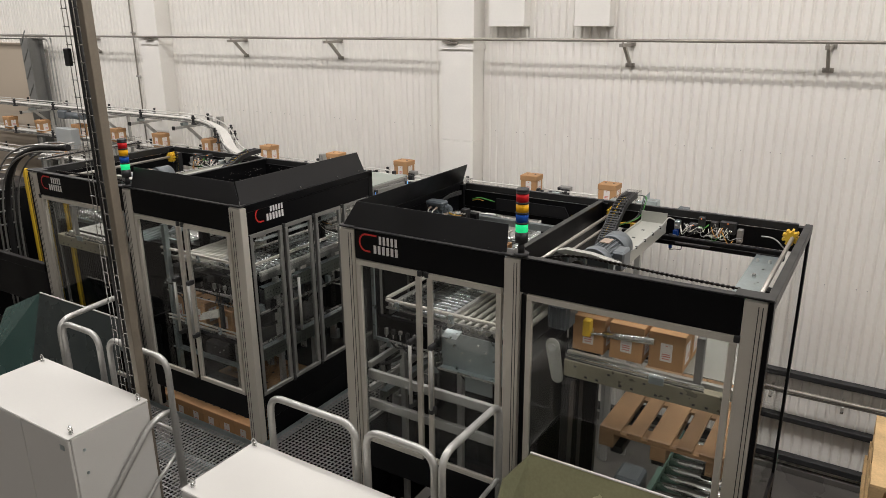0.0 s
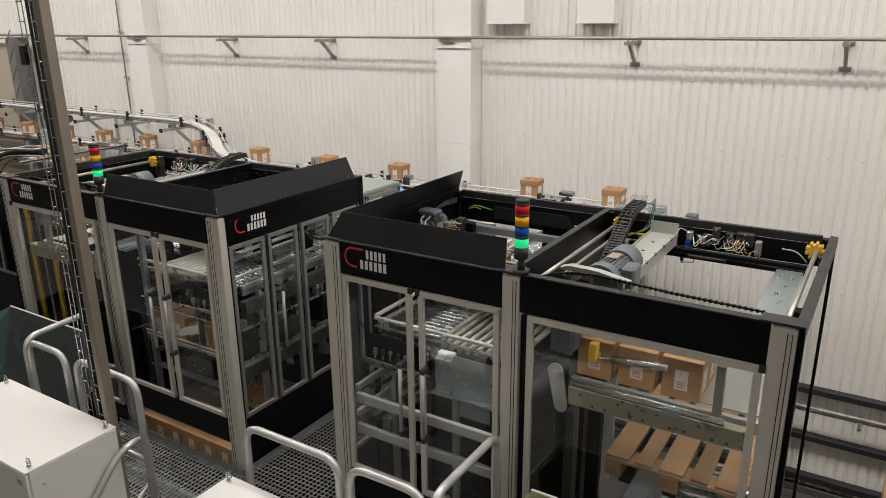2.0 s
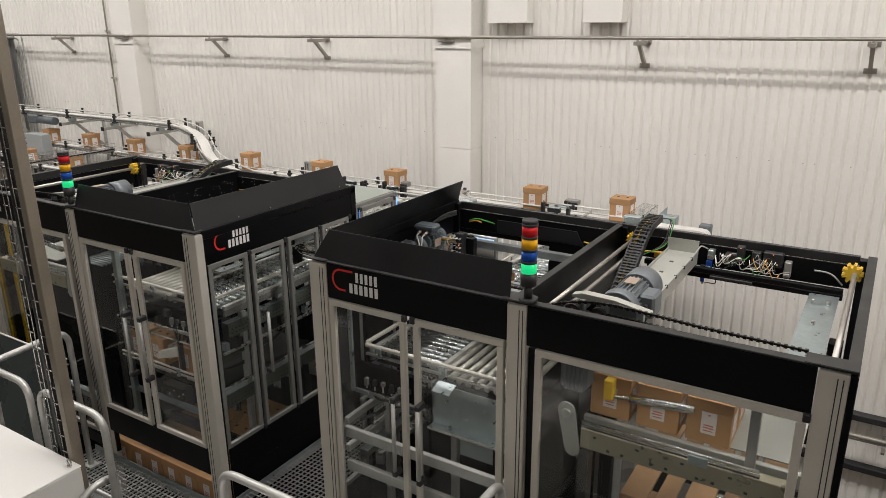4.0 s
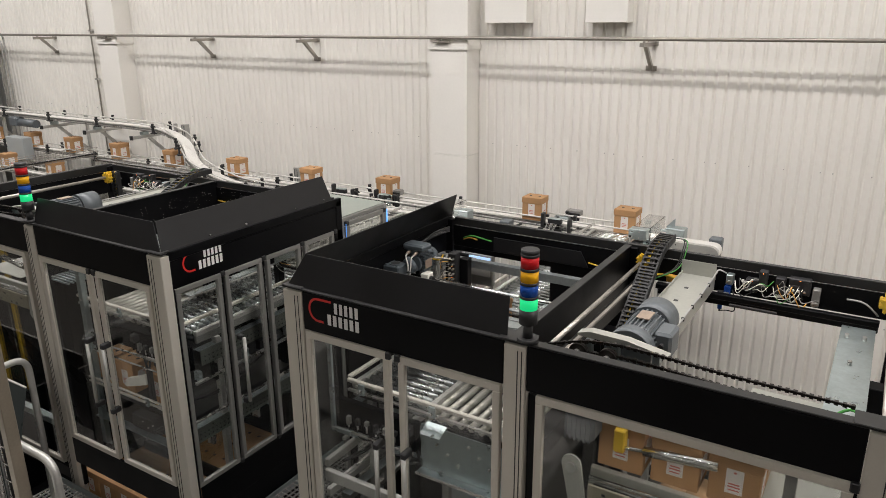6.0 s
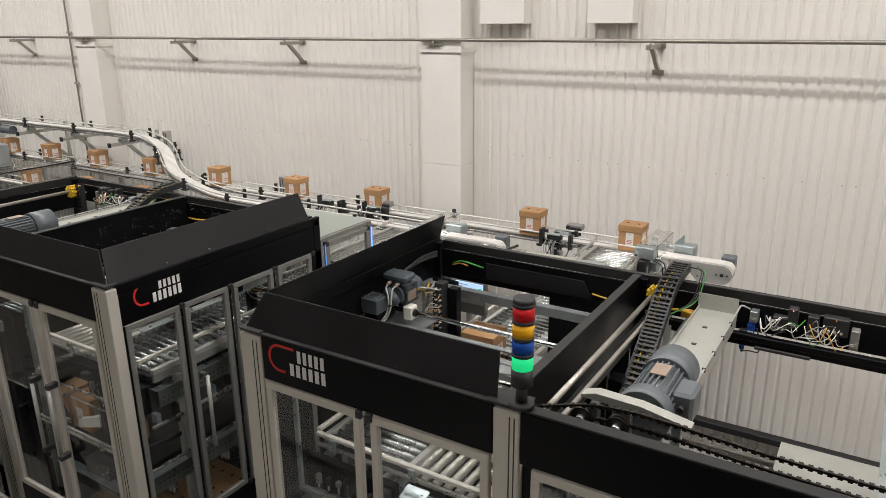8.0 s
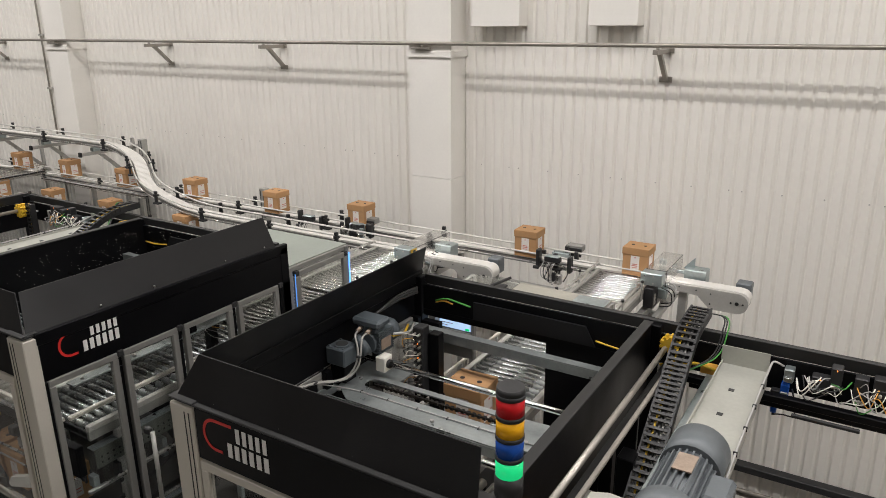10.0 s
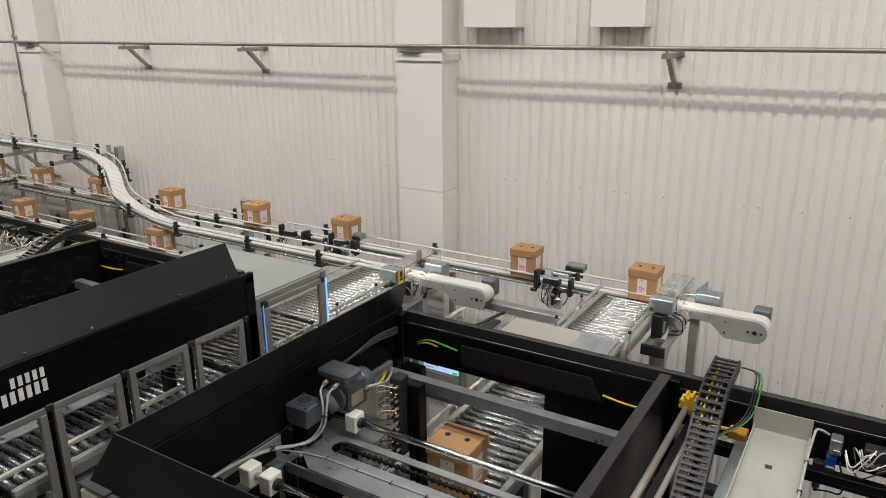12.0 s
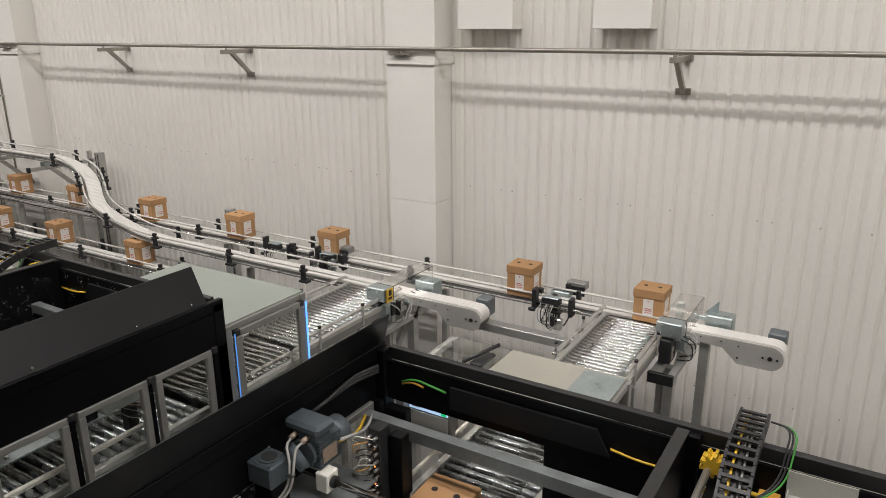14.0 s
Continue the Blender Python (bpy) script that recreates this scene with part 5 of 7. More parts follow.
def tall_cell(P):
    """Drives on top of the pallet cell, the pusher behind the window."""
    X, R, s = P.X, P.root, P.s
    motor(R, X(1.60), 3.93, 3.455, s)
    # pale bracket and carriage under the motor
    br = prism(bmesh.new(), [(X(1.42), 3.535), (X(1.47), 3.55), (X(1.62), 3.545), (X(1.78), 3.515), (X(1.78), 3.505), (X(1.62), 3.52), (X(1.42), 3.525)], "y", 3.615, 3.66)
    part("chain_guard", br, M_ZINC, R, "pale bent chain guard")
    for u in (1.45, 1.56, 1.72):
        P.bx("bracket_leg", u, u + 0.03, 3.62, 3.65, 3.38, 3.51, M_GALV, 0.002)
    P.bx("carriage_beam", 1.47, 1.55, 3.62, 4.85, 3.33, 3.37, M_GALV, 0.003)
    tr = P.bx("cable_tray", 1.52, 1.685, 4.06, 4.88, 3.415, 3.419, M_ZINC, 0, "pale sheet cable tray")
    P.bx("tray_side", 1.516, 1.52, 4.06, 4.88, 3.40, 3.435, M_ZINC, 0, parent=tr)
    P.bx("tray_side", 1.685, 1.689, 4.06, 4.88, 3.36, 3.432, M_ZINC, 0, parent=tr)
    P.bx("tray_end", 1.512, 1.69, 4.88, 4.884, 3.41, 3.495, M_ZINC, 0, parent=tr)
    for y in (4.25, 4.45, 4.65):
        P.bx("tray_slot", 1.585, 1.605, y, y + 0.02, 3.4185, 3.4205, M_SLOT, 0, parent=tr)
    cable(tr, [(X(1.70), 3.98, 3.45), (X(1.693), 4.2, 3.438), (X(1.692), 4.75, 3.44), (X(1.70), 4.89, 3.47), (X(1.74), 4.90, 3.45)], 0.0042, M_GREY_CABLE, "grey motor cable tied to the tray")
    for y in (4.2, 4.37, 4.54, 4.71):
        P.bx("cable_tie", 1.686, 1.699, y, y + 0.006, 3.426, 3.445, M_RUBBER, 0.001, parent=tr)
    # two strands of chain along the front edge, their wheels, and the ledge below
    for drop, y in ((0.0, 3.585), (0.05, 3.588)):
        chain(R, [(X(u), y, z - drop) for u, z in ((1.25, 3.452), (1.30, 3.468), (1.36, 3.488), (1.42, 3.508), (1.48, 3.522), (1.54, 3.53), (1.62, 3.535), (1.75, 3.53), (2.0, 3.515), (2.4, 3.505))])
    for u in (1.44, 1.56):
        w = part("chain_wheel", rod(bmesh.new(), (X(u), 3.572, 3.472), (X(u), 3.598, 3.472), 0.037, 18), M_CHAIN, R)
        part("hub", rod(bmesh.new(), (X(u), 3.552, 3.472), (X(u), 3.571, 3.472), 0.015, 12), M_STEEL, w)
        part("hub_bolt", rod(bmesh.new(), (X(u), 3.544, 3.472), (X(u), 3.5515, 3.472), 0.007, 6), M_CHROME, w)
        P.bx("wheel_bracket", u - 0.022, u + 0.022, 3.60, 3.61, 3.36, 3.50, M_CHAIN, 0.003)
    # shafts along the cell
    part("drive_shaft", rod(bmesh.new(), (X(1.30), 3.52, 3.445), (X(1.30), 4.93, 3.445), 0.0115, 14), M_SHAFT, R, "dull steel drive shaft")
    P.bx("shaft_rail", 1.335, 1.352, 3.55, 4.93, 3.40, 3.415, M_SHAFT, 0.003)
    P.bx("rail_foot", 1.30, 1.334, 3.55, 4.93, 3.37, 3.385, M_EDGE, 0.002)
    us, zs = (2.49, 3.475) if s > 0 else (2.345, 3.452)
    part("drive_shaft", rod(bmesh.new(), (X(us), 3.50, zs), (X(us), 4.86, zs), 0.0125, 14), M_SHAFT, R, "dull steel drive shaft")
    for u, y, z, r in ((us - 0.01, 4.77, zs, 0.05), (1.31, 4.86, 3.462, 0.036)):
        for d in (-0.014, 0.014):
            star = [(X(u) + r * q * math.cos(a), z + r * q * math.sin(a)) for k in range(9) for a, q in ((math.tau * (k - 0.17) / 9, 1.0), (math.tau * (k + 0.17) / 9, 1.0), (math.tau * (k + 0.36) / 9, 0.66), (math.tau * (k + 0.64) / 9, 0.66))]
            part("star_wheel", prism(bmesh.new(), star, "y", y + d - 0.012, y + d + 0.012), M_YELLOW, R, "yellow star-shaped coupling")
    # right-hand sheet with a coil of green wire
    if s > 0:
        sh = P.bx("cover_sheet", 2.30, 2.44, 3.66, 4.75, 3.335, 3.34, M_GALV, 0, "galvanised cover sheet")
        for u, y in ((2.33, 4.6), (2.40, 4.6), (2.36, 4.3), (2.38, 3.9)):
            part("bolt", rod(bmesh.new(), (X(u), y, 3.34), (X(u), y, 3.36), 0.009, 8), M_STEEL, sh)
        ring = [(X(2.37) + 0.05 * math.cos(a), 3.76 + 0.07 * math.sin(a), 3.36 + 0.02 * math.sin(a * 2)) for a in [k * math.tau / 16 for k in range(15)]]
        part("earth_wire", sweep(bmesh.new(), ring, 0.006, 6), M_GREEN, sh, "green and yellow earth wire")
        P.bx("junction_box", 2.32, 2.42, 3.63, 3.69, 3.342, 3.375, M_WHITE, 0.006)
    # rails along the back
    for y, z in ((4.72, 3.36), (4.78, 3.31)) if s > 0 else ():
        P.bx("back_rail", 1.40, 2.45, y + 0.09, y + 0.125, z - 0.03, z, M_BLACK, 0.003)
    P.bx("sensor_bar", 1.80, 2.02, 4.70, 4.715, 3.345, 3.358, M_RUBBER, 0.002)
    # electric modules on the back panel
    yb = B - 0.046
    mods = ((1.745, 0.035, 3.40, 3.455, M_GALV, 0), (1.74, 0.03, 3.335, 3.39, M_LENS_B, 0), (1.84, 0.06, 3.38, 3.45, M_RUBBER, 1), (1.90, 0.04, 3.41, 3.50, M_RUBBER, 1), (1.98, 0.045, 3.37, 3.48, M_RUBBER, 0),
            (2.04, 0.10, 3.41, 3.49, M_RUBBER, 1), (2.15, 0.035, 3.36, 3.45, M_EDGE_LIGHT, 0))
    for u, w, z0, z1, m, led in mods:
        o = P.bx("module", u, u + w, yb - 0.05, yb, z0, z1, m, 0.004, "small electric module on the back panel")
        bm = bmesh.new()
        for k in range(3):
            rod(bm, (X(u + w * (0.25 + 0.25 * k)), yb - 0.05, z0 + 0.02), (X(u + w * (0.25 + 0.25 * k)), yb - 0.062, z0 + 0.02), 0.006, 8)
        part("plug", bm, M_STEEL, o)
        if led:
            part("lamp", rod(bmesh.new(), (X(u + w * 0.5), yb - 0.048, z1 - 0.008), (X(u + w * 0.5), yb - 0.054, z1 - 0.008), 0.0022, 8), M_LED, o, "small lit orange lamp")
    cols = (M_WHITE, M_GREY_CABLE, M_WHITE, M_RUBBER, M_GREY_CABLE, M_ORANGE, M_WHITE, M_GREEN, M_GREY_CABLE, M_RUBBER)
    rng = random.Random(5)
    for k in range(22):
        u0 = rng.uniform(1.76, 2.1)
        u1 = u0 + rng.uniform(0.05, 0.14)
        z0 = rng.uniform(3.37, 3.45)
        cable(R, [(X(u0), yb - 0.055, z0), (X(u0 + 0.02), yb - 0.10, z0 - rng.uniform(-0.05, 0.06)), (X(u1 - 0.02), yb - 0.09, z0 - rng.uniform(-0.06, 0.07)), (X(u1), yb - 0.05, rng.uniform(3.37, 3.46))], rng.uniform(0.0016, 0.0028), cols[k % 10], bend=0.04)
    cable(R, [(X(2.3), yb - 0.05, 3.43), (X(2.38), yb - 0.05, 3.43), (X(2.44), yb - 0.05, 3.37)], 0.005, M_GREY_CABLE)
    cable(R, [(X(1.28), yb - 0.06, 3.36), (X(1.42), yb - 0.05, 3.40), (X(1.5), yb - 0.05, 3.385)], 0.007, M_YELLOW)
    P.bx("cable_duct", 1.44, 1.5, yb - 0.05, yb, 3.36, 3.39, M_ORANGE, 0.003)
    # small blue air regulator hanging from the back panel
    rg = P.bx("air_regulator", 1.705, 1.742, yb - 0.03, yb - 0.001, 3.285, 3.35, M_RUBBER, 0.004, "black and blue air regulator")
    part("regulator_bowl", rod(bmesh.new(), (X(1.7235), yb - 0.016, 3.25), (X(1.7235), yb - 0.016, 3.284), 0.012, 14), M_LENS_B, rg)
    part("regulator_tip", rod(bmesh.new(), (X(1.7235), yb - 0.016, 3.236), (X(1.7235), yb - 0.016, 3.249), 0.005, 10), M_RUBBER, rg)
    cable(rg, [(X(1.724), yb - 0.016, 3.238), (X(1.76), yb - 0.02, 3.25), (X(1.80), yb - 0.02, 3.245), (X(1.80), yb - 0.02, 3.29), (X(1.78), yb - 0.03, 3.37)], 0.003, M_RUBBER)
    if s < 0:
        cable_chain(R, [(X(2.27), 4.80, 3.50), (X(2.27), 4.795, 3.30), (X(2.27), 4.79, 3.05), (X(2.27), 4.78, 2.7)], 0.03, 0.018)
        P.bx("chain_stay", 2.31, 2.34, 4.82, 4.86, 2.4, 3.44, M_BLACK, 0.003)
    # energy chain
    run = rounded([(X(1.39), 5.02, 3.565), (X(1.39), 4.80, 3.555), (X(1.40), 4.55, 3.42), (X(1.42), 4.2, 3.25), (X(1.43), 3.9, 3.05)], 0.25, 6)
    cable_chain(R, run, 0.04, 0.02)
    for k, m in enumerate((M_RUBBER, M_RUBBER, M_GREEN)):
        cable(R, [(X(1.44), 5.0, 3.57), (X(1.50 + 0.01 * k), 4.97, 3.58), (X(1.49 + 0.01 * k), 4.88, 3.44), (X(1.40), 4.75, 3.40)], 0.003, m)
    # pusher beam behind the window
    be = P.bx("pusher_beam", 1.54, 2.40, 3.50, 3.56, 2.845, 2.945, mat("yellow_zinc_sheet", (0.36, 0.33, 0.24), 0.35, 0.6, 0.12, 8.0, 60), 0.003, "yellowish zinc pusher beam with a linear guide")
    P.bx("rod_strip", 1.56, 2.30, 3.506, 3.524, 2.9455, 2.95, M_SLOT, 0, parent=be)
    for z in (2.952, 2.972):
        part("guide_rod", rod(bmesh.new(), (X(1.54), 3.515, z), (X(2.30), 3.515, z), 0.008, 10), M_CHROME, be)
    for k in range(12):
        P.bx("beam_hole", 1.60 + 0.065 * k, 1.615 + 0.065 * k, 3.4985, 3.4995, 2.86 if k % 3 else 2.91, 2.872 if k % 3 else 2.92, M_SLOT, 0, parent=be)
    P.bx("beam_slide", 2.02, 2.10, 3.49, 3.50, 2.93, 2.975, M_GALV, 0.003, parent=be)
    P.bx("pusher_post", 2.23, 2.27, 3.57, 3.61, 2.83, 3.21, M_EDGE_LIGHT, 0.003)
    pill = [(1.465 + 0.042 * math.cos(a), 3.01 + 0.042 * math.sin(a)) for a in [k * math.pi / 8 + 0.15 for k in range(9)]]
    pill += [(1.50 - 0.036 * math.cos(a), 2.82 - 0.036 * math.sin(a)) for a in [k * math.pi / 8 + 0.15 for k in range(9)]]
    pl = prism(bmesh.new(), [(X(u), z) for u, z in pill], "y", 3.503, 3.513)
    part("crank_plate", pl, M_ZINC, R, "pale rounded crank plate with a bolt")
    part("crank_bolt", rod(bmesh.new(), (X(1.467), 3.503, 3.0), (X(1.467), 3.49, 3.0), 0.022, 14), M_STEEL, R)
    P.bx("pusher_motor", 1.40, 1.53, 3.56, 3.72, 3.08, 3.24, M_MOTOR, 0.02, "blue-grey gear motor")
    for i in range(6):
        P.bx("motor_rib", 1.41 + 0.02 * i, 1.418 + 0.02 * i, 3.552, 3.56, 3.09, 3.22, M_MOTOR, 0)
    part("air_cylinder", rod(bmesh.new(), (X(1.72), 3.62, 3.09), (X(2.0), 3.63, 3.11), 0.02, 14), M_CHROME, R, "bright air cylinder")
    part("cylinder_rod", rod(bmesh.new(), (X(1.62), 3.615, 3.08), (X(1.72), 3.62, 3.09), 0.008, 10), M_CHROME, R)
    P.bx("cylinder_bracket", 1.60, 1.645, 3.60, 3.65, 3.06, 3.16, M_YELLOW, 0.005, "yellow cylinder bracket")
    # slatted layer plate of rods
    me, y = None, 3.78
    while y < 4.3:
        y += 0.034
        bm = rod(bmesh.new(), (X(1.55), y, 2.93), (X(1.95), y, 2.93), 0.008, 8)
        if me is None:
            ob = part("plate_rod", bm, M_GALV, R)
            me, y0 = ob.data, y
        else:
            bm.free()
            ob = new("plate_rod", me)
            ob.parent, ob.location = R, (0, y - y0, 0)
    P.bx("layer_plate", 1.96, 2.42, 3.7, 4.7, 2.93, 2.936, M_ZINC, 0, "pale sheet layer plate")
    P.bx("plate_rail", 1.50, 2.45, 3.64, 3.67, 2.86, 2.93, M_ZINC, 0.003)
    for u in (1.32, 2.44):
        P.bx("lift_guide", u, u + 0.06, 4.2, 4.28, 0.3, 3.3, M_BLACK, 0.003)
    P.bx("lift_rail", 1.50, 1.55, 3.58, 3.66, 0.2, 2.75, M_RUBBER, 0.004)
    P.bx("cross_member", 1.3, 2.5, 4.84, 4.9, 2.4, 2.5, M_BLACK, 0.003)
    P.bx("lower_beam", 1.32, 2.44, 3.50, 3.55, 1.95, 2.0, M_GALV, 0.003)
    for k in range(4):
        P.bx("floor_beam", 1.33, 1.6 + 0.02 * k, 3.7 + 0.22 * k, 3.74 + 0.22 * k, 1.55, 1.6, M_GALV, 0.003)


for P in (P2, P1):
    low_cell(P)
    tall_cell(P)

# ---- covers over the infeed lanes ----


def lane_cover(x0, x1, y0, y1, z, label, clear, m_roof=None):
    c = thing("lane_cover", (x0, y0, 0), label, "cover", "lane covers")
    xs = sorted((x0, x1))
    part("roof_sheet", cube(xs[0] + clear, xs[1], y0, y1, z - 0.006, z, 0), m_roof or M_ROOF, c)
    if clear:
        g = part("clear_sheet", cube(xs[0], xs[0] + clear - 0.003, y0, y1, z - 0.006, z - 0.001, 0), M_CLEAR, c, "clear acrylic sheet")
        g.visible_shadow = False
    for x in xs:
        for y in (y0 + 0.02, y1 - 0.02):
            part("post", cube(x - 0.02, x + 0.02, y - 0.02, y + 0.02, 0.0, z - 0.007), M_EDGE_LIGHT, c)
        part("edge_bar", cube(x - 0.015, x + 0.015, y0 + 0.041, y1 - 0.041, z - 0.036, z - 0.007), M_EDGE_LIGHT, c)
    return c


cov = lane_cover(-4.80, -3.845, 4.985, 5.55, 3.36, "pale sheet cover over the infeed lane with a framed side pane", 0.0)
for a, b, c, e in ((5.04, 5.52, 3.285, 3.32), (5.04, 5.52, 2.66, 2.70), (5.04, 5.08, 2.701, 3.284), (5.48, 5.52, 2.701, 3.284)):
    part("side_frame", cube(-3.842, -3.815, a, b, c, e), M_EDGE_LIGHT, cov)
part("corner_piece", cube(-3.844, -3.813, 5.49, 5.522, 3.29, 3.322, 0.003), M_RUBBER, cov)
part("corner_piece", cube(-3.844, -3.813, 5.038, 5.07, 3.29, 3.322, 0.003), M_RUBBER, cov)
part("skirt", cube(-3.84, -3.818, 5.04, 5.52, 1.6, 2.658, 0.002), M_BLACK, cov)
g = part("side_pane", cube(-3.83, -3.826, 5.08, 5.48, 2.701, 3.284, 0), M_CLEAR, cov, "clear side pane")
g.visible_shadow = False
part("light_strip", cube(-3.816, -3.812, 5.53, 5.54, 2.70, 3.31, 0), glow("blue_strip", (0.12, 0.35, 0.9), 2.0), cov, "blue lit strip")
part("light_strip", cube(-3.816, -3.812, 5.029, 5.033, 2.70, 3.31, 0), glow("blue_edge", (0.12, 0.35, 0.9), 0.9), cov, "blue lit strip")
cov2 = lane_cover(-2.85, -2.03, 5.03, 5.48, 3.35, "pale sheet cover over the infeed lane with a clear end", 0.3, mat("tan_grey_sheet", (0.36, 0.345, 0.295), 0.42, 0.25, 0.1, 3.0, 60))
part("latch", cube(-2.64, -2.58, 5.25, 5.38, 3.351, 3.365, 0.004), M_RUBBER, cov2)
part("clear_end", cube(-2.2, -2.03, 5.05, 5.46, 3.3505, 3.354, 0), M_GALV, cov2)
part("hinge_bar", rod(bmesh.new(), (-2.66, 5.23, 3.37), (-2.58, 5.41, 3.395), 0.008, 8), M_RUBBER, cov2)

# operator screen seen through the back of the machine
scr = thing("operator_panel", (-2.75, 5.1, 3.2), "small lit operator screen in a grey housing", "screen")
part("housing", cube(-2.842, -2.622, 5.07, 5.11, 3.03, 3.25, 0.006), M_EDGE_LIGHT, scr)
part("screen", cube(-2.824, -2.637, 5.064, 5.069, 3.191, 3.232, 0), M_SCREEN, scr, "pale blue lit display")
for k in range(2):
    part("text_bar", cube(-2.81, -2.74 - 0.03 * k, 5.061, 5.0635, 3.216 - 0.014 * k, 3.2195 - 0.014 * k, 0), M_GREY_CABLE, scr)
part("green_field", cube(-2.665, -2.642, 5.061, 5.0635, 3.194, 3.206, 0), M_LENS_G, scr)
part("key_strip", cube(-2.824, -2.637, 5.064, 5.069, 3.10, 3.182, 0.001), M_PALE_STEEL, scr)
part("bracket", cube(-2.77, -2.72, 5.08, 5.10, 3.251, 3.343, 0.002), M_EDGE, scr)

# ---- transfer units at the lane heads ----


def transfer(xr, y0, y1, sign):
    """Clear hood, galvanised end box and struts on the outer side of a lane."""
    t = thing("transfer_unit", (xr, y0, 0), "transfer unit with a clear hood and galvanised end box", "conveyor part", "transfer units")
    g = part("hood", cube(xr - 0.02, xr + 0.12, y0 + 0.1, y1, 3.045, 3.05, 0), M_HOOD, t, "hazy clear acrylic hood")
    g.visible_shadow = False
    g = part("hood_side", cube(xr + 0.121, xr + 0.126, y0 + 0.1, y1, 2.94, 3.05, 0), M_HOOD, t, "hazy clear acrylic hood side")
    g.visible_shadow = False
    part("end_box", cube(xr - 0.03, xr + 0.12, y0, y0 + 0.095, 2.96, 3.05, 0.004), M_GALV, t)
    for dx in (0.0, 0.06):
        for dz in (2.98, 3.03):
            part("bolt", rod(bmesh.new(), (xr + dx, y0, dz), (xr + dx, y0 - 0.006, dz), 0.006, 8), M_STEEL, t)
    if sign:
        sg = part("warning_sign", cube(xr + 0.127, xr + 0.13, y0 + 0.012, y0 + 0.085, 2.955, 3.05, 0), M_YELLOW, t, "yellow warning sign with black bars")
        part("sign_bar", cube(xr + 0.1305, xr + 0.132, y0 + 0.03, y0 + 0.07, 2.975, 2.99, 0), M_RUBBER, sg)
        part("sign_bar", cube(xr + 0.1305, xr + 0.132, y0 + 0.035, y0 + 0.065, 3.0, 3.04, 0), M_RUBBER, sg)
    part("cross_profile", cube(xr - 0.02, xr + 0.03, y0 - 0.1, y1 + 0.2, 2.72, 2.77), M_RAIL, t)
    part("cross_profile", cube(xr + 0.08, xr + 0.12, y0 - 0.1, y1 + 0.2, 2.72, 2.76), M_RAIL, t)
    part("profile_cap", cube(xr - 0.025, xr + 0.125, y0 - 0.125, y0 - 0.101, 2.71, 2.78, 0.004), M_RUBBER, t)
    part("leg", cube(xr + 0.02, xr + 0.08, y0 + 0.1, y0 + 0.16, 0, 2.719), M_RAIL, t)
    part("brace", prism(bmesh.new(), [(y0 + 0.16, 2.5), (y0 + 0.16, 2.42), (y0 + 0.42, 2.719), (y0 + 0.36, 2.719)], "x", xr + 0.03, xr + 0.06), M_RAIL, t)
    part("drive_block", cube(xr + 0.0, xr + 0.07, y0 + 0.0, y0 + 0.12, 2.79, 2.94, 0.005), M_RUBBER, t)
    rng = random.Random(int(abs(xr) * 100))
    for k in range(9):
        y = rng.uniform(y0, y1 - 0.2)
        part("fitting", cube(xr + rng.uniform(0, 0.06), xr + rng.uniform(0.07, 0.12), y, y + rng.uniform(0.02, 0.06), 2.80 + rng.uniform(0, 0.05), 2.86 + rng.uniform(0, 0.07), 0.003), (M_STEEL, M_RUBBER, M_GALV)[k % 3], t)
    for k in range(5):
        y = rng.uniform(y0 + 0.05, y0 + 0.4)
        cable(t, [(xr + 0.1, y, 2.93), (xr + 0.17, y + 0.02, 2.9), (xr + 0.17, y + rng.uniform(-0.1, 0.1), 2.78), (xr + 0.08, y + 0.05, 2.77)], 0.004, (M_GREY_CABLE, M_RUBBER)[k % 2])
    return t


transfer(-2.246, 6.84, 7.386, False)
transfer(-4.08, 6.44, 7.03, True)


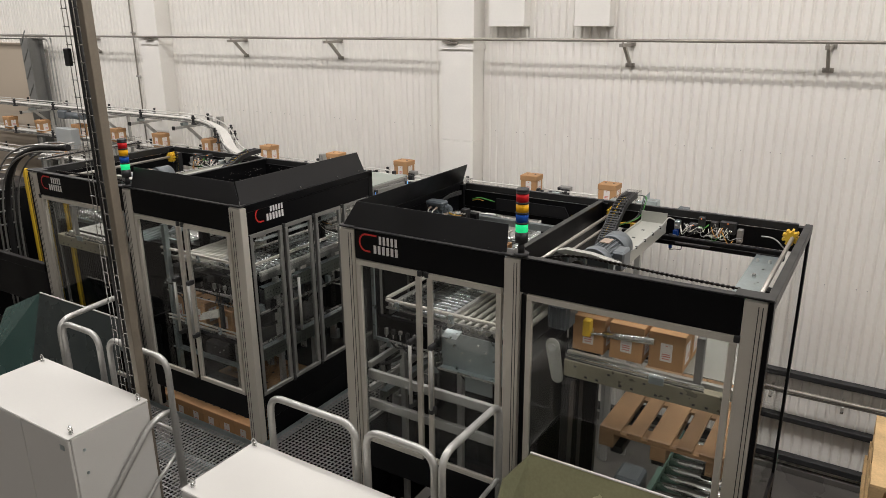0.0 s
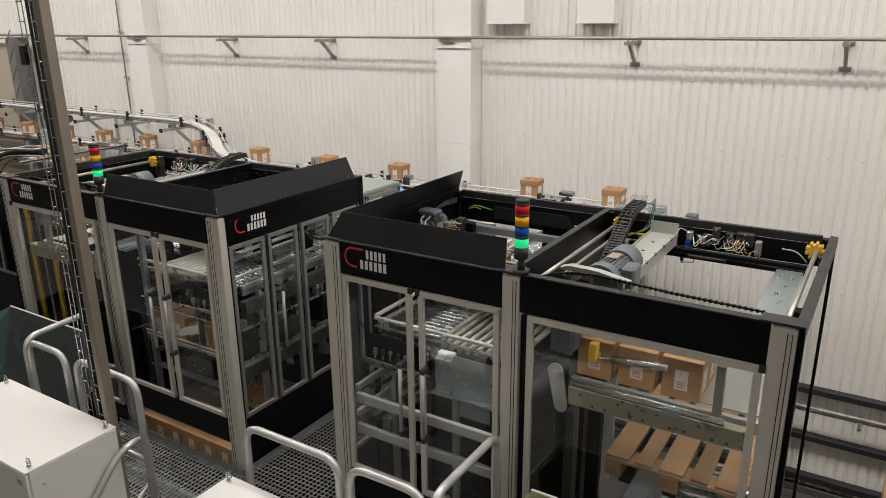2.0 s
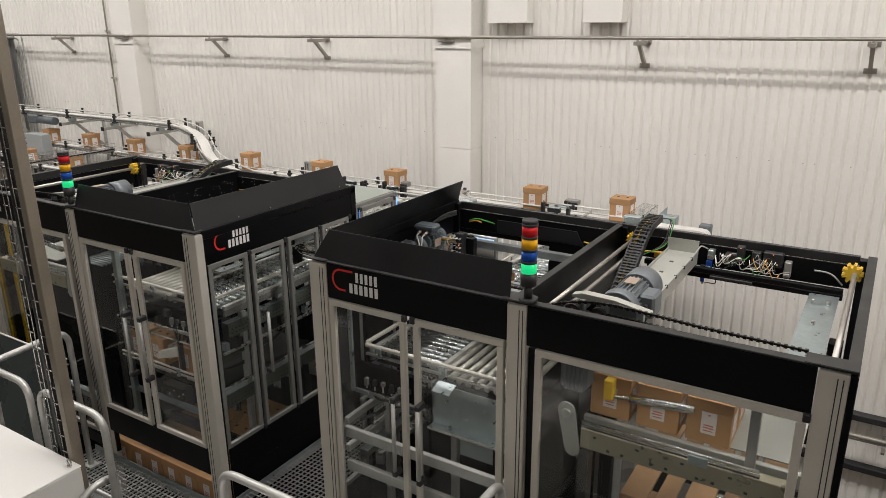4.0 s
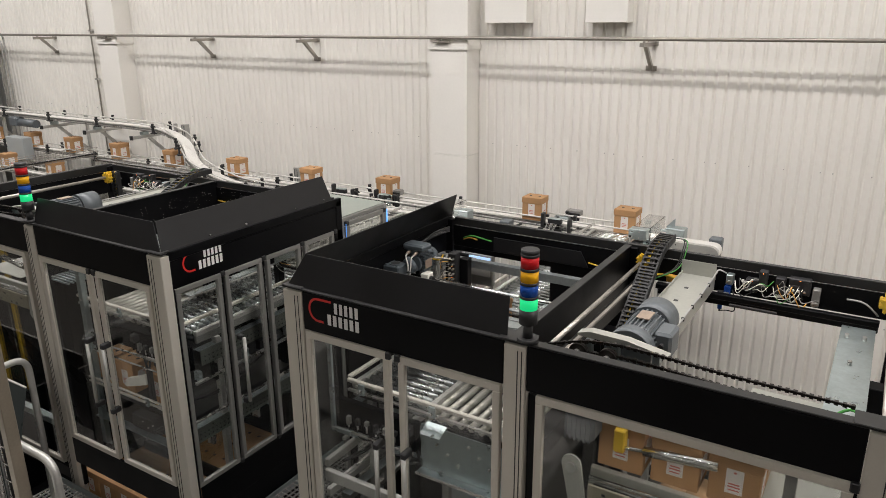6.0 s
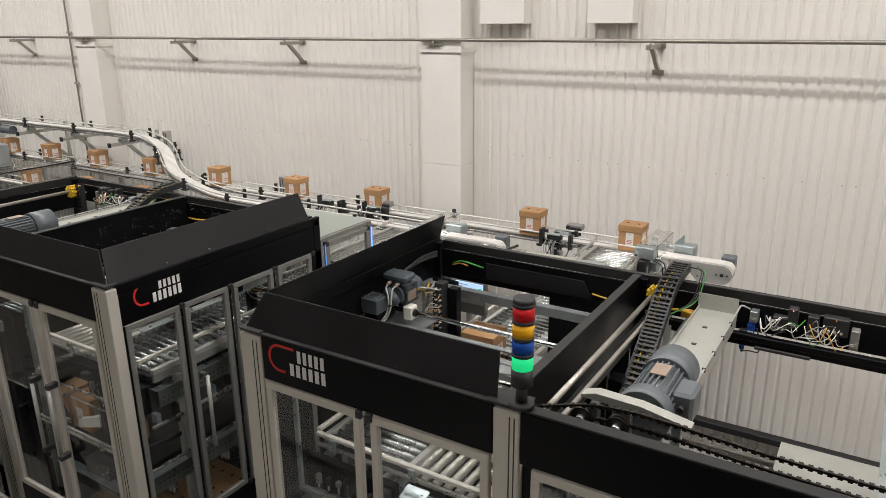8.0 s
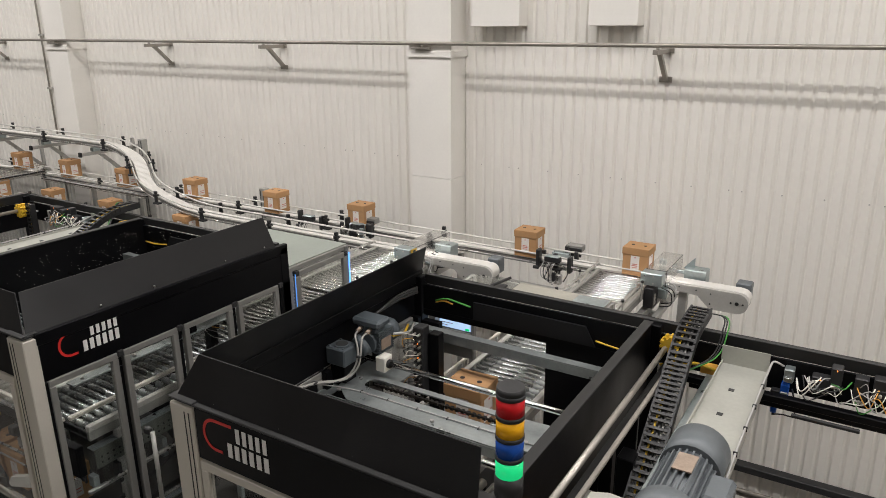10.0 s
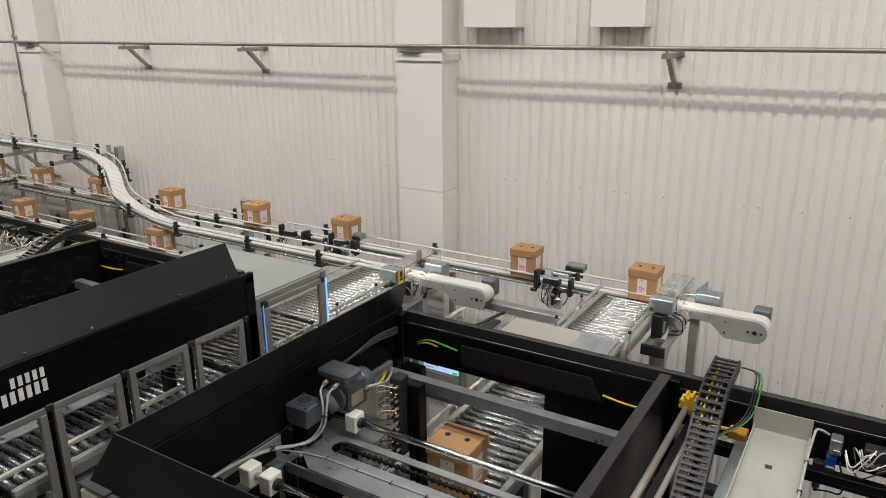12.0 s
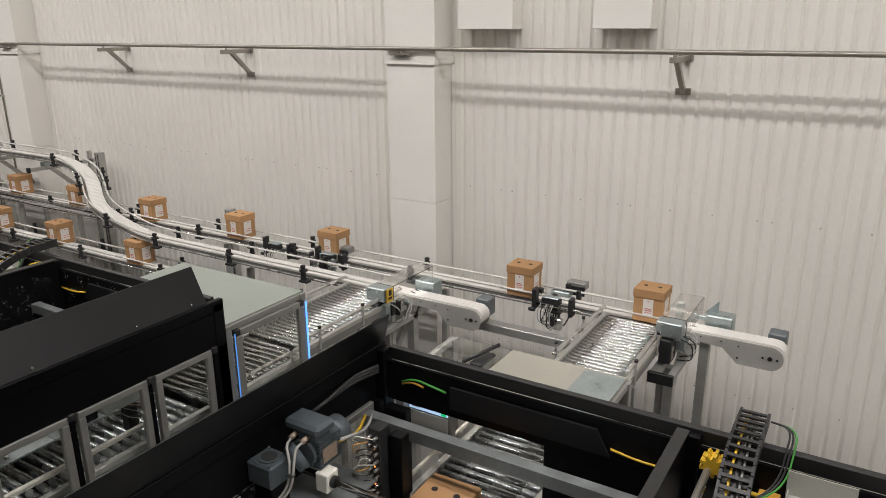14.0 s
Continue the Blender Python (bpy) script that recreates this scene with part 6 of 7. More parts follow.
def pusher(x, y, z):
    """A pneumatic stop and diverter beside the belt."""
    p = thing("diverter", (x, y, z), "pneumatic diverter with black clamps and hoses", "conveyor part", "diverters")
    part("plate", cube(x - 0.1, x + 0.1, y - 0.04, y + 0.04, z - 0.03, z - 0.02), M_STEEL, p)
    part("cylinder_block", cube(x - 0.07, x + 0.07, y + 0.02, y + 0.09, z + 0.02, z + 0.08, 0.006), M_GALV, p)
    part("valve_block", cube(x + 0.0, x + 0.14, y + 0.14, y + 0.22, z + 0.07, z + 0.12, 0.005), M_EDGE_LIGHT, p)
    part("valve_face", cube(x + 0.0, x + 0.14, y + 0.13, y + 0.139, z + 0.03, z + 0.10, 0.003), M_RUBBER, p)
    for dx, dy, dz, h, m in ((-0.13, 0, -0.05, 0.14, M_RUBBER), (-0.09, -0.03, -0.03, 0.1, M_STEEL), (0.02, -0.05, -0.1, 0.16, M_RUBBER), (0.11, -0.02, -0.06, 0.13, M_GALV), (0.13, 0.05, -0.02, 0.12, M_RUBBER), (-0.03, -0.06, -0.12, 0.1, M_STEEL)):
        part("clamp", cube(x + dx - 0.016, x + dx + 0.016, y + dy - 0.016, y + dy + 0.016, z + dz, z + dz + h, 0.004), m, p)
    part("slide_rod", rod(bmesh.new(), (x - 0.12, y - 0.03, z + 0.01), (x + 0.14, y - 0.03, z + 0.01), 0.009, 8), M_CHROME, p)
    part("slide_rod", rod(bmesh.new(), (x - 0.12, y - 0.055, z - 0.03), (x + 0.12, y - 0.055, z - 0.03), 0.007, 8), M_CHROME, p)
    rng = random.Random(int(abs(x * 10)))
    for k in range(6):
        dx = rng.uniform(-0.09, 0.09)
        cable(p, [(x + dx, y - 0.02, z), (x + dx + 0.03, y - 0.08, z - 0.05), (x + dx - 0.02, y - 0.07, z - 0.14), (x + rng.uniform(-0.08, 0.08), y - 0.02, z - 0.1)], 0.0045, M_RUBBER if k % 2 else M_GREY_CABLE, bend=0.05)
    return p




def stop_unit(x, y, z):
    """A black valve and clamp cluster beside the belt, with looping hoses."""
    u = thing("stop_unit", (x, y, z), "black pneumatic stop unit with valves and looping hoses", "conveyor part", "stop units")
    part("valve", cube(x - 0.06, x + 0.07, y - 0.05, y + 0.0, z + 0.01, z + 0.05, 0.006), M_RUBBER, u)
    part("valve_top", cube(x - 0.05, x + 0.06, y - 0.055, y + 0.005, z + 0.0505, z + 0.06, 0.003), M_GALV, u)
    part("jaw", cube(x - 0.14, x - 0.11, y - 0.03, y + 0.03, z - 0.06, z + 0.09, 0.006), M_RUBBER, u)
    part("jaw", cube(x + 0.12, x + 0.15, y - 0.02, y + 0.04, z - 0.07, z + 0.06, 0.006), M_RUBBER, u)
    part("lever", cube(x - 0.155, x - 0.105, y - 0.05, y - 0.031, z - 0.065, z - 0.04, 0.005), M_RUBBER, u)
    part("block", cube(x + 0.03, x + 0.09, y - 0.06, y - 0.02, z - 0.16, z - 0.08, 0.006), M_STEEL, u)
    part("block", cube(x + 0.02, x + 0.05, y - 0.08, y - 0.061, z - 0.13, z - 0.06, 0.004), M_RUBBER, u)
    part("rod", rod(bmesh.new(), (x - 0.11, y + 0.0, z - 0.02), (x + 0.2, y + 0.0, z - 0.02), 0.008, 8), M_CHROME, u)
    for k in range(5):
        a = -0.06 + 0.022 * k
        cable(u, [(x + a, y - 0.05, z + 0.01), (x + a - 0.01, y - 0.09, z - 0.04), (x + a + 0.0, y - 0.09, z - 0.12 - 0.012 * k), (x + 0.05, y - 0.07, z - 0.12)], 0.004, M_RUBBER if k % 2 else M_GREY_CABLE, bend=0.06)
    return u


pusher(-3.055, 7.235, 2.87)
pusher(-4.98, 7.02, 2.89)
stop_unit(-3.03, 7.07, 2.93)
stop_unit(-4.95, 7.06, 2.93)
stop_unit(-5.55, 7.08, 2.92)
solo("cross_profile", cube(-3.55, -2.68, 6.90, 6.98, 2.70, 2.76), M_RAIL, "grey aluminium profile between the conveyors", "profile")
solo("cross_profile", cube(-3.55, -2.68, 7.02, 7.08, 2.66, 2.70), M_RAIL, "grey aluminium profile between the conveyors", "profile")


# ---- pallets ----
M_PALE_WOOD = mat("pale_wood", (0.50, 0.34, 0.17), 0.75, 0, 0.25, 5.0, 60, 0.2, rnd=0.2)


def pallet(x, y, z, label, turn=0.0, m=None):
    """A pallet, 0.8 by 1.2, its long boards along y; x, y: a corner; z: its foot."""
    m = m or M_WOOD
    p = thing("pallet", (0, 0, 0), label, "pallet", "pallets")
    u = 0.0
    for w in (0.145, 0.10, 0.145, 0.10, 0.145):
        part("deck_board", cube(u, u + w, 0, 1.2, 0.122, 0.144, 0.002), m, p)
        u += w + 0.04125
    for v in (0.0, 0.5275, 1.055):
        part("stringer", cube(0, 0.8, v, v + 0.145, 0.1, 0.1215, 0.002), m, p)
        for a in (0.0, 0.35, 0.7):
            part("block", cube(a, a + 0.1, v, v + 0.145, 0.022, 0.0995, 0.002), m, p)
    for a in (0.0, 0.35, 0.7):
        part("foot_board", cube(a, a + 0.1, 0, 1.2, 0, 0.0215, 0.002), m, p)
    p.matrix_basis = pose(x, y, z, 0, 0, turn)
    return p


lifted = pallet(-1.355, 4.22, 2.0, "bare wooden pallet lifted inside the machine")
stacked = pallet(0.28, 5.85, 0.0, "wooden pallet in a stack by the wall", m=M_PALE_WOOD)
for k in range(1, 9):
    copy_thing(stacked, pose(0.28 + random.uniform(-0.02, 0.02), 5.85 + random.uniform(-0.02, 0.02), 0.1445 * k))

lift = thing("lift_fork", (-1.0, 4.6, 0), "dark steel lift fork under the pallet", "lift")
for x in (-1.28, -1.0, -0.68):
    part("tine", cube(x, x + 0.08, 4.25, 4.9, 1.95, 1.998), M_RUBBER, lift)
part("crossbar", cube(-1.32, -0.58, 4.86, 4.905, 1.9, 1.949), M_RUBBER, lift)

# pallet roller bed near the floor
bed = thing("pallet_conveyor", (-1.35, 3.6, 0), "heavy roller conveyor for pallets with green side rails", "conveyor")
for x in (-1.40, -0.50):
    part("side_rail", cube(x, x + 0.05, 3.6, 7.0, 0.5, 0.66), mat("green_rail", (0.12, 0.2, 0.16), 0.4, 0.3, 0.1), bed)
me, y = None, 3.7
while y < 6.95:
    if me is None:
        ob = part("roller", rod(bmesh.new(), (-1.345, y, 0.60), (-0.505, y, 0.60), 0.038, 14), M_CHROME, bed)
        me, y0 = ob.data, y
    else:
        ob = new("roller", me)
        ob.parent, ob.location = bed, (0, y - y0, 0)
    y += 0.15
for y in (3.7, 5.2, 6.8):
    for x in (-1.39, -0.49):
        part("leg", cube(x, x + 0.04, y, y + 0.05, 0, 0.499), M_GALV, bed)
part("drive_motor", cube(-1.75, -1.5, 5.9, 6.2, 0.3, 0.6, 0.03), M_MOTOR, bed)

# loaded pallet under the other machine
load = copy_thing(lifted, pose(-5.20, 4.48, 1.265, 0, 0, -90))
for i in range(3):
    for j in range(2):
        more(-0.83 - 0.222 * i, 3.755 + 0.185 * j, 2.9385, 0, "brown lidded cardboard box waiting inside the machine")
load["label"] = "wooden pallet loaded with a layer of boxes"
for i in range(6):
    for j in range(6):
        more(-5.10 + 0.192 * i, 3.64 + 0.176 * j, 1.411, 0, "brown lidded cardboard box packed on a pallet")
solo("pallet_table", cube(-5.3, -3.9, 3.6, 4.8, 1.12, 1.264, 0.01), M_BLACK, "black lifting table carrying a loaded pallet", "lifting table")
part("table_leg", cube(-4.8, -4.4, 4.0, 4.5, 0.0, 1.119), M_BLACK, bpy.data.objects["pallet_table"])

# boxes on the middle table of the other machine
deck = thing("lower_table", (-4.5, 4.2, 0), "dark roller table inside the machine", "table")
part("top", cube(-5.08, -4.05, 3.68, 4.62, 2.26, 2.30, 0.004), M_EDGE, deck)
part("front_rail", cube(-4.95, -4.05, 3.655, 3.675, 2.31, 2.33, 0.003), M_STEEL, deck)
for x in (-4.9, -4.1):
    part("leg", cube(x - 0.03, x + 0.03, 4.55, 4.61, 0, 2.259), M_BLACK, deck)
for x in (-4.98, -4.745, -4.41):
    more(x, 3.81, 2.302, random.uniform(-3, 3), "brown lidded cardboard box on a table inside the machine")

# ---- sloping guards at the pallet outlets ----
# the right guard's yellow-green reflection is put into its base colour
M_WARM_REFLECT_GUARD = mat("green_sheet_warm_reflection", (0.42, 0.42, 0.25), 0.24, 0.55, 0.2, 2.2, 60)
# left front sheet: the dark machine it mirrors is put into its colour
M_DARK_REFLECT_GUARD = mat("dark_reflection_sheet", (0.06, 0.075, 0.075), 0.3, 0.4, 0.15, 2.0, 60)


def guard(x0, x1, label, wing, drop, m_front, m_side):
    """A sheet leaning away from the outlet, with a folded wing on its left."""
    g = thing("outlet_guard", (x0, 2.9, 0), label, "guard", "outlet guards")
    sh = prism(bmesh.new(), [(3.2, 2.48), (3.208, 2.48), (2.958, 1.6), (2.95, 1.6)], "x", x0, x1)
    part("front_sheet", sh, m_front, g)
    bm = bmesh.new()
    pts = ((x0, 3.2, 2.48), (x0, 2.95, 1.6), (x0 - wing * 1.3, 2.98, 1.6), (x0 - wing, 3.2, 2.48 - drop))
    lo = [bm.verts.new(v) for v in pts]
    hi = [bm.verts.new((v.co.x, v.co.y + 0.006, v.co.z)) for v in lo]
    bm.faces.new(lo), bm.faces.new(hi[::-1])
    for i in range(4):
        bm.faces.new((lo[i], hi[i], hi[(i + 1) % 4], lo[(i + 1) % 4]))
    bmesh.ops.recalc_face_normals(bm, faces=bm.faces)
    part("side_sheet", bm, m_side, g)
    part("edge_strip", cube(x0, x1, 3.198, 3.212, 2.481, 2.489, 0.001), M_CAB, g)
    for x in (x0 + 0.2, x1 - 0.26):
        part("support", cube(x, x + 0.06, 3.1, 3.15, 0, 2.1), M_BLACK, g)
    return g


guard(-1.40, -0.25, "greenish coated sheet guard at the pallet outlet, warm reflection put in its colour", 0.17, 0.23, M_WARM_REFLECT_GUARD, M_WARM_REFLECT_GUARD)
gl = guard(-6.2, -5.02, "teal coated sheet guard at the pallet outlet, front coloured as a dark reflection", 0.65, 0.28, M_DARK_REFLECT_GUARD, M_TEAL)
logo(gl, (-5.62, 3.085, 2.06), (1, 0, 0), (0, 0.27, 0.963), 0.33)

# stair handrail between the cabinets
for x in (-3.80, -2.95):
    sr = thing("stair_rail", (x, 2.7, PZ), "sloping galvanised tube stair handrail", "handrail", "stair rails")
    part("tube", sweep(bmesh.new(), rounded([(x, 2.71, PZ + 0.02), (x, 2.71, 2.29), (x, 2.53, 2.28), (x, 1.75, 1.45)], 0.1), 0.02, 12), M_RAIL, sr)
    part("knee_rail", sweep(bmesh.new(), [(x, 2.70, 1.96), (x, 2.52, 1.84), (x, 1.75, 1.08)], 0.014, 10), M_RAIL, sr)
    part("post", rod(bmesh.new(), (x, 1.80, 0.0), (x, 1.80, 1.5), 0.02, 12), M_RAIL, sr)

# ---- far end of the hall ----
M_COLUMN = mat("grey_column_paint", (0.21, 0.21, 0.2), 0.45, 0.3, 0.15, 5.0, 60)
col = thing("steel_column", (-13.4, 7.6, 0), "grey steel column in front of the hall wall", "column", kind="structure")
part("flange", cube(-13.52, -13.28, 7.42, 7.435, 0, 4.52), M_COLUMN, col)
part("flange", cube(-13.52, -13.28, 7.683, 7.698, 0, 4.52), M_COLUMN, col)
part("web", cube(-13.405, -13.395, 7.436, 7.682, 0, 4.52), M_COLUMN, col)
solo("tan_panel", cube(XW + 0.1, -13.6, 7.70, WALL_Y - 0.001, 0, 4.42), M_TAN, "tan wall panel at the far end of the hall", "wall panel", kind="structure")
pp = thing("service_pipe", (-13.0, 7.6, 3), "thin steel pipe bending down the wall", "pipe", "service pipes")
for dx, dz in ((0.0, 0.0), (0.1, 0.07)):
    part("tube", sweep(bmesh.new(), rounded([(-20, 7.6, 4.50 + dz), (-12.95 + dx, 7.6, 4.50 + dz), (-12.95 + dx, 7.6, 0.02)], 0.12), 0.013, 8), M_RAIL, pp)
for k in range(4):
    part("strut", prism(bmesh.new(), [(-13.52, 3.5 + 0.3 * k), (-13.49, 3.5 + 0.3 * k), (-13.28, 3.75 + 0.3 * k), (-13.31, 3.75 + 0.3 * k)], "y", 7.41, 7.419), M_COLUMN, col)
cb = thing("wall_cable", (-10.35, 7.75, 3.3), "dark cable clipped up the wall", "cable")
part("tube", rod(bmesh.new(), (-10.80, 7.79, 0.5), (-10.80, 7.79, ZC - 0.01), 0.012, 8), M_PIPE, cb)
for z in (3.9, 4.6, 5.3, 6.0):
    part("clip", cube(-10.835, -10.765, 7.77, WALL_Y - 0.002, z, z + 0.025), M_STEEL, cb)
eb = thing("control_box", (-11.6, 6.95, 2.9), "grey control box on a post beside the conveyor", "control box")
part("box", cube(-11.98, -11.52, 6.9, 7.05, 2.76, 3.09, 0.01), mat("pale_grey_paint", (0.35, 0.37, 0.37), 0.4, 0, 0.06), eb)
part("post", cube(-11.77, -11.71, 6.95, 7.0, 0, 2.759), M_RAIL, eb)
gm = thing("conveyor_drive", (-11.0, 7.1, 3.3), "blue-grey gear motor under the upper belt", "motor")
part("gearbox", cube(-12.1, -11.88, 7.05, 7.19, 3.22, 3.36, 0.02), M_MOTOR, gm)
part("barrel", rod(bmesh.new(), (-11.88, 7.12, 3.28), (-11.45, 7.12, 3.28), 0.06, 16), M_MOTOR, gm)
part("bracket", cube(-12.05, -11.95, 7.1, 7.18, 3.28, 3.35), M_GALV, gm)

# struts that carry the upper belt
for x in (-13.1, -11.1, -10.05, -9.02):
    st = thing("belt_strut", (x, 7.2, 3.3), "grey profile strut carrying the upper belt", "strut", "belt struts")
    part("arm", cube(x - 0.02, x + 0.02, 7.0, WALL_Y - 0.003, 3.25, 3.29), M_RAIL, st)
    part("cap", cube(x - 0.025, x + 0.025, 6.975, 6.999, 3.242, 3.298, 0.004), M_RUBBER, st)
    part("plate", cube(x - 0.03, x + 0.03, 7.14, 7.24, 3.291, 3.335), M_GALV, st)
    br = prism(bmesh.new(), [(7.2, 3.25), (7.26, 3.25), (7.76, 2.78), (7.76, 2.72)], "x", x + 0.03, x + 0.055)
    part("brace", br, M_RAIL, st)
    part("upright", cube(x - 0.02, x + 0.02, 7.68, 7.72, 0, 3.38), M_RAIL, st)

# neighbouring machine edge, fence and cable arc
nb = thing("machine_guard", (-8.5, 3.45, 0), "black framed machine guard beside the palletiser", "guard")
part("top_rail", cube(-9.5, -6.45, 3.42, 3.47, 2.56, 2.64), M_BLACK, nb)
part("panel", cube(-9.5, -6.45, 3.43, 3.45, 2.2, 2.559), M_BLACK, nb)
part("low_panel", cube(-9.5, -6.45, 3.43, 3.45, 0.2, 1.9), M_BLACK, nb)
for x in (-9.0, -7.7, -6.5):
    part("post", cube(x, x + 0.05, 3.47, 3.52, 0, 2.64), M_BLACK, nb)
fe = thing("mesh_fence", (-9, 4.9, 0), "yellow-posted wire mesh safety fence", "fence")
for x in (-9.35, -9.0, -8.55, -7.6):
    part("post", cube(x, x + 0.05, 4.88, 4.93, 0, 3.0), M_YELLOW, fe)
bm = bmesh.new()
x = -9.3
while x < -7.6:
    box(bm, x, x + 0.004, 4.90, 4.904, 0.1, 2.9)
    x += 0.04
for k in range(24):
    box(bm, -9.3, -7.6, 4.905, 4.909, 0.15 + 0.12 * k, 0.154 + 0.12 * k)
tagged(part("mesh", bm, M_RUBBER, fe), "black wire mesh", kind="stuff")
ar = thing("cable_arc", (-8.9, 4.3, 2), "grey arched cable guide above the neighbouring machine", "cable guide")
pts = rounded([(-7.3, 4.3, 3.56), (-7.9, 4.3, 3.52), (-8.35, 4.3, 3.36), (-8.62, 4.3, 3.1), (-8.75, 4.3, 2.7), (-8.8, 4.3, 2.0), (-8.8, 4.3, 0.9)], 0.3, 5)
for dy in (-0.09, 0.09):
    for dx in (0.0, 0.1):
        part("side_rod", sweep(bmesh.new(), [(p[0] + dx, p[1] + dy, p[2] - dx * 0.6) for p in pts], 0.011, 6), M_EDGE_LIGHT, ar)
for p in pts[::2]:
    part("rung", rod(bmesh.new(), (p[0], p[1] - 0.1, p[2]), (p[0], p[1] + 0.1, p[2]), 0.008, 6), M_RAIL, ar)
part("hose", sweep(bmesh.new(), [(p[0] + 0.05, p[1], p[2] - 0.03) for p in pts], 0.035, 8), M_EDGE, ar)
part("stand", cube(-8.85, -8.75, 4.4, 4.46, 0, 3.0), M_EDGE, ar)
nm = thing("neighbour_machine", (-12, 4.3, 0), "dark enclosed machine further along the line", "machine")
part("body", cube(-14.5, -9.7, 3.55, 5.4, 0, 2.7, 0.02), M_BLACK, nm)
for x in (-12.8, -11.2, -9.75):
    part("post", cube(x, x + 0.08, 3.5, 3.549, 0, 2.9), M_POST, nm)
part("top_rail", cube(-14.5, -9.7, 3.50, 3.56, 2.701, 2.78), M_EDGE, nm)

# wire cable baskets behind the machine: one along the belt, one across towards the neighbour


def wire_basket(a, b, w, h, label):
    """A basket of wires from a to b: long wires, U-shaped cross wires, cables inside."""
    o = thing("cable_basket", a, label, "cable tray", "cable baskets")
    a, b = Vector(a), Vector(b)
    d = (b - a).normalized()
    n = Vector((-d.y, d.x, 0))
    up = Vector((0, 0, 1))
    for i, j in ((-1, 1), (-1, 0.5), (-1, 0), (-0.33, 0), (0.33, 0), (1, 0), (1, 0.5), (1, 1)):
        s = n * i * w / 2 + up * j * h
        part("long_wire", rod(bmesh.new(), a + s, b + s, 0.0035, 5), M_PIPE, o)
    bm, k = bmesh.new(), 0.02
    while k < (b - a).length:
        p = a + d * k - up * 0.004
        sweep(bm, [p - n * w / 2 + up * h, p - n * w / 2, p + n * w / 2, p + n * w / 2 + up * h], 0.003, 4)
        k += 0.1
    tagged(part("cross_wire", bm, M_PIPE, o), "bent cross wires", kind="stuff")
    for k, m in enumerate((M_EDGE, M_GREY_CABLE, M_EDGE_LIGHT, M_EDGE)):
        e = n * w * (-0.3 + 0.2 * k)
        pts = [a + d * ((b - a).length * t) + e + n * 0.012 * math.sin(9 * t + 2 * k) + up * (0.014 + 0.003 * k) for t in [i / 12 for i in range(13)]]
        part("cable", sweep(bmesh.new(), pts, 0.009, 6), m, o)
    for t in (0.25, 0.8):
        p = a + (b - a) * t
        part("stand", cube(p.x - 0.02, p.x + 0.02, p.y - 0.02, p.y + 0.02, 0, p.z - 0.008), M_RAIL, o)
    return o


wire_basket((-9.78, 6.98, 2.905), (-7.80, 6.98, 2.905), 0.13, 0.055, "galvanised wire cable basket beside the belt conveyor")
wire_basket((-9.92, 7.02, 2.97), (-9.92, 5.43, 2.97), 0.16, 0.11, "rusty wire cable basket crossing towards the next machine")

# kerb and bright pipe along the wall foot
solo("kerb", cube(-6.0, XE - 0.1, WALL_Y - 0.06, WALL_Y - 0.002, 0, 0.08, 0.006), M_FLOOR, "low concrete kerb at the foot of the wall", "kerb", kind="structure")
gp = thing("gutter_pipe", (-0.5, 7.6, 1), "pale steel pipe running along the foot of the wall", "pipe", "service pipes")
part("tube", sweep(bmesh.new(), [(-3.0, 7.62, 1.04), (0.2, 7.62, 1.06), (2.5, 7.62, 1.16), (6.5, 7.62, 1.2)], 0.02, 8), M_PIPE, gp)
part("tube", rod(bmesh.new(), (-3.0, 7.66, 0.97), (6.5, 7.66, 1.08), 0.012, 8), M_PIPE, gp)
for x in (-2.5, 0.0, 2.5, 5.0):
    part("clip", cube(x, x + 0.03, 7.6, WALL_Y - 0.003, 0.94, 1.02), M_STEEL, gp)

# screw heads in the wall sheet
bm = bmesh.new()
for z in (3.48, 2.2):
    x, k = -1.927 - 0.94 * 13, 0
    while x < XE - 0.1:
        rod(bm, (x, WALL_Y, z), (x, WALL_Y - 0.005, z), 0.006, 6)
        x += 0.094 if k % 4 == 0 else 0.282
        k += 1
tagged(part("wall_screw", bm, M_RAIL, bpy.data.objects["wall_north"]), "small grey screw heads", kind="stuff")

# arm, tilted pane and clamps by the boxes on the lower table
am = thing("box_gripper", (-4.5, 3.7, 2.5), "pale gripper arm above the boxes in the machine", "gripper")
bm = prism(bmesh.new(), [(-4.60, 2.44), (-4.58, 2.425), (-4.36, 2.495), (-4.36, 2.565), (-4.56, 2.49)], "y", 3.62, 3.65)
part("arm", bm, M_WHITE, am)
part("rod", rod(bmesh.new(), (-4.95, 3.64, 2.38), (-4.69, 3.64, 2.44), 0.008, 8), M_STEEL, am)
part("slide", cube(-4.36, -4.33, 3.63, 3.66, 2.36, 2.60, 0.003), M_RUBBER, am)
pn = thing("tilted_pane", (-4.5, 3.8, 1.9), "clear tilted pane below the lower table", "pane")
g = part("sheet", prism(bmesh.new(), [(3.60, 1.84), (3.604, 1.84), (3.98, 2.06), (3.976, 2.06)], "x", -4.95, -4.05), M_CLEAR, pn, "clear acrylic sheet")
g.visible_shadow = False
part("edge", prism(bmesh.new(), [(3.976, 2.061), (3.99, 2.061), (3.99, 2.075), (3.976, 2.075)], "x", -4.95, -4.05), M_STEEL, pn)

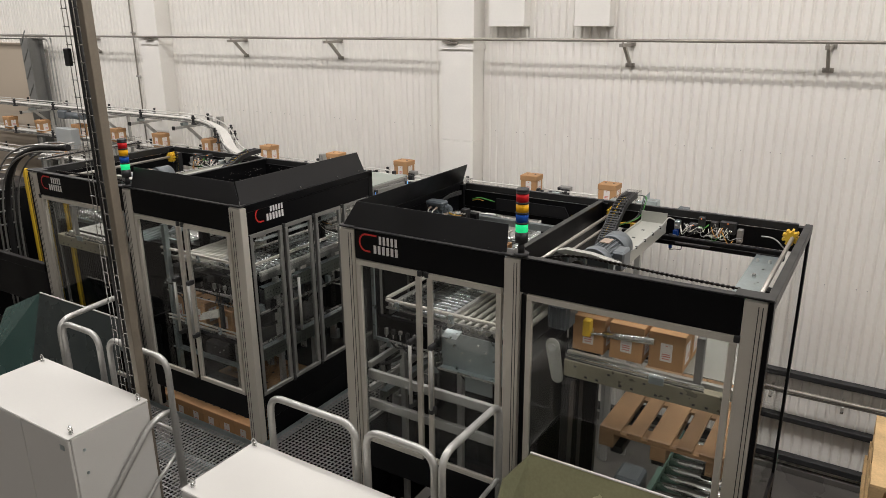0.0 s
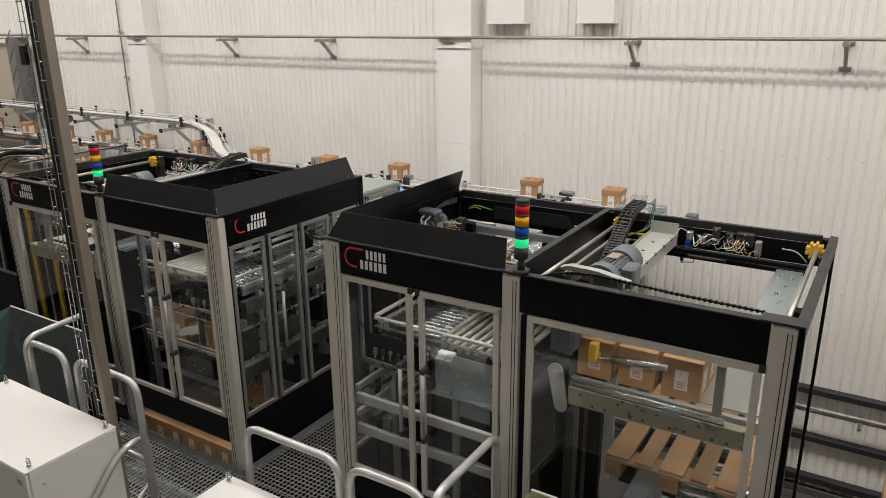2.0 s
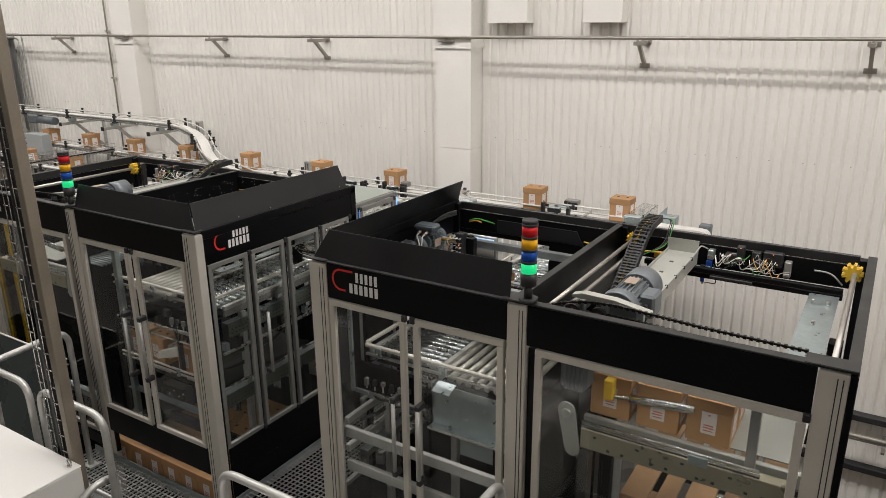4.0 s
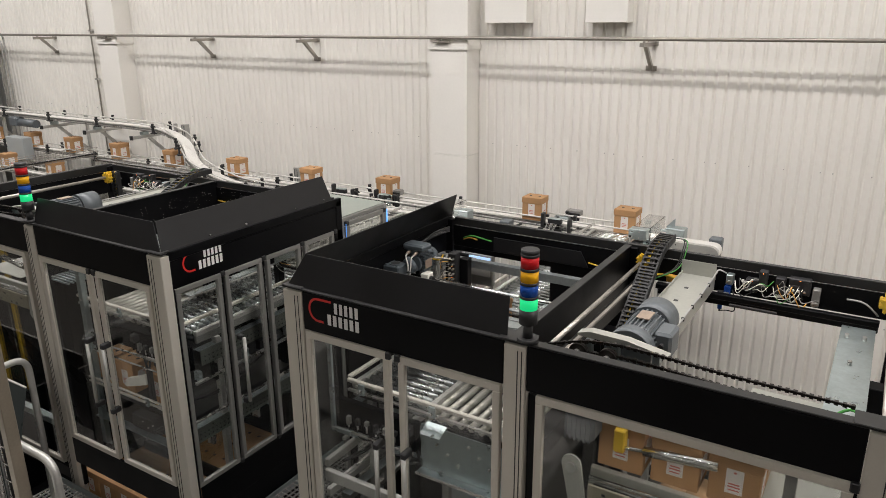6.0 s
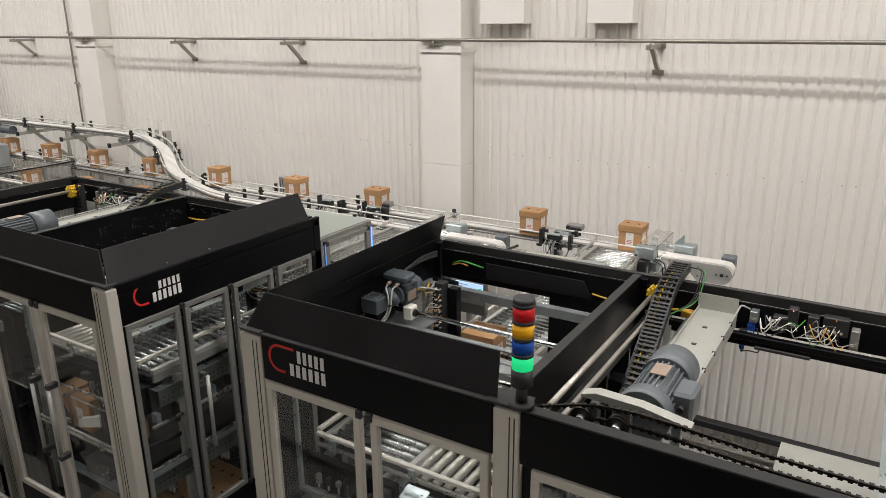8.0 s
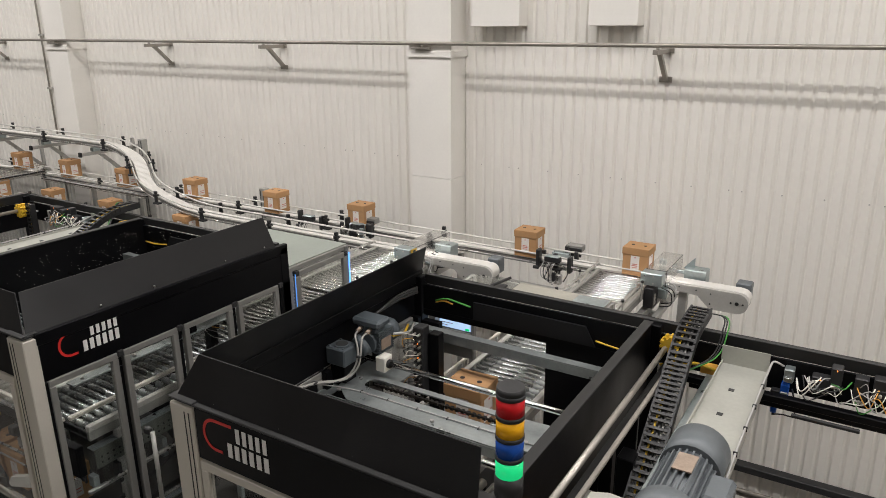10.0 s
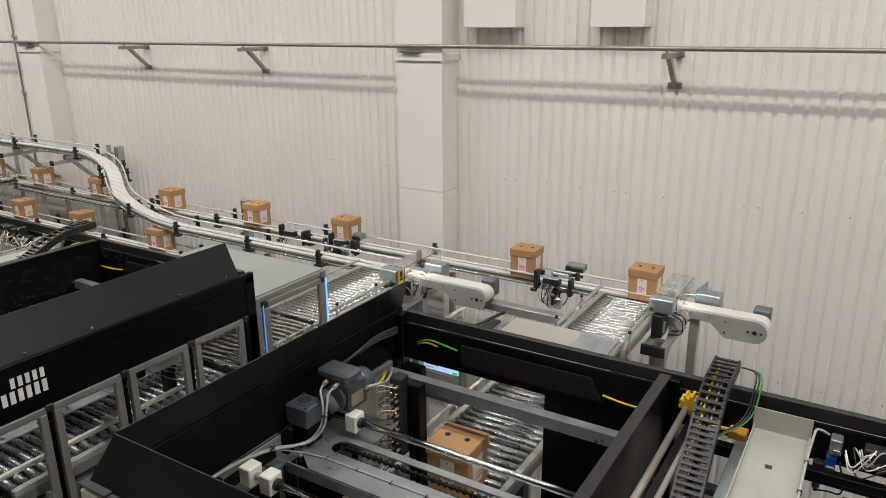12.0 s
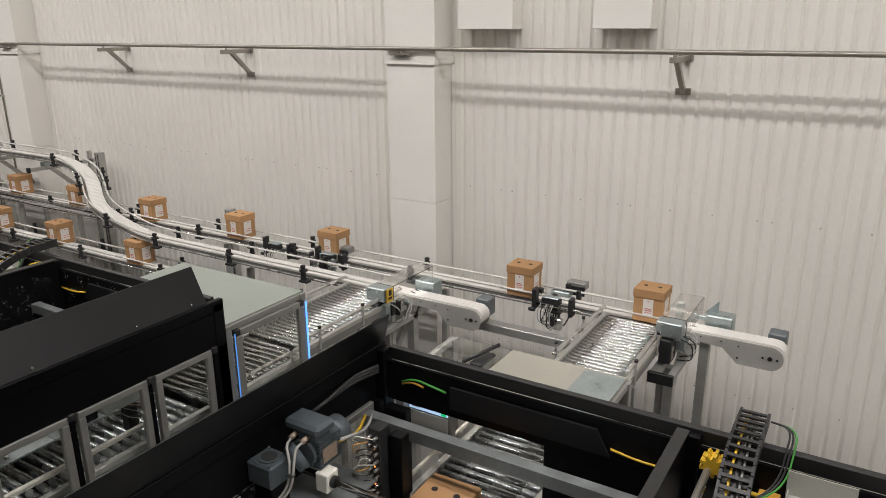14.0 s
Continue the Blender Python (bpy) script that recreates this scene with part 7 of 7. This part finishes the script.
# screws on the inner black sheets of the machine
rng = random.Random(11)
bm = bmesh.new()
for k in range(260):
    u, z = 0.1 + 1.05 * rng.random() ** 1.4, rng.uniform(3.2, 3.46)
    rod(bm, (P1.X(u), B - 0.046, z), (P1.X(u), B - 0.048, z), rng.uniform(0.0007, 0.0021), 6)
for k in range(190):
    y, z = 4.85 - 1.1 * rng.random() ** 1.5, rng.uniform(3.2, 3.46)
    rod(bm, (P1.X(1.188), y, z), (P1.X(1.186), y, z), rng.uniform(0.0007, 0.002), 6)
tagged(part("rivet", bm, M_WHITE, P1.root), "small bright rivets and chips", kind="stuff")

# small stops and brackets by the belt end
sb = thing("belt_stop", (-2.3, 7.30, BELT), "small steel stops and guide rail at the belt end", "conveyor part")
part("rail", rod(bmesh.new(), (-2.62, 7.29, BELT + 0.045), (-2.05, 7.29, BELT + 0.045), 0.007, 8), M_CHROME, sb)
part("bracket", cube(-2.27, -2.22, 7.29, 7.32, BELT - 0.05, BELT + 0.10, 0.006), M_GALV, sb)
part("bracket", cube(-2.14, -2.0, 7.28, 7.30, BELT + 0.02, BELT + 0.045, 0.004), M_GALV, sb)
part("gusset", prism(bmesh.new(), [(-2.10, BELT + 0.05), (-2.02, BELT + 0.05), (-2.02, BELT + 0.14)], "y", 7.34, 7.345), M_GALV, sb)

# low dark conveyor housing past the loaded cell
mb = thing("conveyor_housing", (-8.0, 5.8, 0), "dark conveyor housing behind the safety fence", "conveyor")
part("body", cube(-9.4, -6.75, 5.25, 6.3, 0, 2.25, 0.02), M_BLACK, mb)
for y in (5.3, 5.75, 6.2):
    part("rail", cube(-9.4, -6.75, y, y + 0.04, 2.251, 2.30, 0.004), M_GALV, mb)
bm = bmesh.new()
x = -9.3
while x < -6.8:
    rod(bm, (x, 5.35, 2.285), (x, 6.19, 2.285), 0.02, 10)
    x += 0.07
tagged(part("roller", bm, M_CHROME, mb), kind="stuff")

# rails, clamps and small boxes behind the front doors of the loaded machine
fr = thing("front_rails", (-4.5, 3.6, 2.5), "steel guide rails behind the glass doors of the machine", "rails")
part("rod", rod(bmesh.new(), (-4.96, 3.60, 2.69), (-3.98, 3.60, 2.735), 0.006, 8), M_STEEL, fr)
part("rod", rod(bmesh.new(), (-4.96, 3.615, 2.62), (-3.98, 3.615, 2.63), 0.005, 8), M_STEEL, fr)
for z in (2.375, 2.405):
    part("rail", cube(-4.96, -4.0, 3.592, 3.606, z, z + 0.012, 0.002), M_POST, fr)
for x in (-4.72, -4.32):
    cl = part("clamp", cube(x - 0.016, x + 0.016, 3.575, 3.591, 2.37, 2.43, 0.004), M_GALV, fr)
    part("bolt", rod(bmesh.new(), (x, 3.566, 2.40), (x, 3.575, 2.40), 0.008, 8), M_STEEL, cl)
part("box", cube(-4.51, -4.29, 3.58, 3.66, 2.17, 2.27, 0.005), M_EDGE, fr, "dark steel box")
for k in range(5):
    part("bolt", rod(bmesh.new(), (-4.49 + 0.05 * k, 3.572, 2.24 - 0.03 * (k % 2)), (-4.49 + 0.05 * k, 3.58, 2.24 - 0.03 * (k % 2)), 0.006, 6), M_STEEL, fr)
part("plate", cube(-4.96, -4.1, 3.60, 3.66, 2.10, 2.108, 0), M_GALV, fr)
part("upright", cube(-4.93, -4.885, 3.60, 3.64, 1.9, 3.2, 0.003), M_GALV, fr)
for k in range(9):
    part("bolt", rod(bmesh.new(), (-4.907, 3.592, 2.1 + 0.11 * k), (-4.907, 3.60, 2.1 + 0.11 * k), 0.006, 6), M_STEEL, fr)
for k in range(4):
    cable(fr, [(-4.88, 3.62, 2.75 - 0.04 * k), (-4.80, 3.66, 2.70 - 0.05 * k), (-4.86, 3.68, 2.5 - 0.04 * k), (-4.80, 3.70, 2.36)], 0.006, M_RUBBER)
for k in range(12):
    part("tooth", prism(bmesh.new(), [(-4.70 + 0.03 * k, 2.302), (-4.685 + 0.03 * k, 2.302), (-4.675 + 0.03 * k, 2.33), (-4.69 + 0.03 * k, 2.33)], "y", 3.668, 3.674), M_YELLOW if k % 2 else M_RUBBER, fr)

# upright profiles against the wall behind the belts
for x, z in ((-8.78, 3.385), (-6.75, 2.99)):
    po = thing("profile_post", (x, 7.6, 0), "slotted grey aluminium profile post by the wall", "post", "profile posts")
    part("profile", cube(x - 0.04, x + 0.04, 7.63, 7.71, 0, z, 0.004), M_RAIL, po)
    for dx in (-0.022, 0.018):
        part("slot", cube(x + dx, x + dx + 0.008, 7.6275, 7.6295, 0.1, z - 0.02, 0), M_SLOT, po)
